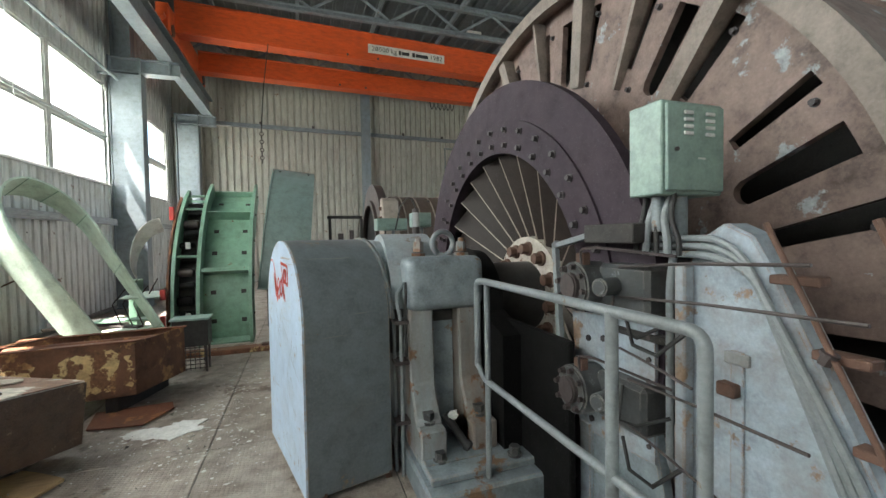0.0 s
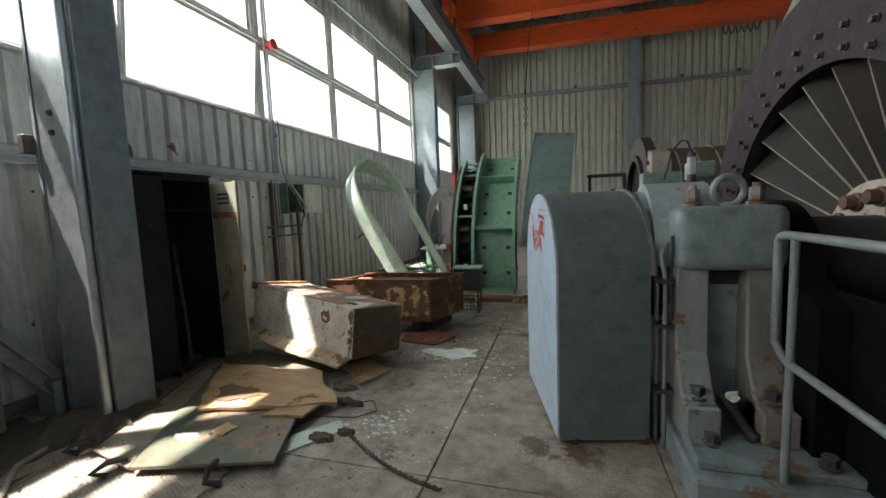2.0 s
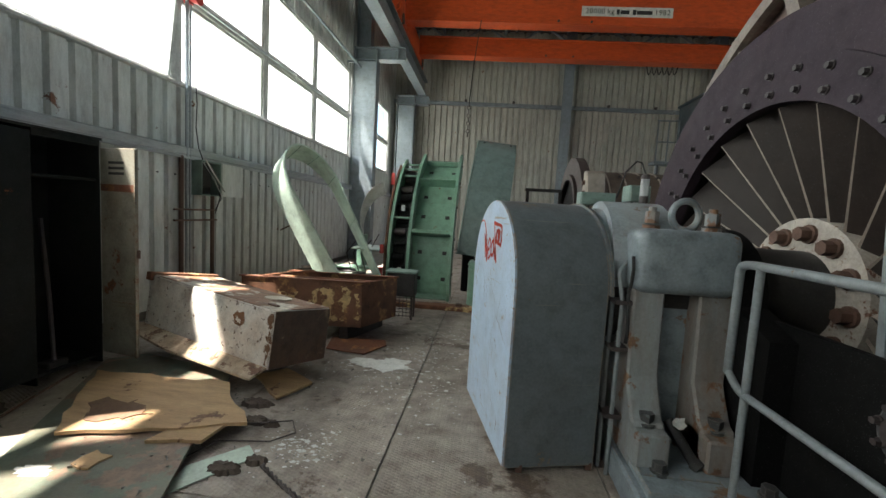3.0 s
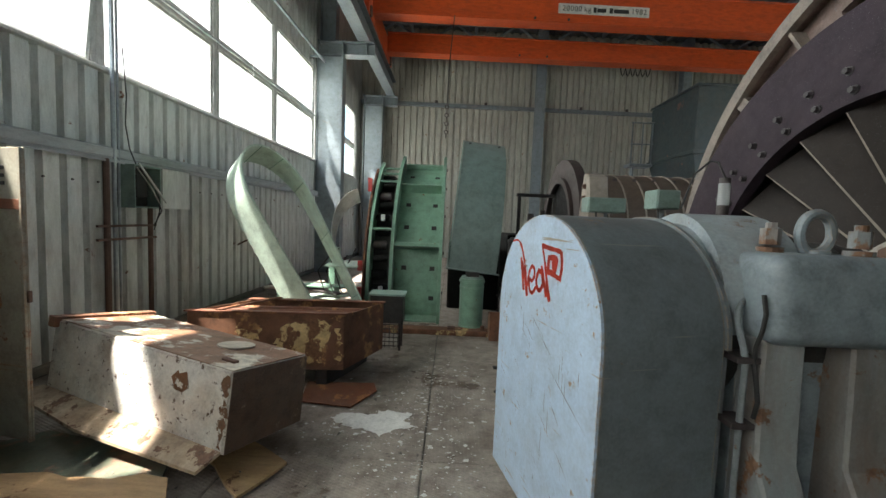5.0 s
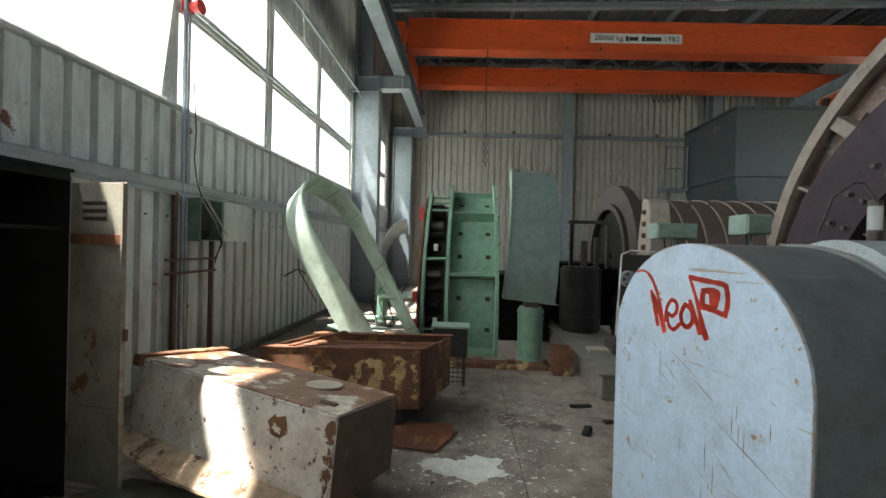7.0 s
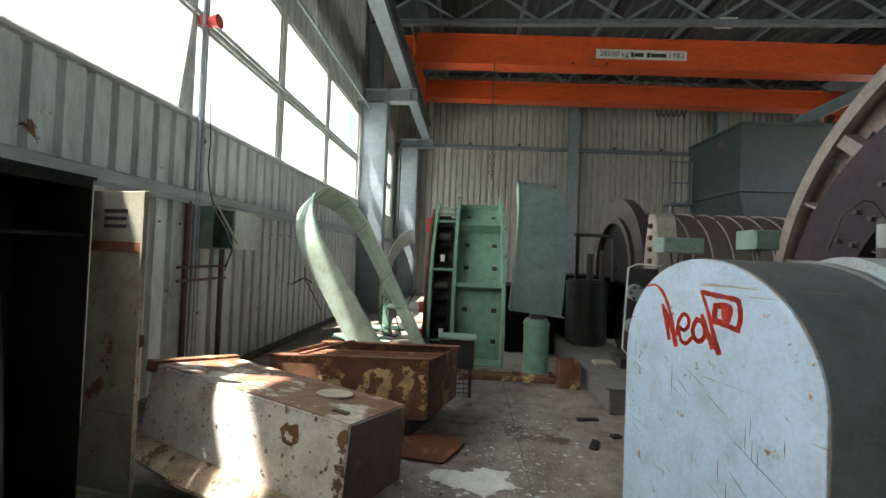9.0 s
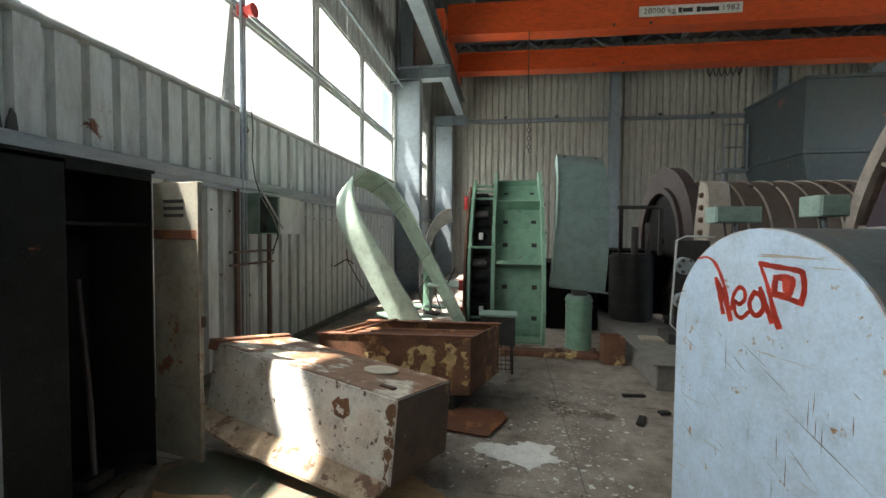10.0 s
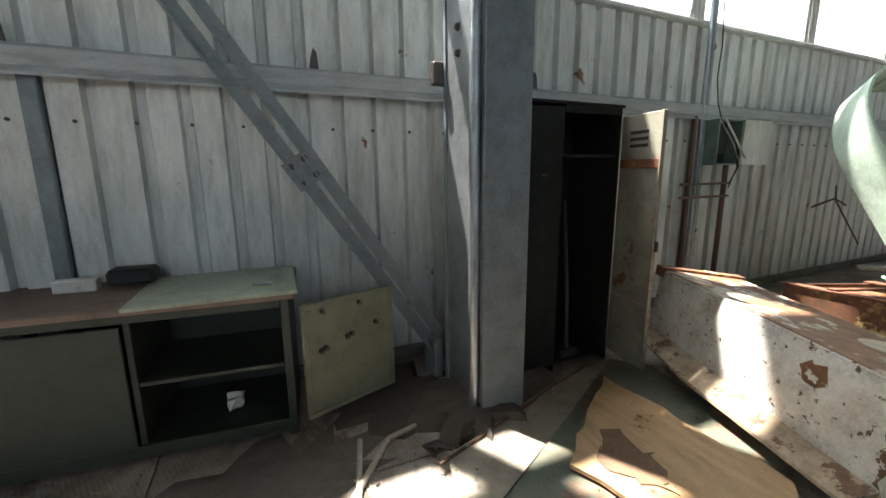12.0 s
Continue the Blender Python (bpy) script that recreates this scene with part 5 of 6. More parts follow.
for x, y in ((0.7, 0.4), (2.4, 0.4), (0.7, 2.1), (2.4, 2.1)):
    part("leg", box((x - 0.08, y - 0.08, 0), (x + 0.08, y + 0.08, 1.25), 0.01, m), STEEL, hop)
walkw = part("walkway", box((-0.8, 2.2, 3.55), (-0.05, 2.7, 3.65), 0.01, m), STEEL, hop)
for x in (-0.76, -0.42, -0.1):
    part("rail_post", rod(m @ Vector((x, 2.25, 3.65)), m @ Vector((x, 2.25, 5.0)), 0.025, 8), STEEL, walkw)
for z in (4.3, 5.0):
    part("handrail", rod(m @ Vector((-0.8, 2.25, z)), m @ Vector((-0.05, 2.25, z)), 0.025, 8), STEEL, walkw)
part("walkway_leg", rod(m @ Vector((-0.6, 2.5, 0)), m @ Vector((-0.6, 2.5, 3.55)), 0.06, 10), STEEL, hop)
duct = thing("roof_duct", (9.5, 12.0, 6.0), "dark sloping steel duct above the hopper", "duct")
part("beam", ibeam((9.2, 13.4, 5.7), (12.8, 12.2, 7.7), 0.2, 0.3), STEEL, duct)

# ---- scrap by the window wall ----
def ragged(poly, cut=0.04, seed=1, step=0.12):
    """The outline with torn edges."""
    rnd = random.Random(seed)
    out = []
    for (x0, y0), (x1, y1) in zip(poly, poly[1:] + poly[:1]):
        n = max(1, int(math.hypot(x1 - x0, y1 - y0) / step))
        for k in range(n):
            f = k / n
            out.append((x0 + (x1 - x0) * f + rnd.uniform(-cut, cut) * (k > 0), y0 + (y1 - y0) * f + rnd.uniform(-cut, cut) * (k > 0)))
    return out


# white steel cabinet lying on its side, tilted
TN, TR, TL, BN = Vector((-0.449, 3.586, 0.641)), Vector((-0.244, 4.192, 0.542)), Vector((-1.979, 4.112, 0.744)), Vector((-0.474, 3.527, 0.18))
bu, bw, bd = (TL - TN), (TR - TN), (BN - TN)
LB = axes(TN, bu.normalized(), bw.normalized(), bd.normalized())
bl, bwid, bh = bu.length, bw.length, bd.length


def slab(lo, hi, m, bevel=0.004, bm=None):
    return box(lo, hi, bevel, m, bm)


fallen = thing("fallen_cabinet", (-1.2, 4.1, 0), "rusty white flaking steel cabinet lying on its side", "cabinet")
body = part("body", slab((0, 0, 0.0), (bl, bwid, bh), LB, 0.012), WHITEBOX, fallen)
part("top_skin", slab((0.004, 0.004, -0.006), (bl - 0.004, bwid - 0.004, 0.0), LB, 0.002), surface("rusty_top_paint", (0.23, 0.105, 0.055), (0.3, 0.19, 0.12), 0.6, dirt=0.4, wear=(0.66, 0.6, 0.5), wear_amount=0.5, wear_scale=2.6, bump=0.3, blotch=0.5), fallen, "rust-red upper side with worn cream patches")
part("end_skin", slab((-0.006, 0.004, 0.006), (0.0, bwid - 0.004, bh - 0.004), LB, 0.002), PEEL, fallen, "dark rusty end panel")
part("rim", slab((bl - 0.05, -0.03, -0.025), (bl + 0.02, bwid + 0.02, 0.05), LB, 0.004), RUSTM, fallen)
part("lid_disc", rod(LB @ Vector((0.42, 0.42, -0.006)), LB @ Vector((0.42, 0.42, -0.016)), 0.12, 28, bevel=0.003), LIDCREAM, fallen, "round pale cover disc", smooth=True)
lip = bmesh.new()
pts = [(0.02, -0.0, bh - 0.02), (bl + 0.02, -0.0, bh - 0.01), (bl + 0.1, -0.13, bh + 0.03), (bl * 0.6, -0.17, bh + 0.06), (0.05, -0.12, bh + 0.05)]
a = [lip.verts.new(LB @ Vector(p)) for p in pts]
b = [lip.verts.new(LB @ Vector((x, y, z + 0.018))) for x, y, z in pts]
lip.faces.new(a[::-1])
lip.faces.new(b)
for i in range(len(pts)):
    j = (i + 1) % len(pts)
    lip.faces.new((a[i], a[j], b[j], b[i]))
part("door_flap", lip, RUSTYCREAM, fallen, "bent rusty cream door flap under the cabinet")
part("hasp", slab((0.1, 0.1, -0.02), (0.2, 0.14, -0.006), LB, 0.003), BOLTRUST, fallen)
support = thing("timber_block", (-1.2, 4.1, 0), "dark timber block under the fallen cabinet", "timber")
part("block", box((-1.6, 4.15, 0), (-0.55, 4.35, 0.2), 0.01, Matrix.Translation((-1.1, 4.2, 0)) @ Matrix.Rotation(radians(-19), 4, "Z") @ Matrix.Translation((1.1, -4.2, 0))), DARKMETAL, support)

# rusty open trough
T0, TRt = Vector((-0.168, 4.9, 0.66)), Vector((0.06, 5.631, 0.63))
uv = Vector((-1.14, -0.13, 0.01)).normalized()
wv = (TRt - T0)
wl = wv.length
wv.normalize()
TM = axes(T0, uv, wv, (0, 0, -1))
LT, HT = 1.32, 0.5
trough = thing("rusty_trough", (-0.7, 5.2, 0), "open rusty steel trough with flaking cream paint", "trough")
for name, lo, hi in (("front_wall", (0, 0, 0), (LT, 0.012, HT)), ("rear_wall", (0, wl - 0.012, 0), (LT, wl, HT)), ("end_wall", (0, 0.012, 0), (0.012, wl - 0.012, HT)), ("end_wall", (LT - 0.012, 0.012, 0), (LT, wl - 0.012, HT)), ("bottom", (0.012, 0.012, HT - 0.012), (LT - 0.012, wl - 0.012, HT))):
    part(name, slab(lo, hi, TM, 0.003), TROUGH if name != "bottom" else RUSTDEEP, trough)
part("rim", slab((-0.02, -0.012, -0.015), (LT + 0.02, 0.07, 0.0), TM, 0.003), RUSTDEEP, trough)
part("rim", slab((-0.02, wl - 0.07, -0.015), (LT + 0.02, wl + 0.012, 0.0), TM, 0.003), RUSTDEEP, trough)
for y in (0.2, 0.36, 0.52):
    part("inner_pipe", rod(TM @ Vector((0.03, y, 0.05)), TM @ Vector((LT - 0.03, y, 0.05)), 0.026, 10), RUSTDEEP, trough, smooth=True)
part("cross_strip", slab((LT - 0.28, 0.0, -0.03), (LT - 0.23, wl, -0.016), TM, 0.003), RUSTDEEP, trough)
part("litter", slab((0.05, 0.05, 0.1), (LT - 0.05, wl - 0.05, 0.13), TM, 0.01), CONCRETE, trough)
for x in (0.2, LT - 0.2):
    part("runner", slab((x - 0.05, 0.02, HT), (x + 0.05, wl - 0.02, HT + 0.15), TM, 0.005), DARKMETAL, trough)
solo("rusty_sheet", prism([(-0.5, 4.95), (0.1, 4.98), (0.15, 4.82), (0.0, 4.5), (-0.42, 4.56)], Matrix.Translation((0, 0, 0.012)), 0.012), RUSTDEEP, "flat orange-rusty steel sheet lying on the floor", "sheet metal")
stool = thing("dark_crate", (0.05, 6.05, 0), "small dark steel box with a mesh side", "crate")
part("top", box((-0.17, 5.93, 0.64), (0.25, 6.2, 0.665), 0.004, pose(0, 0, 0)), BOXGREEN, stool)
part("body", box((-0.15, 5.96, 0.32), (0.23, 6.18, 0.64), 0.005), DARKMETAL, stool)
for x in (-0.13, 0.2):
    for y in (5.98, 6.16):
        part("leg", rod((x, y, 0), (x, y, 0.32), 0.014, 8), BOLT, stool)
for k in range(6):
    part("mesh_wire", rod((-0.13, 5.98, 0.05 + 0.05 * k), (0.2, 5.98, 0.05 + 0.05 * k), 0.005, 6), BOLT, stool)
for k in range(7):
    part("mesh_wire", rod((-0.12 + 0.05 * k, 5.98, 0.03), (-0.12 + 0.05 * k, 5.98, 0.32), 0.004, 6), BOLT, stool)

patches = (("paint_patch", [(0.1, 0.1), (0.2, 0.06), (0.42, 0.07), (0.55, 0.14), (0.62, 0.27), (0.5, 0.33), (0.4, 0.45), (0.22, 0.44), (0.16, 0.3)], 3), ("paint_patch", [(0.7, 0.13), (0.9, 0.1), (0.98, 0.2), (0.84, 0.27), (0.72, 0.24)], 5), ("paint_patch", [(0.03, 0.12), (0.08, 0.12), (0.09, 0.4), (0.03, 0.42)], 7))
for nm, poly, seed in patches:
    part(nm, prism(ragged(poly, 0.03, seed, 0.03), axes(TM @ Vector((0, -0.0015, 0)), uv, (0, 0, -1), uv.cross(Vector((0, 0, -1)))), 0.001), CREAMFLAKE, trough, "flaking cream paint")
for poly, seed in (([(0.33, 0.1), (0.41, 0.08), (0.46, 0.13), (0.43, 0.19), (0.36, 0.2), (0.31, 0.17)], 2), ([(0.01, 0.03), (0.06, 0.05), (0.05, 0.2), (0.07, 0.34), (0.02, 0.44), (0.008, 0.2)], 4)):
    part("rust_bloom", prism(ragged(poly, 0.022, seed, 0.025), axes(LB @ Vector((0, -0.0015, 0)), bu.normalized(), bd.normalized(), bu.normalized().cross(bd.normalized())), 0.001), RUSTBLOOM, fallen, "orange rust bloom")

# green stator housing segment standing on end
RC = 2.2


def arcp(theta, r, x):
    a = radians(theta)
    return Vector((x, 6.85 + RC - r * math.cos(a), 0.52 + r * math.sin(a)))


CASM = axes((0, 6.85 + RC, 0.52), (0, -1, 0), (0, 0, 1), (1, 0, 0))
casing = thing("motor_housing_segment", (0.25, 7.2, 0), "pale green ribbed housing segment of a motor, standing on end", "motor housing")
TH0, TH1 = -11, 66
for x, r0, r1, nm in ((-0.41, RC - 0.3, RC - 0.06, "outer_flange"), (-0.08, RC - 0.32, RC + 0.02, "middle_flange"), (0.59, RC - 0.3, RC + 0.03, "inner_flange")):
    part(nm, sector(r0, r1, TH0 if x > -0.3 else TH0 - 0.0, TH1 - (3 if x < -0.3 else 0), Matrix.Translation((x, 0, 0)) @ CASM, 0.045, 30), GREEN, casing, smooth=True)
part("skin", sector(RC - 0.22, RC - 0.19, TH0, TH1, Matrix.Translation((-0.04, 0, 0)) @ CASM, 0.635, 30), GREEN, casing, smooth=True)
for th, dp in ((44.5, 0.18), (17.0, 0.2), (-10.6, 0.2), (65.5, 0.1)):
    a = radians(th)
    m = axes(arcp(th, RC - 0.2, -0.03), (1, 0, 0), (0, -math.cos(a), math.sin(a)), (0, math.sin(a), math.cos(a)))
    part("cross_rib", box((0, 0, -0.012), (0.62, dp, 0.012 + (0.03 if th == 17.0 else 0)), 0.004, m), GREEN, casing)
for th in (56, 37, 26, 9, -3):
    for x in (0.1, 0.5):
        a = radians(th)
        c, n = arcp(th, RC - 0.19, x), Vector((0, -math.cos(a), math.sin(a)))
        if (th + x * 10) % 2 < 1.2:
            part("square_hole", box((-0.035, -0.03, -0.002), (0.035, 0.03, 0.004), 0, axes(c, (1, 0, 0), n.cross(Vector((1, 0, 0))), n)), DARKMETAL, casing, "dark square opening")
        else:
            part("stud", rod(c, c + n * 0.035, 0.026, 12), GREEN, casing, smooth=True)
for th in (60, 49, 24, -3, 55):
    p = arcp(th, RC - 0.12, -0.44)
    part("tie_bar", rod(p, p + Vector((0.4, 0, 0)), 0.02, 10), GREEN, casing, smooth=True)
for k, th in enumerate(range(-6, 60, 6)):
    p = arcp(th, RC - 0.19 - 0.02 * (k % 3), -0.36 + 0.03 * (k % 2))
    part("winding_coil", rod(p, p + Vector((0.2, 0, 0.02 * (k % 2))), 0.05 + 0.012 * (k % 3), 12, bevel=0.015), SHADEBLACK if k % 4 else BOLT, casing, smooth=True)
    if k % 5 == 1:
        part("terminal", box((-0.03, -0.03, -0.05), (0.03, 0.0, 0.05), 0.005, Matrix.Translation(p + Vector((0.12, -0.07, 0)))), FRAME, casing)
part("back_sheet", sector(RC - 0.34, RC - 0.31, TH0, TH1 - 4, Matrix.Translation((-0.42, 0, 0)) @ CASM, 0.36, 24), DARKMETAL, casing)
part("rust_plate", sector(RC - 0.32, RC - 0.06, -5, 56, Matrix.Translation((-0.46, 0, 0)) @ CASM, 0.03, 24), RUSTDEEP, casing, "rust-red inner plate", smooth=True)
for th, s in ((9, 0.07), (-1, 0.09), (43, 0.1)):
    p = arcp(th, RC - 0.02, -0.5)
    part("red_tag", box((-0.01, -0.05, -s), (0.05, 0.0, s), 0.006, Matrix.Translation(p)), REDCLOTH, casing, "bright red marker")
for th in (58, 44, 30, 15, 0):
    for x in (-0.095, 0.645):
        p = arcp(th, RC - 0.08, x)
        part("flange_bolt", rod(p, p + Vector((-0.015 if x < 0 else 0.015, 0, 0)), 0.022, 8), BOLT, casing)
sole = thing("base_rail", (0.6, 6.75, 0), "rusty floor rail under the housing", "rail")
part("rail", box((-0.3, 6.66, 0), (1.5, 6.86, 0.07), 0.01), RUSTM, sole)
part("lug", box((0.75, 6.7, 0.07), (0.85, 6.8, 0.1), 0.006), BOLTRUST, sole)
part("lug", rod((1.22, 6.74, 0.07), (1.22, 6.74, 0.13), 0.03, 10), BOLTRUST, sole)

# curved cover sheet leaning on the drum
lean = thing("curved_cover_sheet", (1.1, 7.4, 0.8), "grey-green curved cover sheet leaning on a drum", "cover sheet")
PM = Matrix.Translation((1.06, 7.0, 0.84)) @ Matrix.Rotation(radians(5.5), 4, "Y")
rows, NR = [], 18
sk = bmesh.new()
RP = 2.2
for i in range(NR + 1):
    th = 65 * i / NR
    a = radians(th)
    y, z = RP * (1 - math.cos(a)), RP * math.sin(a)
    rows.append([sk.verts.new(PM @ Vector((x, y + dy, z))) for x, dy in ((-0.34, 0), (0.34, 0), (0.34, 0.012), (-0.34, 0.012))])
for p, q in zip(rows, rows[1:]):
    for k in range(4):
        sk.faces.new((p[k], p[(k + 1) % 4], q[(k + 1) % 4], q[k]))
sk.faces.new(rows[0])
sk.faces.new(rows[-1][::-1])
part("skin", sk, PLATE, lean, smooth=True)
side = sector(RP - 0.16, RP + 0.012, 0, 65, PM @ axes((-0.36, RP, 0), (0, -1, 0), (0, 0, 1), (1, 0, 0)), 0.015, 18)
part("side_flange", side, BOXGREEN, lean)
part("bottom_lip", box((-0.37, -0.06, -0.015), (0.38, 0.02, 0.0), 0.003, PM), PLATE, lean)
for x in (-0.24, 0.24):
    p = PM @ Vector((x, RP * (1 - math.cos(radians(62))) - 0.003, RP * math.sin(radians(62))))
    part("hole", rod(p, p + Vector((0, -0.006, 0.005)), 0.02, 10), DARKMETAL, lean)
barrel = thing("green_drum", (1.07, 6.98, 0.0), "small pale green steel drum on the floor rail", "drum")
part("body", rod((1.07, 6.98, 0.07), (1.07, 6.98, 0.74), 0.165, 32), GREEN, barrel, smooth=True)
for z, r in ((0.7, 0.178), (0.62, 0.172), (0.08, 0.172)):
    part("hoop", rod((1.07, 6.98, z - 0.012), (1.07, 6.98, z + 0.012), r, 32), GREEN, barrel, smooth=True)
part("lid", rod((1.07, 6.98, 0.74), (1.07, 6.98, 0.765), 0.15, 32), BOXGREEN, barrel, smooth=True)
part("prop", box((0.98, 6.9, 0.765), (1.16, 7.05, 0.83), 0.006), DARKMETAL, barrel)
tin = thing("rusty_bin", (1.41, 6.62, 0), "small open rusty steel bin", "bin")
for name, lo, hi in (("wall", (1.29, 6.5, 0), (1.53, 6.51, 0.33)), ("wall", (1.29, 6.73, 0), (1.53, 6.74, 0.33)), ("wall", (1.29, 6.51, 0), (1.3, 6.73, 0.33)), ("wall", (1.52, 6.51, 0), (1.53, 6.73, 0.33)), ("bottom", (1.3, 6.51, 0), (1.52, 6.73, 0.012))):
    part(name, box(lo, hi, 0.002), RUSTM, tin)

# steel band loop leaning on the wall
loop = thing("steel_band_loop", (-1.1, 6.4, 0.2), "large mint-green steel band bent into a leaning loop", "steel band")
phi = radians(58)
P, Wd = Vector((math.cos(phi), math.sin(phi), 0)), Vector((-math.sin(phi), math.cos(phi), 0))
ctr = Vector((-1.15, 6.5, 1.24))
axis_up = Vector((-0.52, 0.0, 0.854)).normalized()
Ph = (P - axis_up * P.dot(axis_up)).normalized()
Wn = axis_up.cross(Ph).normalized()
WB = 0.21
outline = [(-0.55, -1.3 + 0.15 * k) for k in range(12)]
outline += [(-0.06 - 0.49 * math.cos(radians(a)), 0.5 + 0.72 * math.sin(radians(a))) for a in range(6, 180, 6)]
outline += [(0.43 - 0.012 * k, 0.5 - 0.15 * k) for k in range(12)]
band, rings = bmesh.new(), []
for k, (p, q) in enumerate(outline):
    (p0, q0), (p1, q1) = outline[max(k - 1, 0)], outline[min(k + 1, len(outline) - 1)]
    o = ctr + Ph * p + axis_up * q
    twist = radians(-8 + 40 * k / (len(outline) - 1))
    wide = Wn * math.cos(twist) + Ph * math.sin(twist)
    along = Ph * (p1 - p0) + axis_up * (q1 - q0)
    wide = (wide - along * (wide.dot(along) / along.length_squared)).normalized()
    nrm = wide.cross(along).normalized()
    rings.append([band.verts.new(o + wide * s * WB + nrm * d) for s, d in ((-1, 0), (1, 0), (1, 0.022), (-1, 0.022))])
    if k % 6 == 3:
        part("seam", rod(o - wide * WB + nrm * 0.022, o + wide * WB + nrm * 0.022, 0.008, 6), GREEN, loop)
for p, q in zip(rings, rings[1:]):
    for i in range(4):
        band.faces.new((p[i], p[(i + 1) % 4], q[(i + 1) % 4], q[i]))
band.faces.new(rings[0][::-1])
band.faces.new(rings[-1])
part("band", band, MINT, loop, smooth=True)
loop2 = thing("curved_strip", (-0.7, 8.0, 0.6), "pale curved steel strip behind the housing", "steel strip")
st = bmesh.new()
rr = []
for k in range(19):
    t = radians(188 - 92 * k / 18)
    o = Vector((-0.72 + 0.45 * math.cos(t), 8.0, 1.2 + 0.66 * math.sin(t)))
    rr.append([st.verts.new(o + Vector((0.1 * s, 0.9 * s, -1.15 * s)) + Vector((math.cos(t), 0, math.sin(t))) * d) for s, d in ((-0.09, 0), (0.09, 0), (0.09, 0.015), (-0.09, 0.015))])
for p, q in zip(rr, rr[1:]):
    for i in range(4):
        st.faces.new((p[i], p[(i + 1) % 4], q[(i + 1) % 4], q[i]))
st.faces.new(rr[0])
st.faces.new(rr[-1][::-1])
part("strip", st, FRAME, loop2, smooth=True)
part("foot", box((-1.2, 7.84, 0), (-1.1, 8.16, 1.0), 0.006), GREEN, loop2)
heap = thing("scrap_pallet", (-1.2, 7.3, 0), "pallet of pale green scrap plates and bars", "scrap heap")
part("pallet", box((-1.9, 6.7, 0), (-0.5, 7.9, 0.16), 0.01), BOLTRUST, heap)
rnd = random.Random(8)
for k in range(9):
    x, y = -1.2 + rnd.uniform(-0.5, 0.45), 7.3 + rnd.uniform(-0.4, 0.3)
    m = Matrix.Translation((x, y, 0.18 + 0.035 * k)) @ Euler((rnd.uniform(-0.06, 0.06), rnd.uniform(-0.08, 0.08), rnd.uniform(-0.7, 0.7))).to_matrix().to_4x4()
    part("scrap_bar", box((-0.45, -0.05 - 0.04 * (k % 3), 0), (0.45, 0.05, 0.03), 0.004, m), (GREEN, MINT, BOLT, EDGE)[k % 4], heap)
for k in range(4):
    x = -1.0 + 0.12 * k
    part("scrap_rod", tube([(x, 7.0, 0.45), (x - 0.1, 7.0, 0.75), (x + 0.06, 7.05, 0.98 + 0.1 * (k % 2))], 0.009, 6), BOLT, heap)
part("sheet_scrap", box((-0.95, 6.8, 0.48), (-0.5, 7.3, 0.5), 0.004, Matrix.Rotation(radians(3), 4, "X")), MINT, heap)

# lockers
lock = thing("steel_locker", (-2.4, 3.25, 0), "dark grey-green double steel locker with an open door", "locker")
Y0, YM, Y1, X0, X1, H = 2.78, 3.25, 3.78, -2.65, -2.15, 1.92
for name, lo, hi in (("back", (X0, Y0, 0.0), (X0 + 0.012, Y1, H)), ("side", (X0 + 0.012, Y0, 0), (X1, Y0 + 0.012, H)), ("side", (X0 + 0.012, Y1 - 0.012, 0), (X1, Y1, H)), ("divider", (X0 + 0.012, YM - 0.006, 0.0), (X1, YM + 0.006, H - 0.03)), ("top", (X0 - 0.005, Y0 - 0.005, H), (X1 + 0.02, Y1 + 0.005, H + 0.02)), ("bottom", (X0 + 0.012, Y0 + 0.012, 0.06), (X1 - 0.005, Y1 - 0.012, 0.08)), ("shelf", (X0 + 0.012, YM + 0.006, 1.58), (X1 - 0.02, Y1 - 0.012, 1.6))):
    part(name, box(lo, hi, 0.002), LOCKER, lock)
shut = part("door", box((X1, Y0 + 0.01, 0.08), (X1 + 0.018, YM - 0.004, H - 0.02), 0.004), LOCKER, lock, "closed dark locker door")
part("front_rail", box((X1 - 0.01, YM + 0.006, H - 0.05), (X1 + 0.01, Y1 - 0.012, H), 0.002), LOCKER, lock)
a, b = Vector((-2.15, 3.8, 0)), Vector((-1.75, 3.735, 0))
d = (b - a).normalized()
DMx = axes(a, d, (0, 0, 1), (d.y, -d.x, 0))
dw = (b - a).length
door = part("open_door", box((0, 0.09, 0), (dw, 1.86, 0.015), 0.004, DMx), LOCKDOOR, lock, "open cream-painted locker door with louvres")
for k in range(3):
    part("louvre", box((0.1, 1.64 + 0.045 * k, 0.0155), (0.27, 1.662 + 0.045 * k, 0.021), 0.002, DMx), DARKMETAL, door)
part("hat_rail", box((0.02, 1.5, 0.016), (dw - 0.01, 1.56, 0.03), 0.003, DMx), RUSTDEEP, door, "rusty inner stiffener")
part("edge_fold", box((dw - 0.02, 0.09, 0.016), (dw, 1.86, 0.03), 0.003, DMx), LOCKDOOR, door)
part("latch", box((dw, 0.95, 0.0), (dw + 0.02, 1.02, 0.02), 0.003, DMx), BOLTRUST, door)
part("lower_stiffener", box((0.02, 0.52, 0.016), (dw - 0.02, 0.56, 0.024), 0.003, DMx), LOCKDOOR, door)
broom = thing("work_stick", (-2.25, 3.5, 0), "dusty broom handle leaning inside the locker", "broom")
part("handle", tube([(-2.2, 3.42, 0.1), (-2.3, 3.48, 0.6), (-2.45, 3.55, 1.25)], 0.016, 8), BOLT, broom, smooth=True)
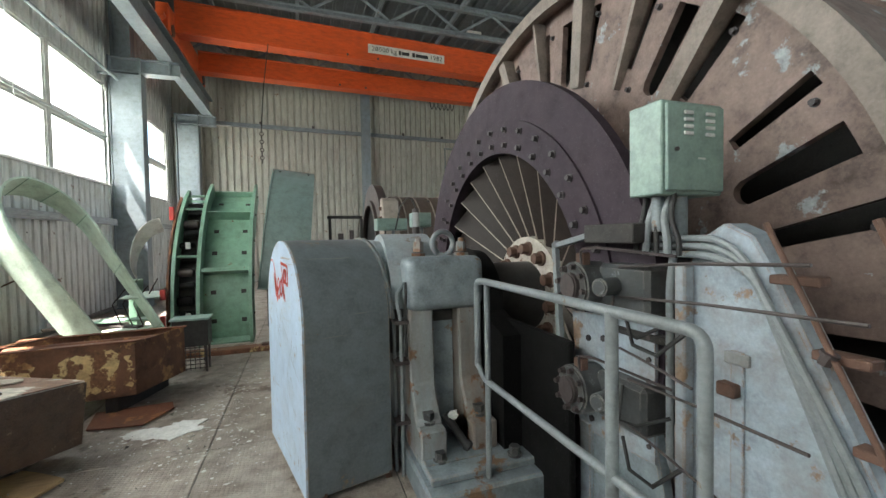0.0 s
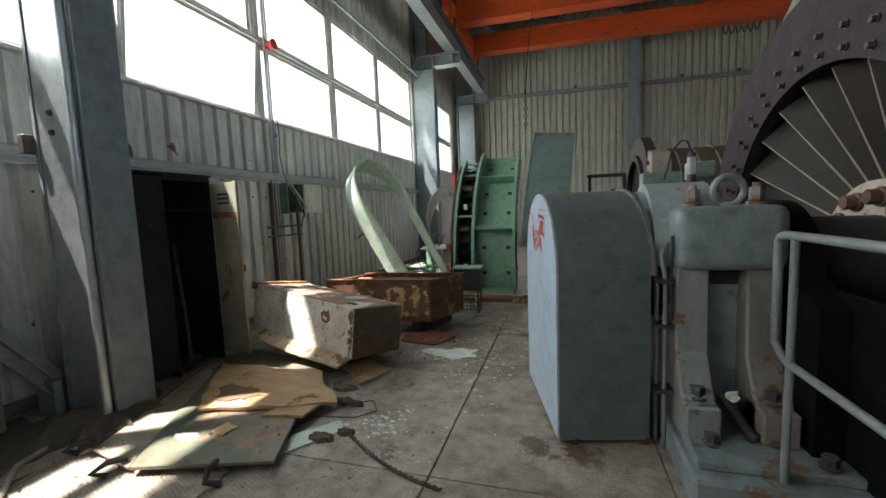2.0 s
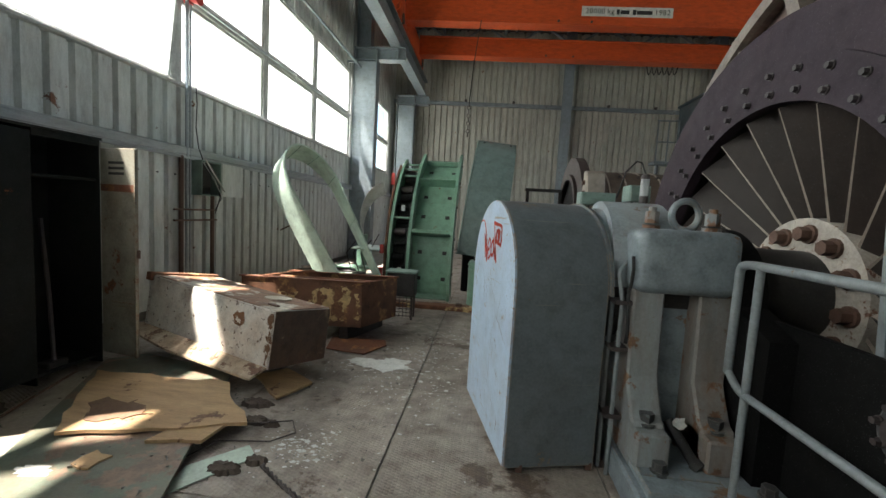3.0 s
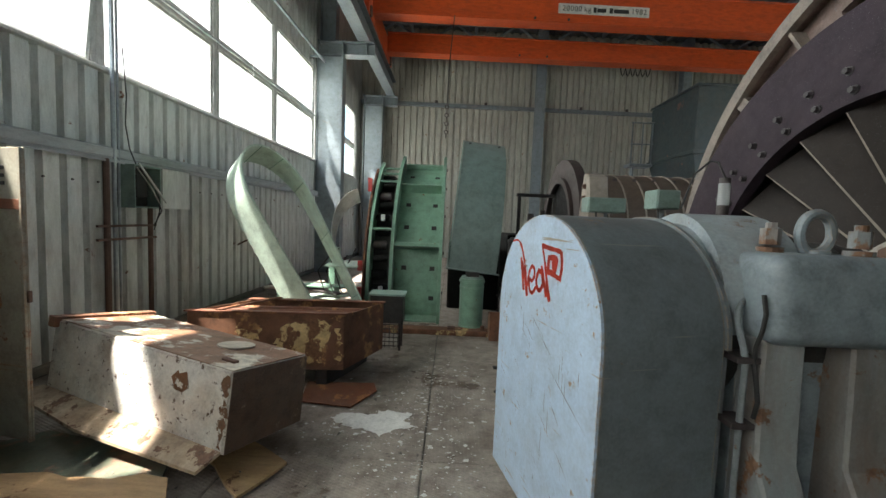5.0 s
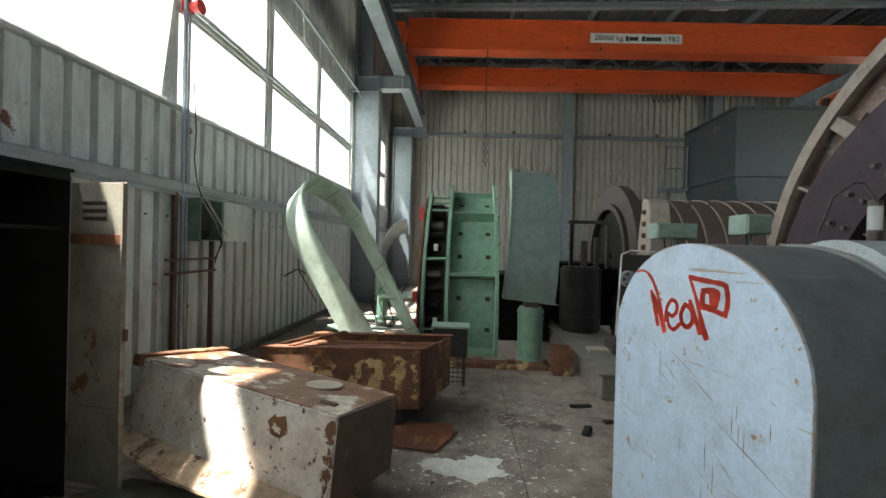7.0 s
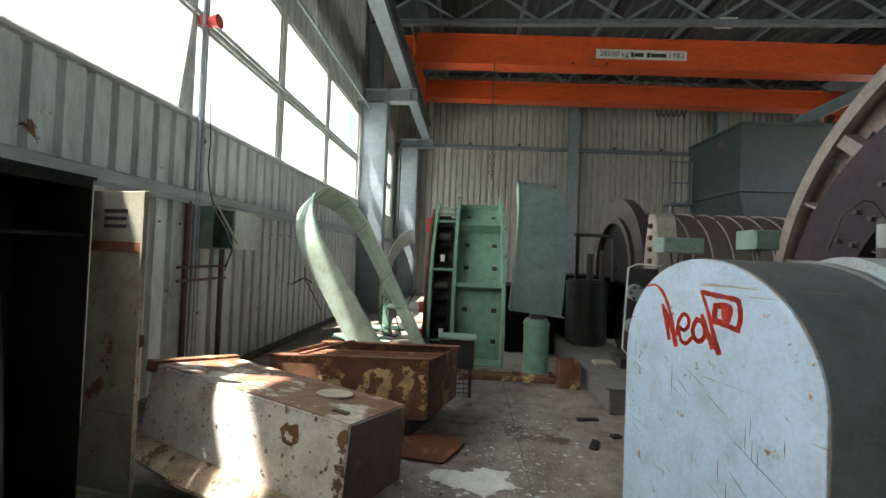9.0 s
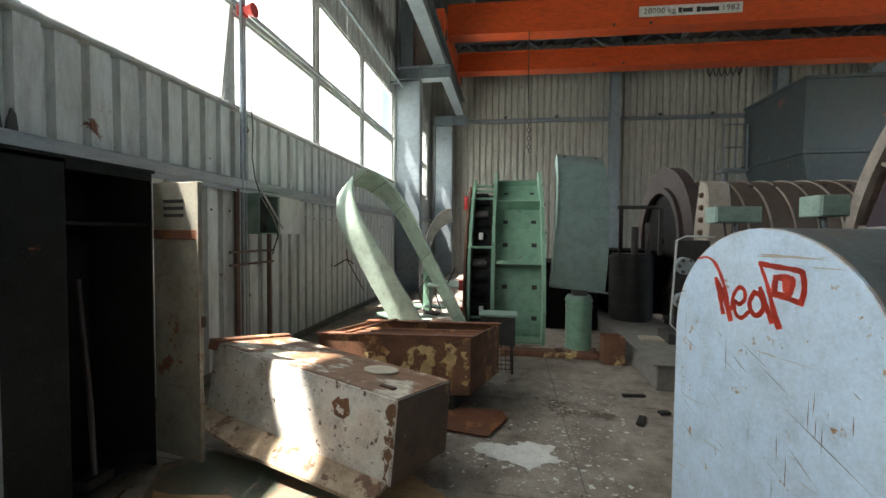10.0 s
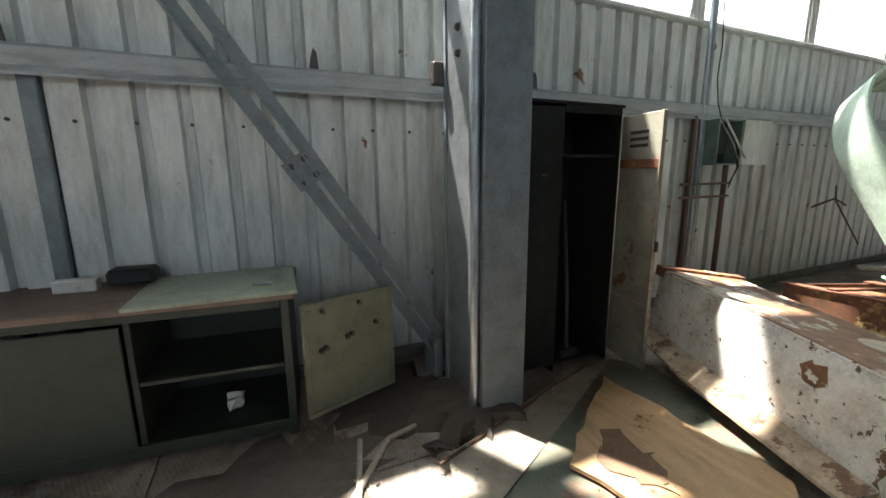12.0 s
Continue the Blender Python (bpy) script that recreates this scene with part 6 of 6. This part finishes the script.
part("head", box((-2.26, 3.34, 0.085), (-2.16, 3.5, 0.14), 0.01), DARKMETAL, broom)

# workbench cabinet
cabm = axes((-2.19, 1.45, 0), (-0.1, -0.995, 0), (0.995, -0.1, 0), (0, 0, 1))
bench = thing("workbench_cabinet", (-2.5, 0.5, 0), "olive-green steel workbench cabinet with an open door", "cabinet")
LW, DP, HB = 2.3, 0.6, 0.82
for name, lo, hi in (("side", (0, -DP, 0.0), (0.045, 0, HB)), ("side", (LW - 0.03, -DP, 0.0), (LW, 0, HB)), ("back", (0.045, -DP, 0.08), (LW - 0.03, -DP + 0.015, HB)), ("bottom", (0.045, -DP + 0.015, 0.08), (LW - 0.03, -0.01, 0.105)), ("divider", (0.74, -DP + 0.015, 0.105), (0.77, -0.012, HB - 0.05)), ("shelf", (0.045, -DP + 0.015, 0.42), (0.74, -0.02, 0.445)), ("top_rail", (0.045, -0.04, HB - 0.05), (LW - 0.03, 0, HB)), ("kick_rail", (0.045, -0.035, 0.03), (LW - 0.03, 0, 0.105))):
    part(name, box(lo, hi, 0.004, cabm), CABGREEN, bench)
for x0 in (0.775, 1.53):
    part("shut_door", box((x0, 0.0, 0.11), (x0 + 0.74, 0.018, HB - 0.06), 0.004, cabm), CABGREEN, bench)
part("worktop", box((-0.03, -DP - 0.02, HB), (LW + 0.02, 0.03, HB + 0.035), 0.005, cabm), CABTOP, bench, "worn reddish worktop")
a, b = Vector((-2.16, 1.5, 0)), Vector((-2.36, 2.07, 0))
d = (b - a).normalized()
Dm = axes(a, d, (0, 0, 1), (d.y, -d.x, 0))
dw = (b - a).length
od = part("open_door", box((0, 0.1, 0), (dw, 0.78, 0.018), 0.004, Dm), CABDOOR, bench, "open cream-green door seen from inside")
for lo, hi in (((0, 0.1, 0.018), (dw, 0.13, 0.03)), ((0, 0.75, 0.018), (dw, 0.78, 0.03)), ((0, 0.13, 0.018), (0.03, 0.75, 0.03)), ((dw - 0.03, 0.13, 0.018), (dw, 0.75, 0.03))):
    part("fold", box(lo, hi, 0.003, Dm), CABDOOR, od)
for x, y in ((0.1, 0.49), (0.13, 0.5), (0.27, 0.53), (0.3, 0.54), (0.47, 0.57), (0.12, 0.72), (0.36, 0.72)):
    part("hook", rod(Dm @ Vector((x, y, 0.018)), Dm @ Vector((x, y, 0.045)), 0.014, 8), BOLT, od, "small rusty hook")
solo("loose_top_sheet", box((0.0, -0.58, 0.0), (0.78, 0.05, 0.02), 0.003, cabm @ Matrix.Translation((-0.05, 0, HB + 0.036)) @ Matrix.Rotation(radians(4), 4, "Z")), surface("pale_green_sheet", (0.40, 0.45, 0.36), (0.33, 0.37, 0.29), 0.5, dirt=0.3, bump=0.08), "pale green loose sheet lying on the workbench", "sheet")
solo("white_folder", box((1.0, -0.45, 0), (1.2, -0.38, 0.07), 0.006, cabm @ Matrix.Translation((0, 0, HB + 0.036))), PAPER, "white paper bundle on the workbench", "paper")
solo("dark_rag", box((0.72, -0.5, 0), (0.95, -0.36, 0.09), 0.02, cabm @ Matrix.Translation((0, 0, HB + 0.058))), BLACK, "dark rag bundle on the workbench", "rag")
solo("small_bolt_rod", rod(cabm @ Vector((0.08, -0.1, HB + 0.068)), cabm @ Vector((0.18, -0.12, HB + 0.068)), 0.01, 8), GALV, "shiny small rod on the loose sheet", "rod")
wad = bmesh.new()
bmesh.ops.create_icosphere(wad, subdivisions=2, radius=0.07)
for v in wad.verts:
    v.co *= 0.75 + 0.5 * noise.noise(v.co * 22)
wad.transform(cabm @ Matrix.Translation((0.36, -0.22, 0.155)))
solo("crumpled_rag", wad, PAPER, "crumpled pale rag inside the cabinet", "rag")

# wall furniture
brace = thing("wall_brace", (-2.65, 1.8, 0), "pair of galvanised diagonal bracing angles", "brace")
for off in (0.0, 0.17):
    a, b = Vector((-2.78, 0.55 + off, 3.0)), Vector((-2.5, 2.52 + off * 0.6, 0.03))
    part("angle", prism([(0, 0), (0.08, 0), (0.08, 0.012), (0.012, 0.012), (0.012, 0.07), (0, 0.07)], Matrix.Translation(a) @ (b - a).to_track_quat("Z", "X").to_matrix().to_4x4(), (b - a).length), BRACEGREY, brace)
m = Matrix.Translation((-2.635, 1.62, 1.5)) @ Matrix.Rotation(radians(-56), 4, "X")
gus = part("gusset", box((-0.01, -0.1, -0.09), (0.01, 0.1, 0.09), 0.004, m), BRACEGREY, brace)
for y, z in ((-0.06, 0.05), (0.06, 0.05), (-0.06, -0.05), (0.06, -0.05)):
    p = m @ Vector((0.01, y, z))
    part("bolt", hexbolt(p, (1, 0, 0), 0.016, 0.018), BOLT, gus)
part("foot_plate", box((-2.6, 2.4, 0.0), (-2.4, 2.46, 0.3), 0.004), STEEL, brace)
tagged(part("wall_post", box((XW + 0.05, 0.26, 0), (XW + 0.11, 0.34, 2.02), 0.006), STEEL), "thin grey post on the cladding", "post", kind="structure")
for y in (0.2, 1.72, 3.38, 3.46):
    solo("girt_lug", prism([(0, 0), (0.06, 0), (0.05, 0.1), (0.03, 0.13), (0.01, 0.06)], axes((XW + 0.12, y, 2.15), (0, 1, 0), (0, 0, 1), (1, 0, 0)), 0.02), BOLT, "dark bent lug on the girt", "lug", "girt lugs")
elb = thing("electrical_box", (-2.72, 6.3, 1.5), "open grey electrical box with hanging wires", "electrical box")
part("box_back", box((-2.88, 5.72, 1.53), (-2.84, 6.12, 2.0), 0.004), DARKMETAL, elb)
for lo, hi in (((-2.84, 5.72, 1.53), (-2.68, 5.735, 2.0)), ((-2.84, 6.105, 1.53), (-2.68, 6.12, 2.0)), ((-2.84, 5.735, 1.53), (-2.68, 6.105, 1.545)), ((-2.84, 5.735, 1.985), (-2.68, 6.105, 2.0))):
    part("box_side", box(lo, hi, 0.002), BOXGREEN, elb)
part("box_door", box((-2.69, 6.13, 1.53), (-2.67, 6.62, 2.0), 0.003), CLAD, elb, "pale open box door")
part("fuse_block", box((-2.83, 5.85, 1.65), (-2.76, 6.02, 1.9), 0.006), BLACK, elb)
for k in range(3):
    part("wire", tube([(-2.72, 5.8 + 0.06 * k, 1.98), (-2.66, 5.95 + 0.05 * k, 1.75), (-2.68, 6.15 - 0.03 * k, 1.5), (-2.72, 6.05, 1.38 - 0.05 * k)], 0.006, 6), BLACK if k else FRAME, elb)
part("strut", rod((-2.68, 5.78, 2.02), (-2.62, 6.12, 1.6), 0.012, 8), FRAME, elb)
risers = thing("conduit_riser", (-2.78, 5.6, 0), "vertical rusty conduits with cross brackets", "pipe")
for y, r, z1 in ((5.5, 0.03, 2.02), (5.6, 0.022, 5.0), (6.1, 0.028, 1.55), (5.66, 0.014, 5.2)):
    part("pipe", rod((-2.8, y, 0.0), (-2.8, y, z1), r, 10), BOLTRUST if r > 0.025 else GALV, risers, smooth=True)
for z in (1.32, 1.18):
    part("cross_bracket", box((-2.79, 5.35, z), (-2.76, 6.15, z + 0.025), 0.003), BOLTRUST, risers)
part("hanging_cable", tube([(-2.74, 5.66, 3.2), (-2.72, 5.68, 2.7), (-2.72, 5.66, 2.4), (-2.71, 5.7, 2.15), (-2.7, 5.78, 1.98)], 0.006, 6), BLACK, risers)
horn = thing("red_horn", (-2.75, 5.64, 3.9), "small red signal horn on the window post", "horn")
part("bell", rod((-2.78, 5.64, 4.0), (-2.66, 5.64, 4.0), 0.04, 16, r2=0.075), REDCLOTH, horn, smooth=True)
part("base", box((-2.86, 5.6, 3.94), (-2.77, 5.69, 4.06), 0.008), REDCLOTH, horn)
tagged(solo("hanging_wire", rod((-2.45, 8.0, 2.4), (-2.4, 7.32, 7.84), 0.006, 6), FRAME, "thin pale wire hanging from the roof", "wire"))
rag = thing("wall_branch", (-2.8, 8.5, 0.9), "dark bent bracket arms on the cladding", "bracket")
part("arm", tube([(-2.91, 8.2, 0.95), (-2.75, 8.45, 1.08), (-2.72, 8.7, 0.98)], 0.014, 6), BOLTRUST, rag)
part("arm", tube([(-2.74, 8.45, 1.08), (-2.78, 8.5, 1.25)], 0.012, 6), BOLTRUST, rag)
part("stay", rod((-2.74, 8.45, 1.06), (-2.7, 9.2, 0.4), 0.01, 6), BOLTRUST, rag)

# ---- floor litter ----
def flat(name, poly, z, t, mat, label, cat, m=None, group=""):
    return solo(name, prism(poly, Matrix.Translation((0, 0, z)) @ (m or Matrix.Identity(4)), t), mat, label, cat, group)


SHIFT = Matrix.Translation((0.025, -0.055, 0))
flat("green_floor_plate", [(-1.12, 2.06), (-0.31, 2.31), (-0.9, 3.75), (-1.85, 3.95), (-2.05, 3.75)], 0.045, 0.02, GREENPLATE, "worn brown-green steel plate propped on the floor", "steel plate", SHIFT)
flat("pale_floor_plate", [(-1.62, 2.18), (-1.16, 2.08), (-1.98, 3.62), (-2.1, 3.45)], 0.03, 0.015, PALEPLATE, "pale dusty steel panel beside the green plate", "steel plate", SHIFT)
for x0, y0, x1, y1 in ((-1.02, 2.14, -0.42, 2.33), (-1.6, 3.4, -0.95, 3.5), (-1.3, 2.7, -0.6, 2.78)):
    solo("timber_bearer", box((-0.03, -0.035, 0), (math.hypot(x1 - x0, y1 - y0), 0.035, 0.045), 0.005, Matrix.Translation((x0, y0, 0)) @ Matrix.Rotation(math.atan2(y1 - y0, x1 - x0), 4, "Z")), DARKMETAL, "dark timber bearer under the steel plate", "timber", "plate bearers")
tagged(solo("plate_edging", tube([(-1.555, 2.065, 0.052), (-2.035, 3.445, 0.052)], 0.01, 6), BOLTRUST, "rusty edging bar of the floor plate", "bar"))
for p, q in (((-1.2, 2.1), (-1.28, 1.95)), ((-0.62, 2.2), (-0.55, 2.05)), ((-1.62, 2.2), (-1.72, 2.08))):
    b = tube([(p[0], p[1] - 0.03, 0.07), ((p[0] + q[0]) / 2, (p[1] + q[1]) / 2 - 0.04, 0.085), (q[0], q[1] - 0.03, 0.05), (q[0] + 0.05, q[1] + 0.02, 0.012)], 0.019, 8)
    solo("steel_hook", b, DARKMETAL, "dark bent lifting hook of the floor plate", "hook", "plate hooks")
flat("plywood_board", ragged([(-1.82, 3.45), (-0.75, 3.5), (-0.62, 3.3), (-0.3, 3.0), (-0.8, 2.82), (-1.26, 2.66)], 0.03, 4), 0.07, 0.022, PLY, "delaminated pale plywood board lying on the floor plate", "board", SHIFT @ Matrix.Rotation(radians(0.6), 4, "Y"))
flat("plywood_layer", ragged([(-1.35, 2.98), (-1.12, 3.04), (-0.88, 2.9), (-1.0, 2.8), (-1.22, 2.76)], 0.05, 9, 0.05), 0.106, 0.004, surface("dark_stained_ply", (0.2, 0.115, 0.065), (0.13, 0.075, 0.045), 0.8, dirt=0.4, bump=0.2), "peeling darker veneer on the plywood board", "veneer")
flat("wood_scrap", ragged([(-0.72, 2.66), (-0.42, 2.72), (-0.4, 2.92), (-0.66, 2.9)], 0.02, 5), 0.066, 0.02, PLY, "small pale plywood offcut", "board")
flat("wood_scrap", ragged([(-0.72, 3.76), (-0.53, 3.96), (-0.2, 3.74), (-0.34, 3.42)], 0.02, 6), 0.012, 0.018, PLY, "square pale board offcut beside the cabinet", "board")
flat("wood_scrap", ragged([(-0.92, 2.42), (-0.8, 2.4), (-0.78, 2.52), (-0.9, 2.55)], 0.015, 7, 0.06), 0.066, 0.01, PLY, "small pale wood chip", "board")
flat("glass_shard", [(-0.38, 2.35), (-0.1, 2.75), (-0.2, 2.85), (-0.42, 2.6)], 0.005, 0.006, MINT, "greenish broken pane on the floor", "glass")
solo("paper_scrap", blob(((-1.05, 2.35), (0.09, 0.04)), 0.006, 0.066, 0.35, 3), PAPER, "white paper scrap on the green plate", "paper")
for i, (x, y, s) in enumerate(((-0.22, 2.62, 0.1), (-0.08, 2.72, 0.07), (-0.32, 3.12, 0.09), (-0.45, 3.35, 0.12), (-0.2, 3.1, 0.06))):
    solo("dirt_clod", blob(((x, y), (s, s * 0.6)), 0.03, 0.0, 0.16, 20 + i), surface("dark_dirt", (0.12, 0.09, 0.07), (0.07, 0.055, 0.045), 0.9, dirt=0.3, bump=0.5), "dark clump of dirt and rags", "dirt", "dirt clumps")
rope = bmesh.new()
for off in (0, math.pi):
    pts = []
    for k in range(60):
        f = k / 59
        c = Vector((-0.02 + 0.74 * f, 2.68 - 0.36 * f - 0.06 * math.sin(f * 3), 0.014))
        a = f * 60 + off
        pts.append(c + Vector((0.004 * math.cos(a), 0.006 * math.cos(a), 0.007 * math.sin(a))))
    tube(pts, 0.008, 6, rope)
solo("rope_end", rope, BOLT, "piece of twisted steel rope on the floor", "rope", smooth=True)
wire = tube([(-0.35, 3.05, 0.02), (-0.05, 3.1, 0.05), (0.02, 3.0, 0.03), (-0.1, 2.9, 0.015), (-0.4, 2.85, 0.015), (-0.5, 2.6, 0.015)], 0.005, 6)
solo("wire_loop", wire, BOLT, "bent thin wire loop on the floor", "wire")
solo("paint_spill", prism(ragged([(-0.12, 4.36), (0.0, 4.44), (0.16, 4.42), (0.3, 4.52), (0.5, 4.47), (0.44, 4.36), (0.56, 4.27), (0.38, 4.22), (0.3, 4.12), (0.18, 4.2), (0.05, 4.24), (-0.05, 4.28)], 0.022, 12, 0.03), Matrix.Translation((0, 0, 0.001)), 0.004), FLAKE, "white spilled paint powder on the floor", "spill", kind="stuff")
flakes = bmesh.new()
rnd = random.Random(15)
for k in range(1100):
    if k < 950:
        c = ((0.3, 4.3, 0.3, 0.25), (0.62, 4.7, 0.16, 0.5), (0.95, 5.0, 0.2, 0.45), (0.55, 3.9, 0.3, 0.3), (0.1, 2.9, 0.12, 0.1))[k % 5]
        x, y = rnd.gauss(c[0], c[2]), rnd.gauss(c[1], c[3])
    else:
        x, y = rnd.uniform(-0.3, 1.5), rnd.uniform(2.2, 6.5)
    if 1.05 < x < 1.95 and 2.8 < y < 4.1:
        continue
    s = rnd.uniform(0.003, 0.013) * (2.4 if rnd.random() < 0.12 else 1)
    a = rnd.uniform(0, 6.28)
    vs = [flakes.verts.new((x + s * f * math.cos(a + t), y + s * f * 0.7 * math.sin(a + t), 0.003 + 0.003 * rnd.random())) for t, f in ((0, 1), (1.5, rnd.uniform(0.5, 1)), (3.0, 1), (4.4, rnd.uniform(0.5, 1)))]
    flakes.faces.new(vs)
solo("paint_flakes", flakes, FLAKE, "white paint flakes scattered over the plates", "flakes", kind="stuff")
grit = bmesh.new()
for k in range(700):
    x, y = rnd.uniform(-2.6, 0.6), rnd.gauss(2.2, 1.3)
    if not YF < y < 9:
        continue
    s = rnd.uniform(0.006, 0.02)
    c = Vector((x, y, s * 0.4 + (0.066 if -1.9 < x < -0.4 and 2.1 < y < 3.6 else 0)))
    vs = [grit.verts.new(c + Vector((rnd.uniform(-s, s), rnd.uniform(-s, s), rnd.uniform(-s, s) * 0.6))) for _ in range(4)]
    for f in ((0, 1, 2), (0, 2, 3), (0, 3, 1), (1, 3, 2)):
        grit.faces.new([vs[i] for i in f])
solo("floor_grit", grit, CONCRETE, "grit and crumbs scattered by the wall", "grit", kind="stuff")
for i, (x, y, w, l, rz) in enumerate(((1.35, 5.55, 0.22, 0.05, 8), (1.25, 5.0, 0.06, 0.18, -25), (1.5, 5.2, 0.1, 0.06, 15))):
    solo("rubber_scrap", box((-w / 2, -l / 2, 0.0), (w / 2, l / 2, 0.025), 0.008, pose(x, y, 0, 0, 0, rz)), BLACK, "black rubber scrap on the floor plates", "rubber", "rubber scraps")
for a, b in (((-1.9, 1.9), (-1.45, 1.55)), ((-1.95, 1.75), (-1.4, 1.62)), ((-2.0, 2.3), (-1.9, 1.9))):
    solo("loose_pipe", rod((*a, 0.02), (*b, 0.02), 0.016, 10), PALEPLATE, "short dusty pipe lying by the column", "pipe", "loose pipes")

solo("dirt_drift", blob(((-2.3, 2.1), (0.42, 0.5)), 0.035, 0.0, 0.35, 41), surface("brown_dirt", (0.085, 0.068, 0.052), (0.06, 0.05, 0.04), 0.95, dirt=0.3, bump=0.6), "brown dirt drift along the wall foot", "dirt", kind="stuff")
solo("dirt_drift", blob(((-1.98, 2.5), (0.36, 0.42)), 0.1, 0.0, 0.3, 43), surface("dusty_dirt", (0.11, 0.09, 0.07), (0.075, 0.06, 0.05), 0.95, dirt=0.3, bump=0.6), "dirt heaped round the column foot", "dirt", kind="stuff")
solo("dirt_drift", blob(((-1.75, 1.35), (0.38, 0.5)), 0.02, 0.0, 0.4, 42), surface("grey_dirt", (0.14, 0.12, 0.1), (0.09, 0.075, 0.06), 0.95, dirt=0.3, bump=0.6), "grey rubble drift before the cabinet", "dirt", kind="stuff")

# floor plates
xs = (-2.85, -1.7, -0.55, 0.62, 1.9, 2.41)
ys = (YF + 0.02, -2.6, -0.9, 0.75, 2.42, 3.86, 5.3, 6.62, 8.4, 10.2, 12.0, 13.8, 15.6, 17.2)
for x0, x1 in zip(xs, xs[1:]):
    for y0, y1 in zip(ys, ys[1:]):
        part("floor_plate", box((x0 + 0.006, y0 + 0.005, -0.012), (x1 - 0.006, y1 - 0.005, 0.0), 0.0015), CHECKER, floor)
for x0, x1 in zip((2.41, 5.0, 7.6, 10.4), (5.0, 7.6, 10.4, 13.4)):
    for y0, y1 in zip(ys[7:], ys[8:]):
        part("floor_plate", box((x0 + 0.006, y0 + 0.005, -0.012), (x1 - 0.006, y1 - 0.005, 0.0), 0.0015), CHECKER, floor)
    for y0, y1 in ((YF + 0.02, -2), (-2, 0.34)):
        part("floor_plate", box((x0 + 0.006, y0 + 0.005, -0.012), (x1 - 0.006, y1 - 0.005, 0.0), 0.0015), CHECKER, floor)
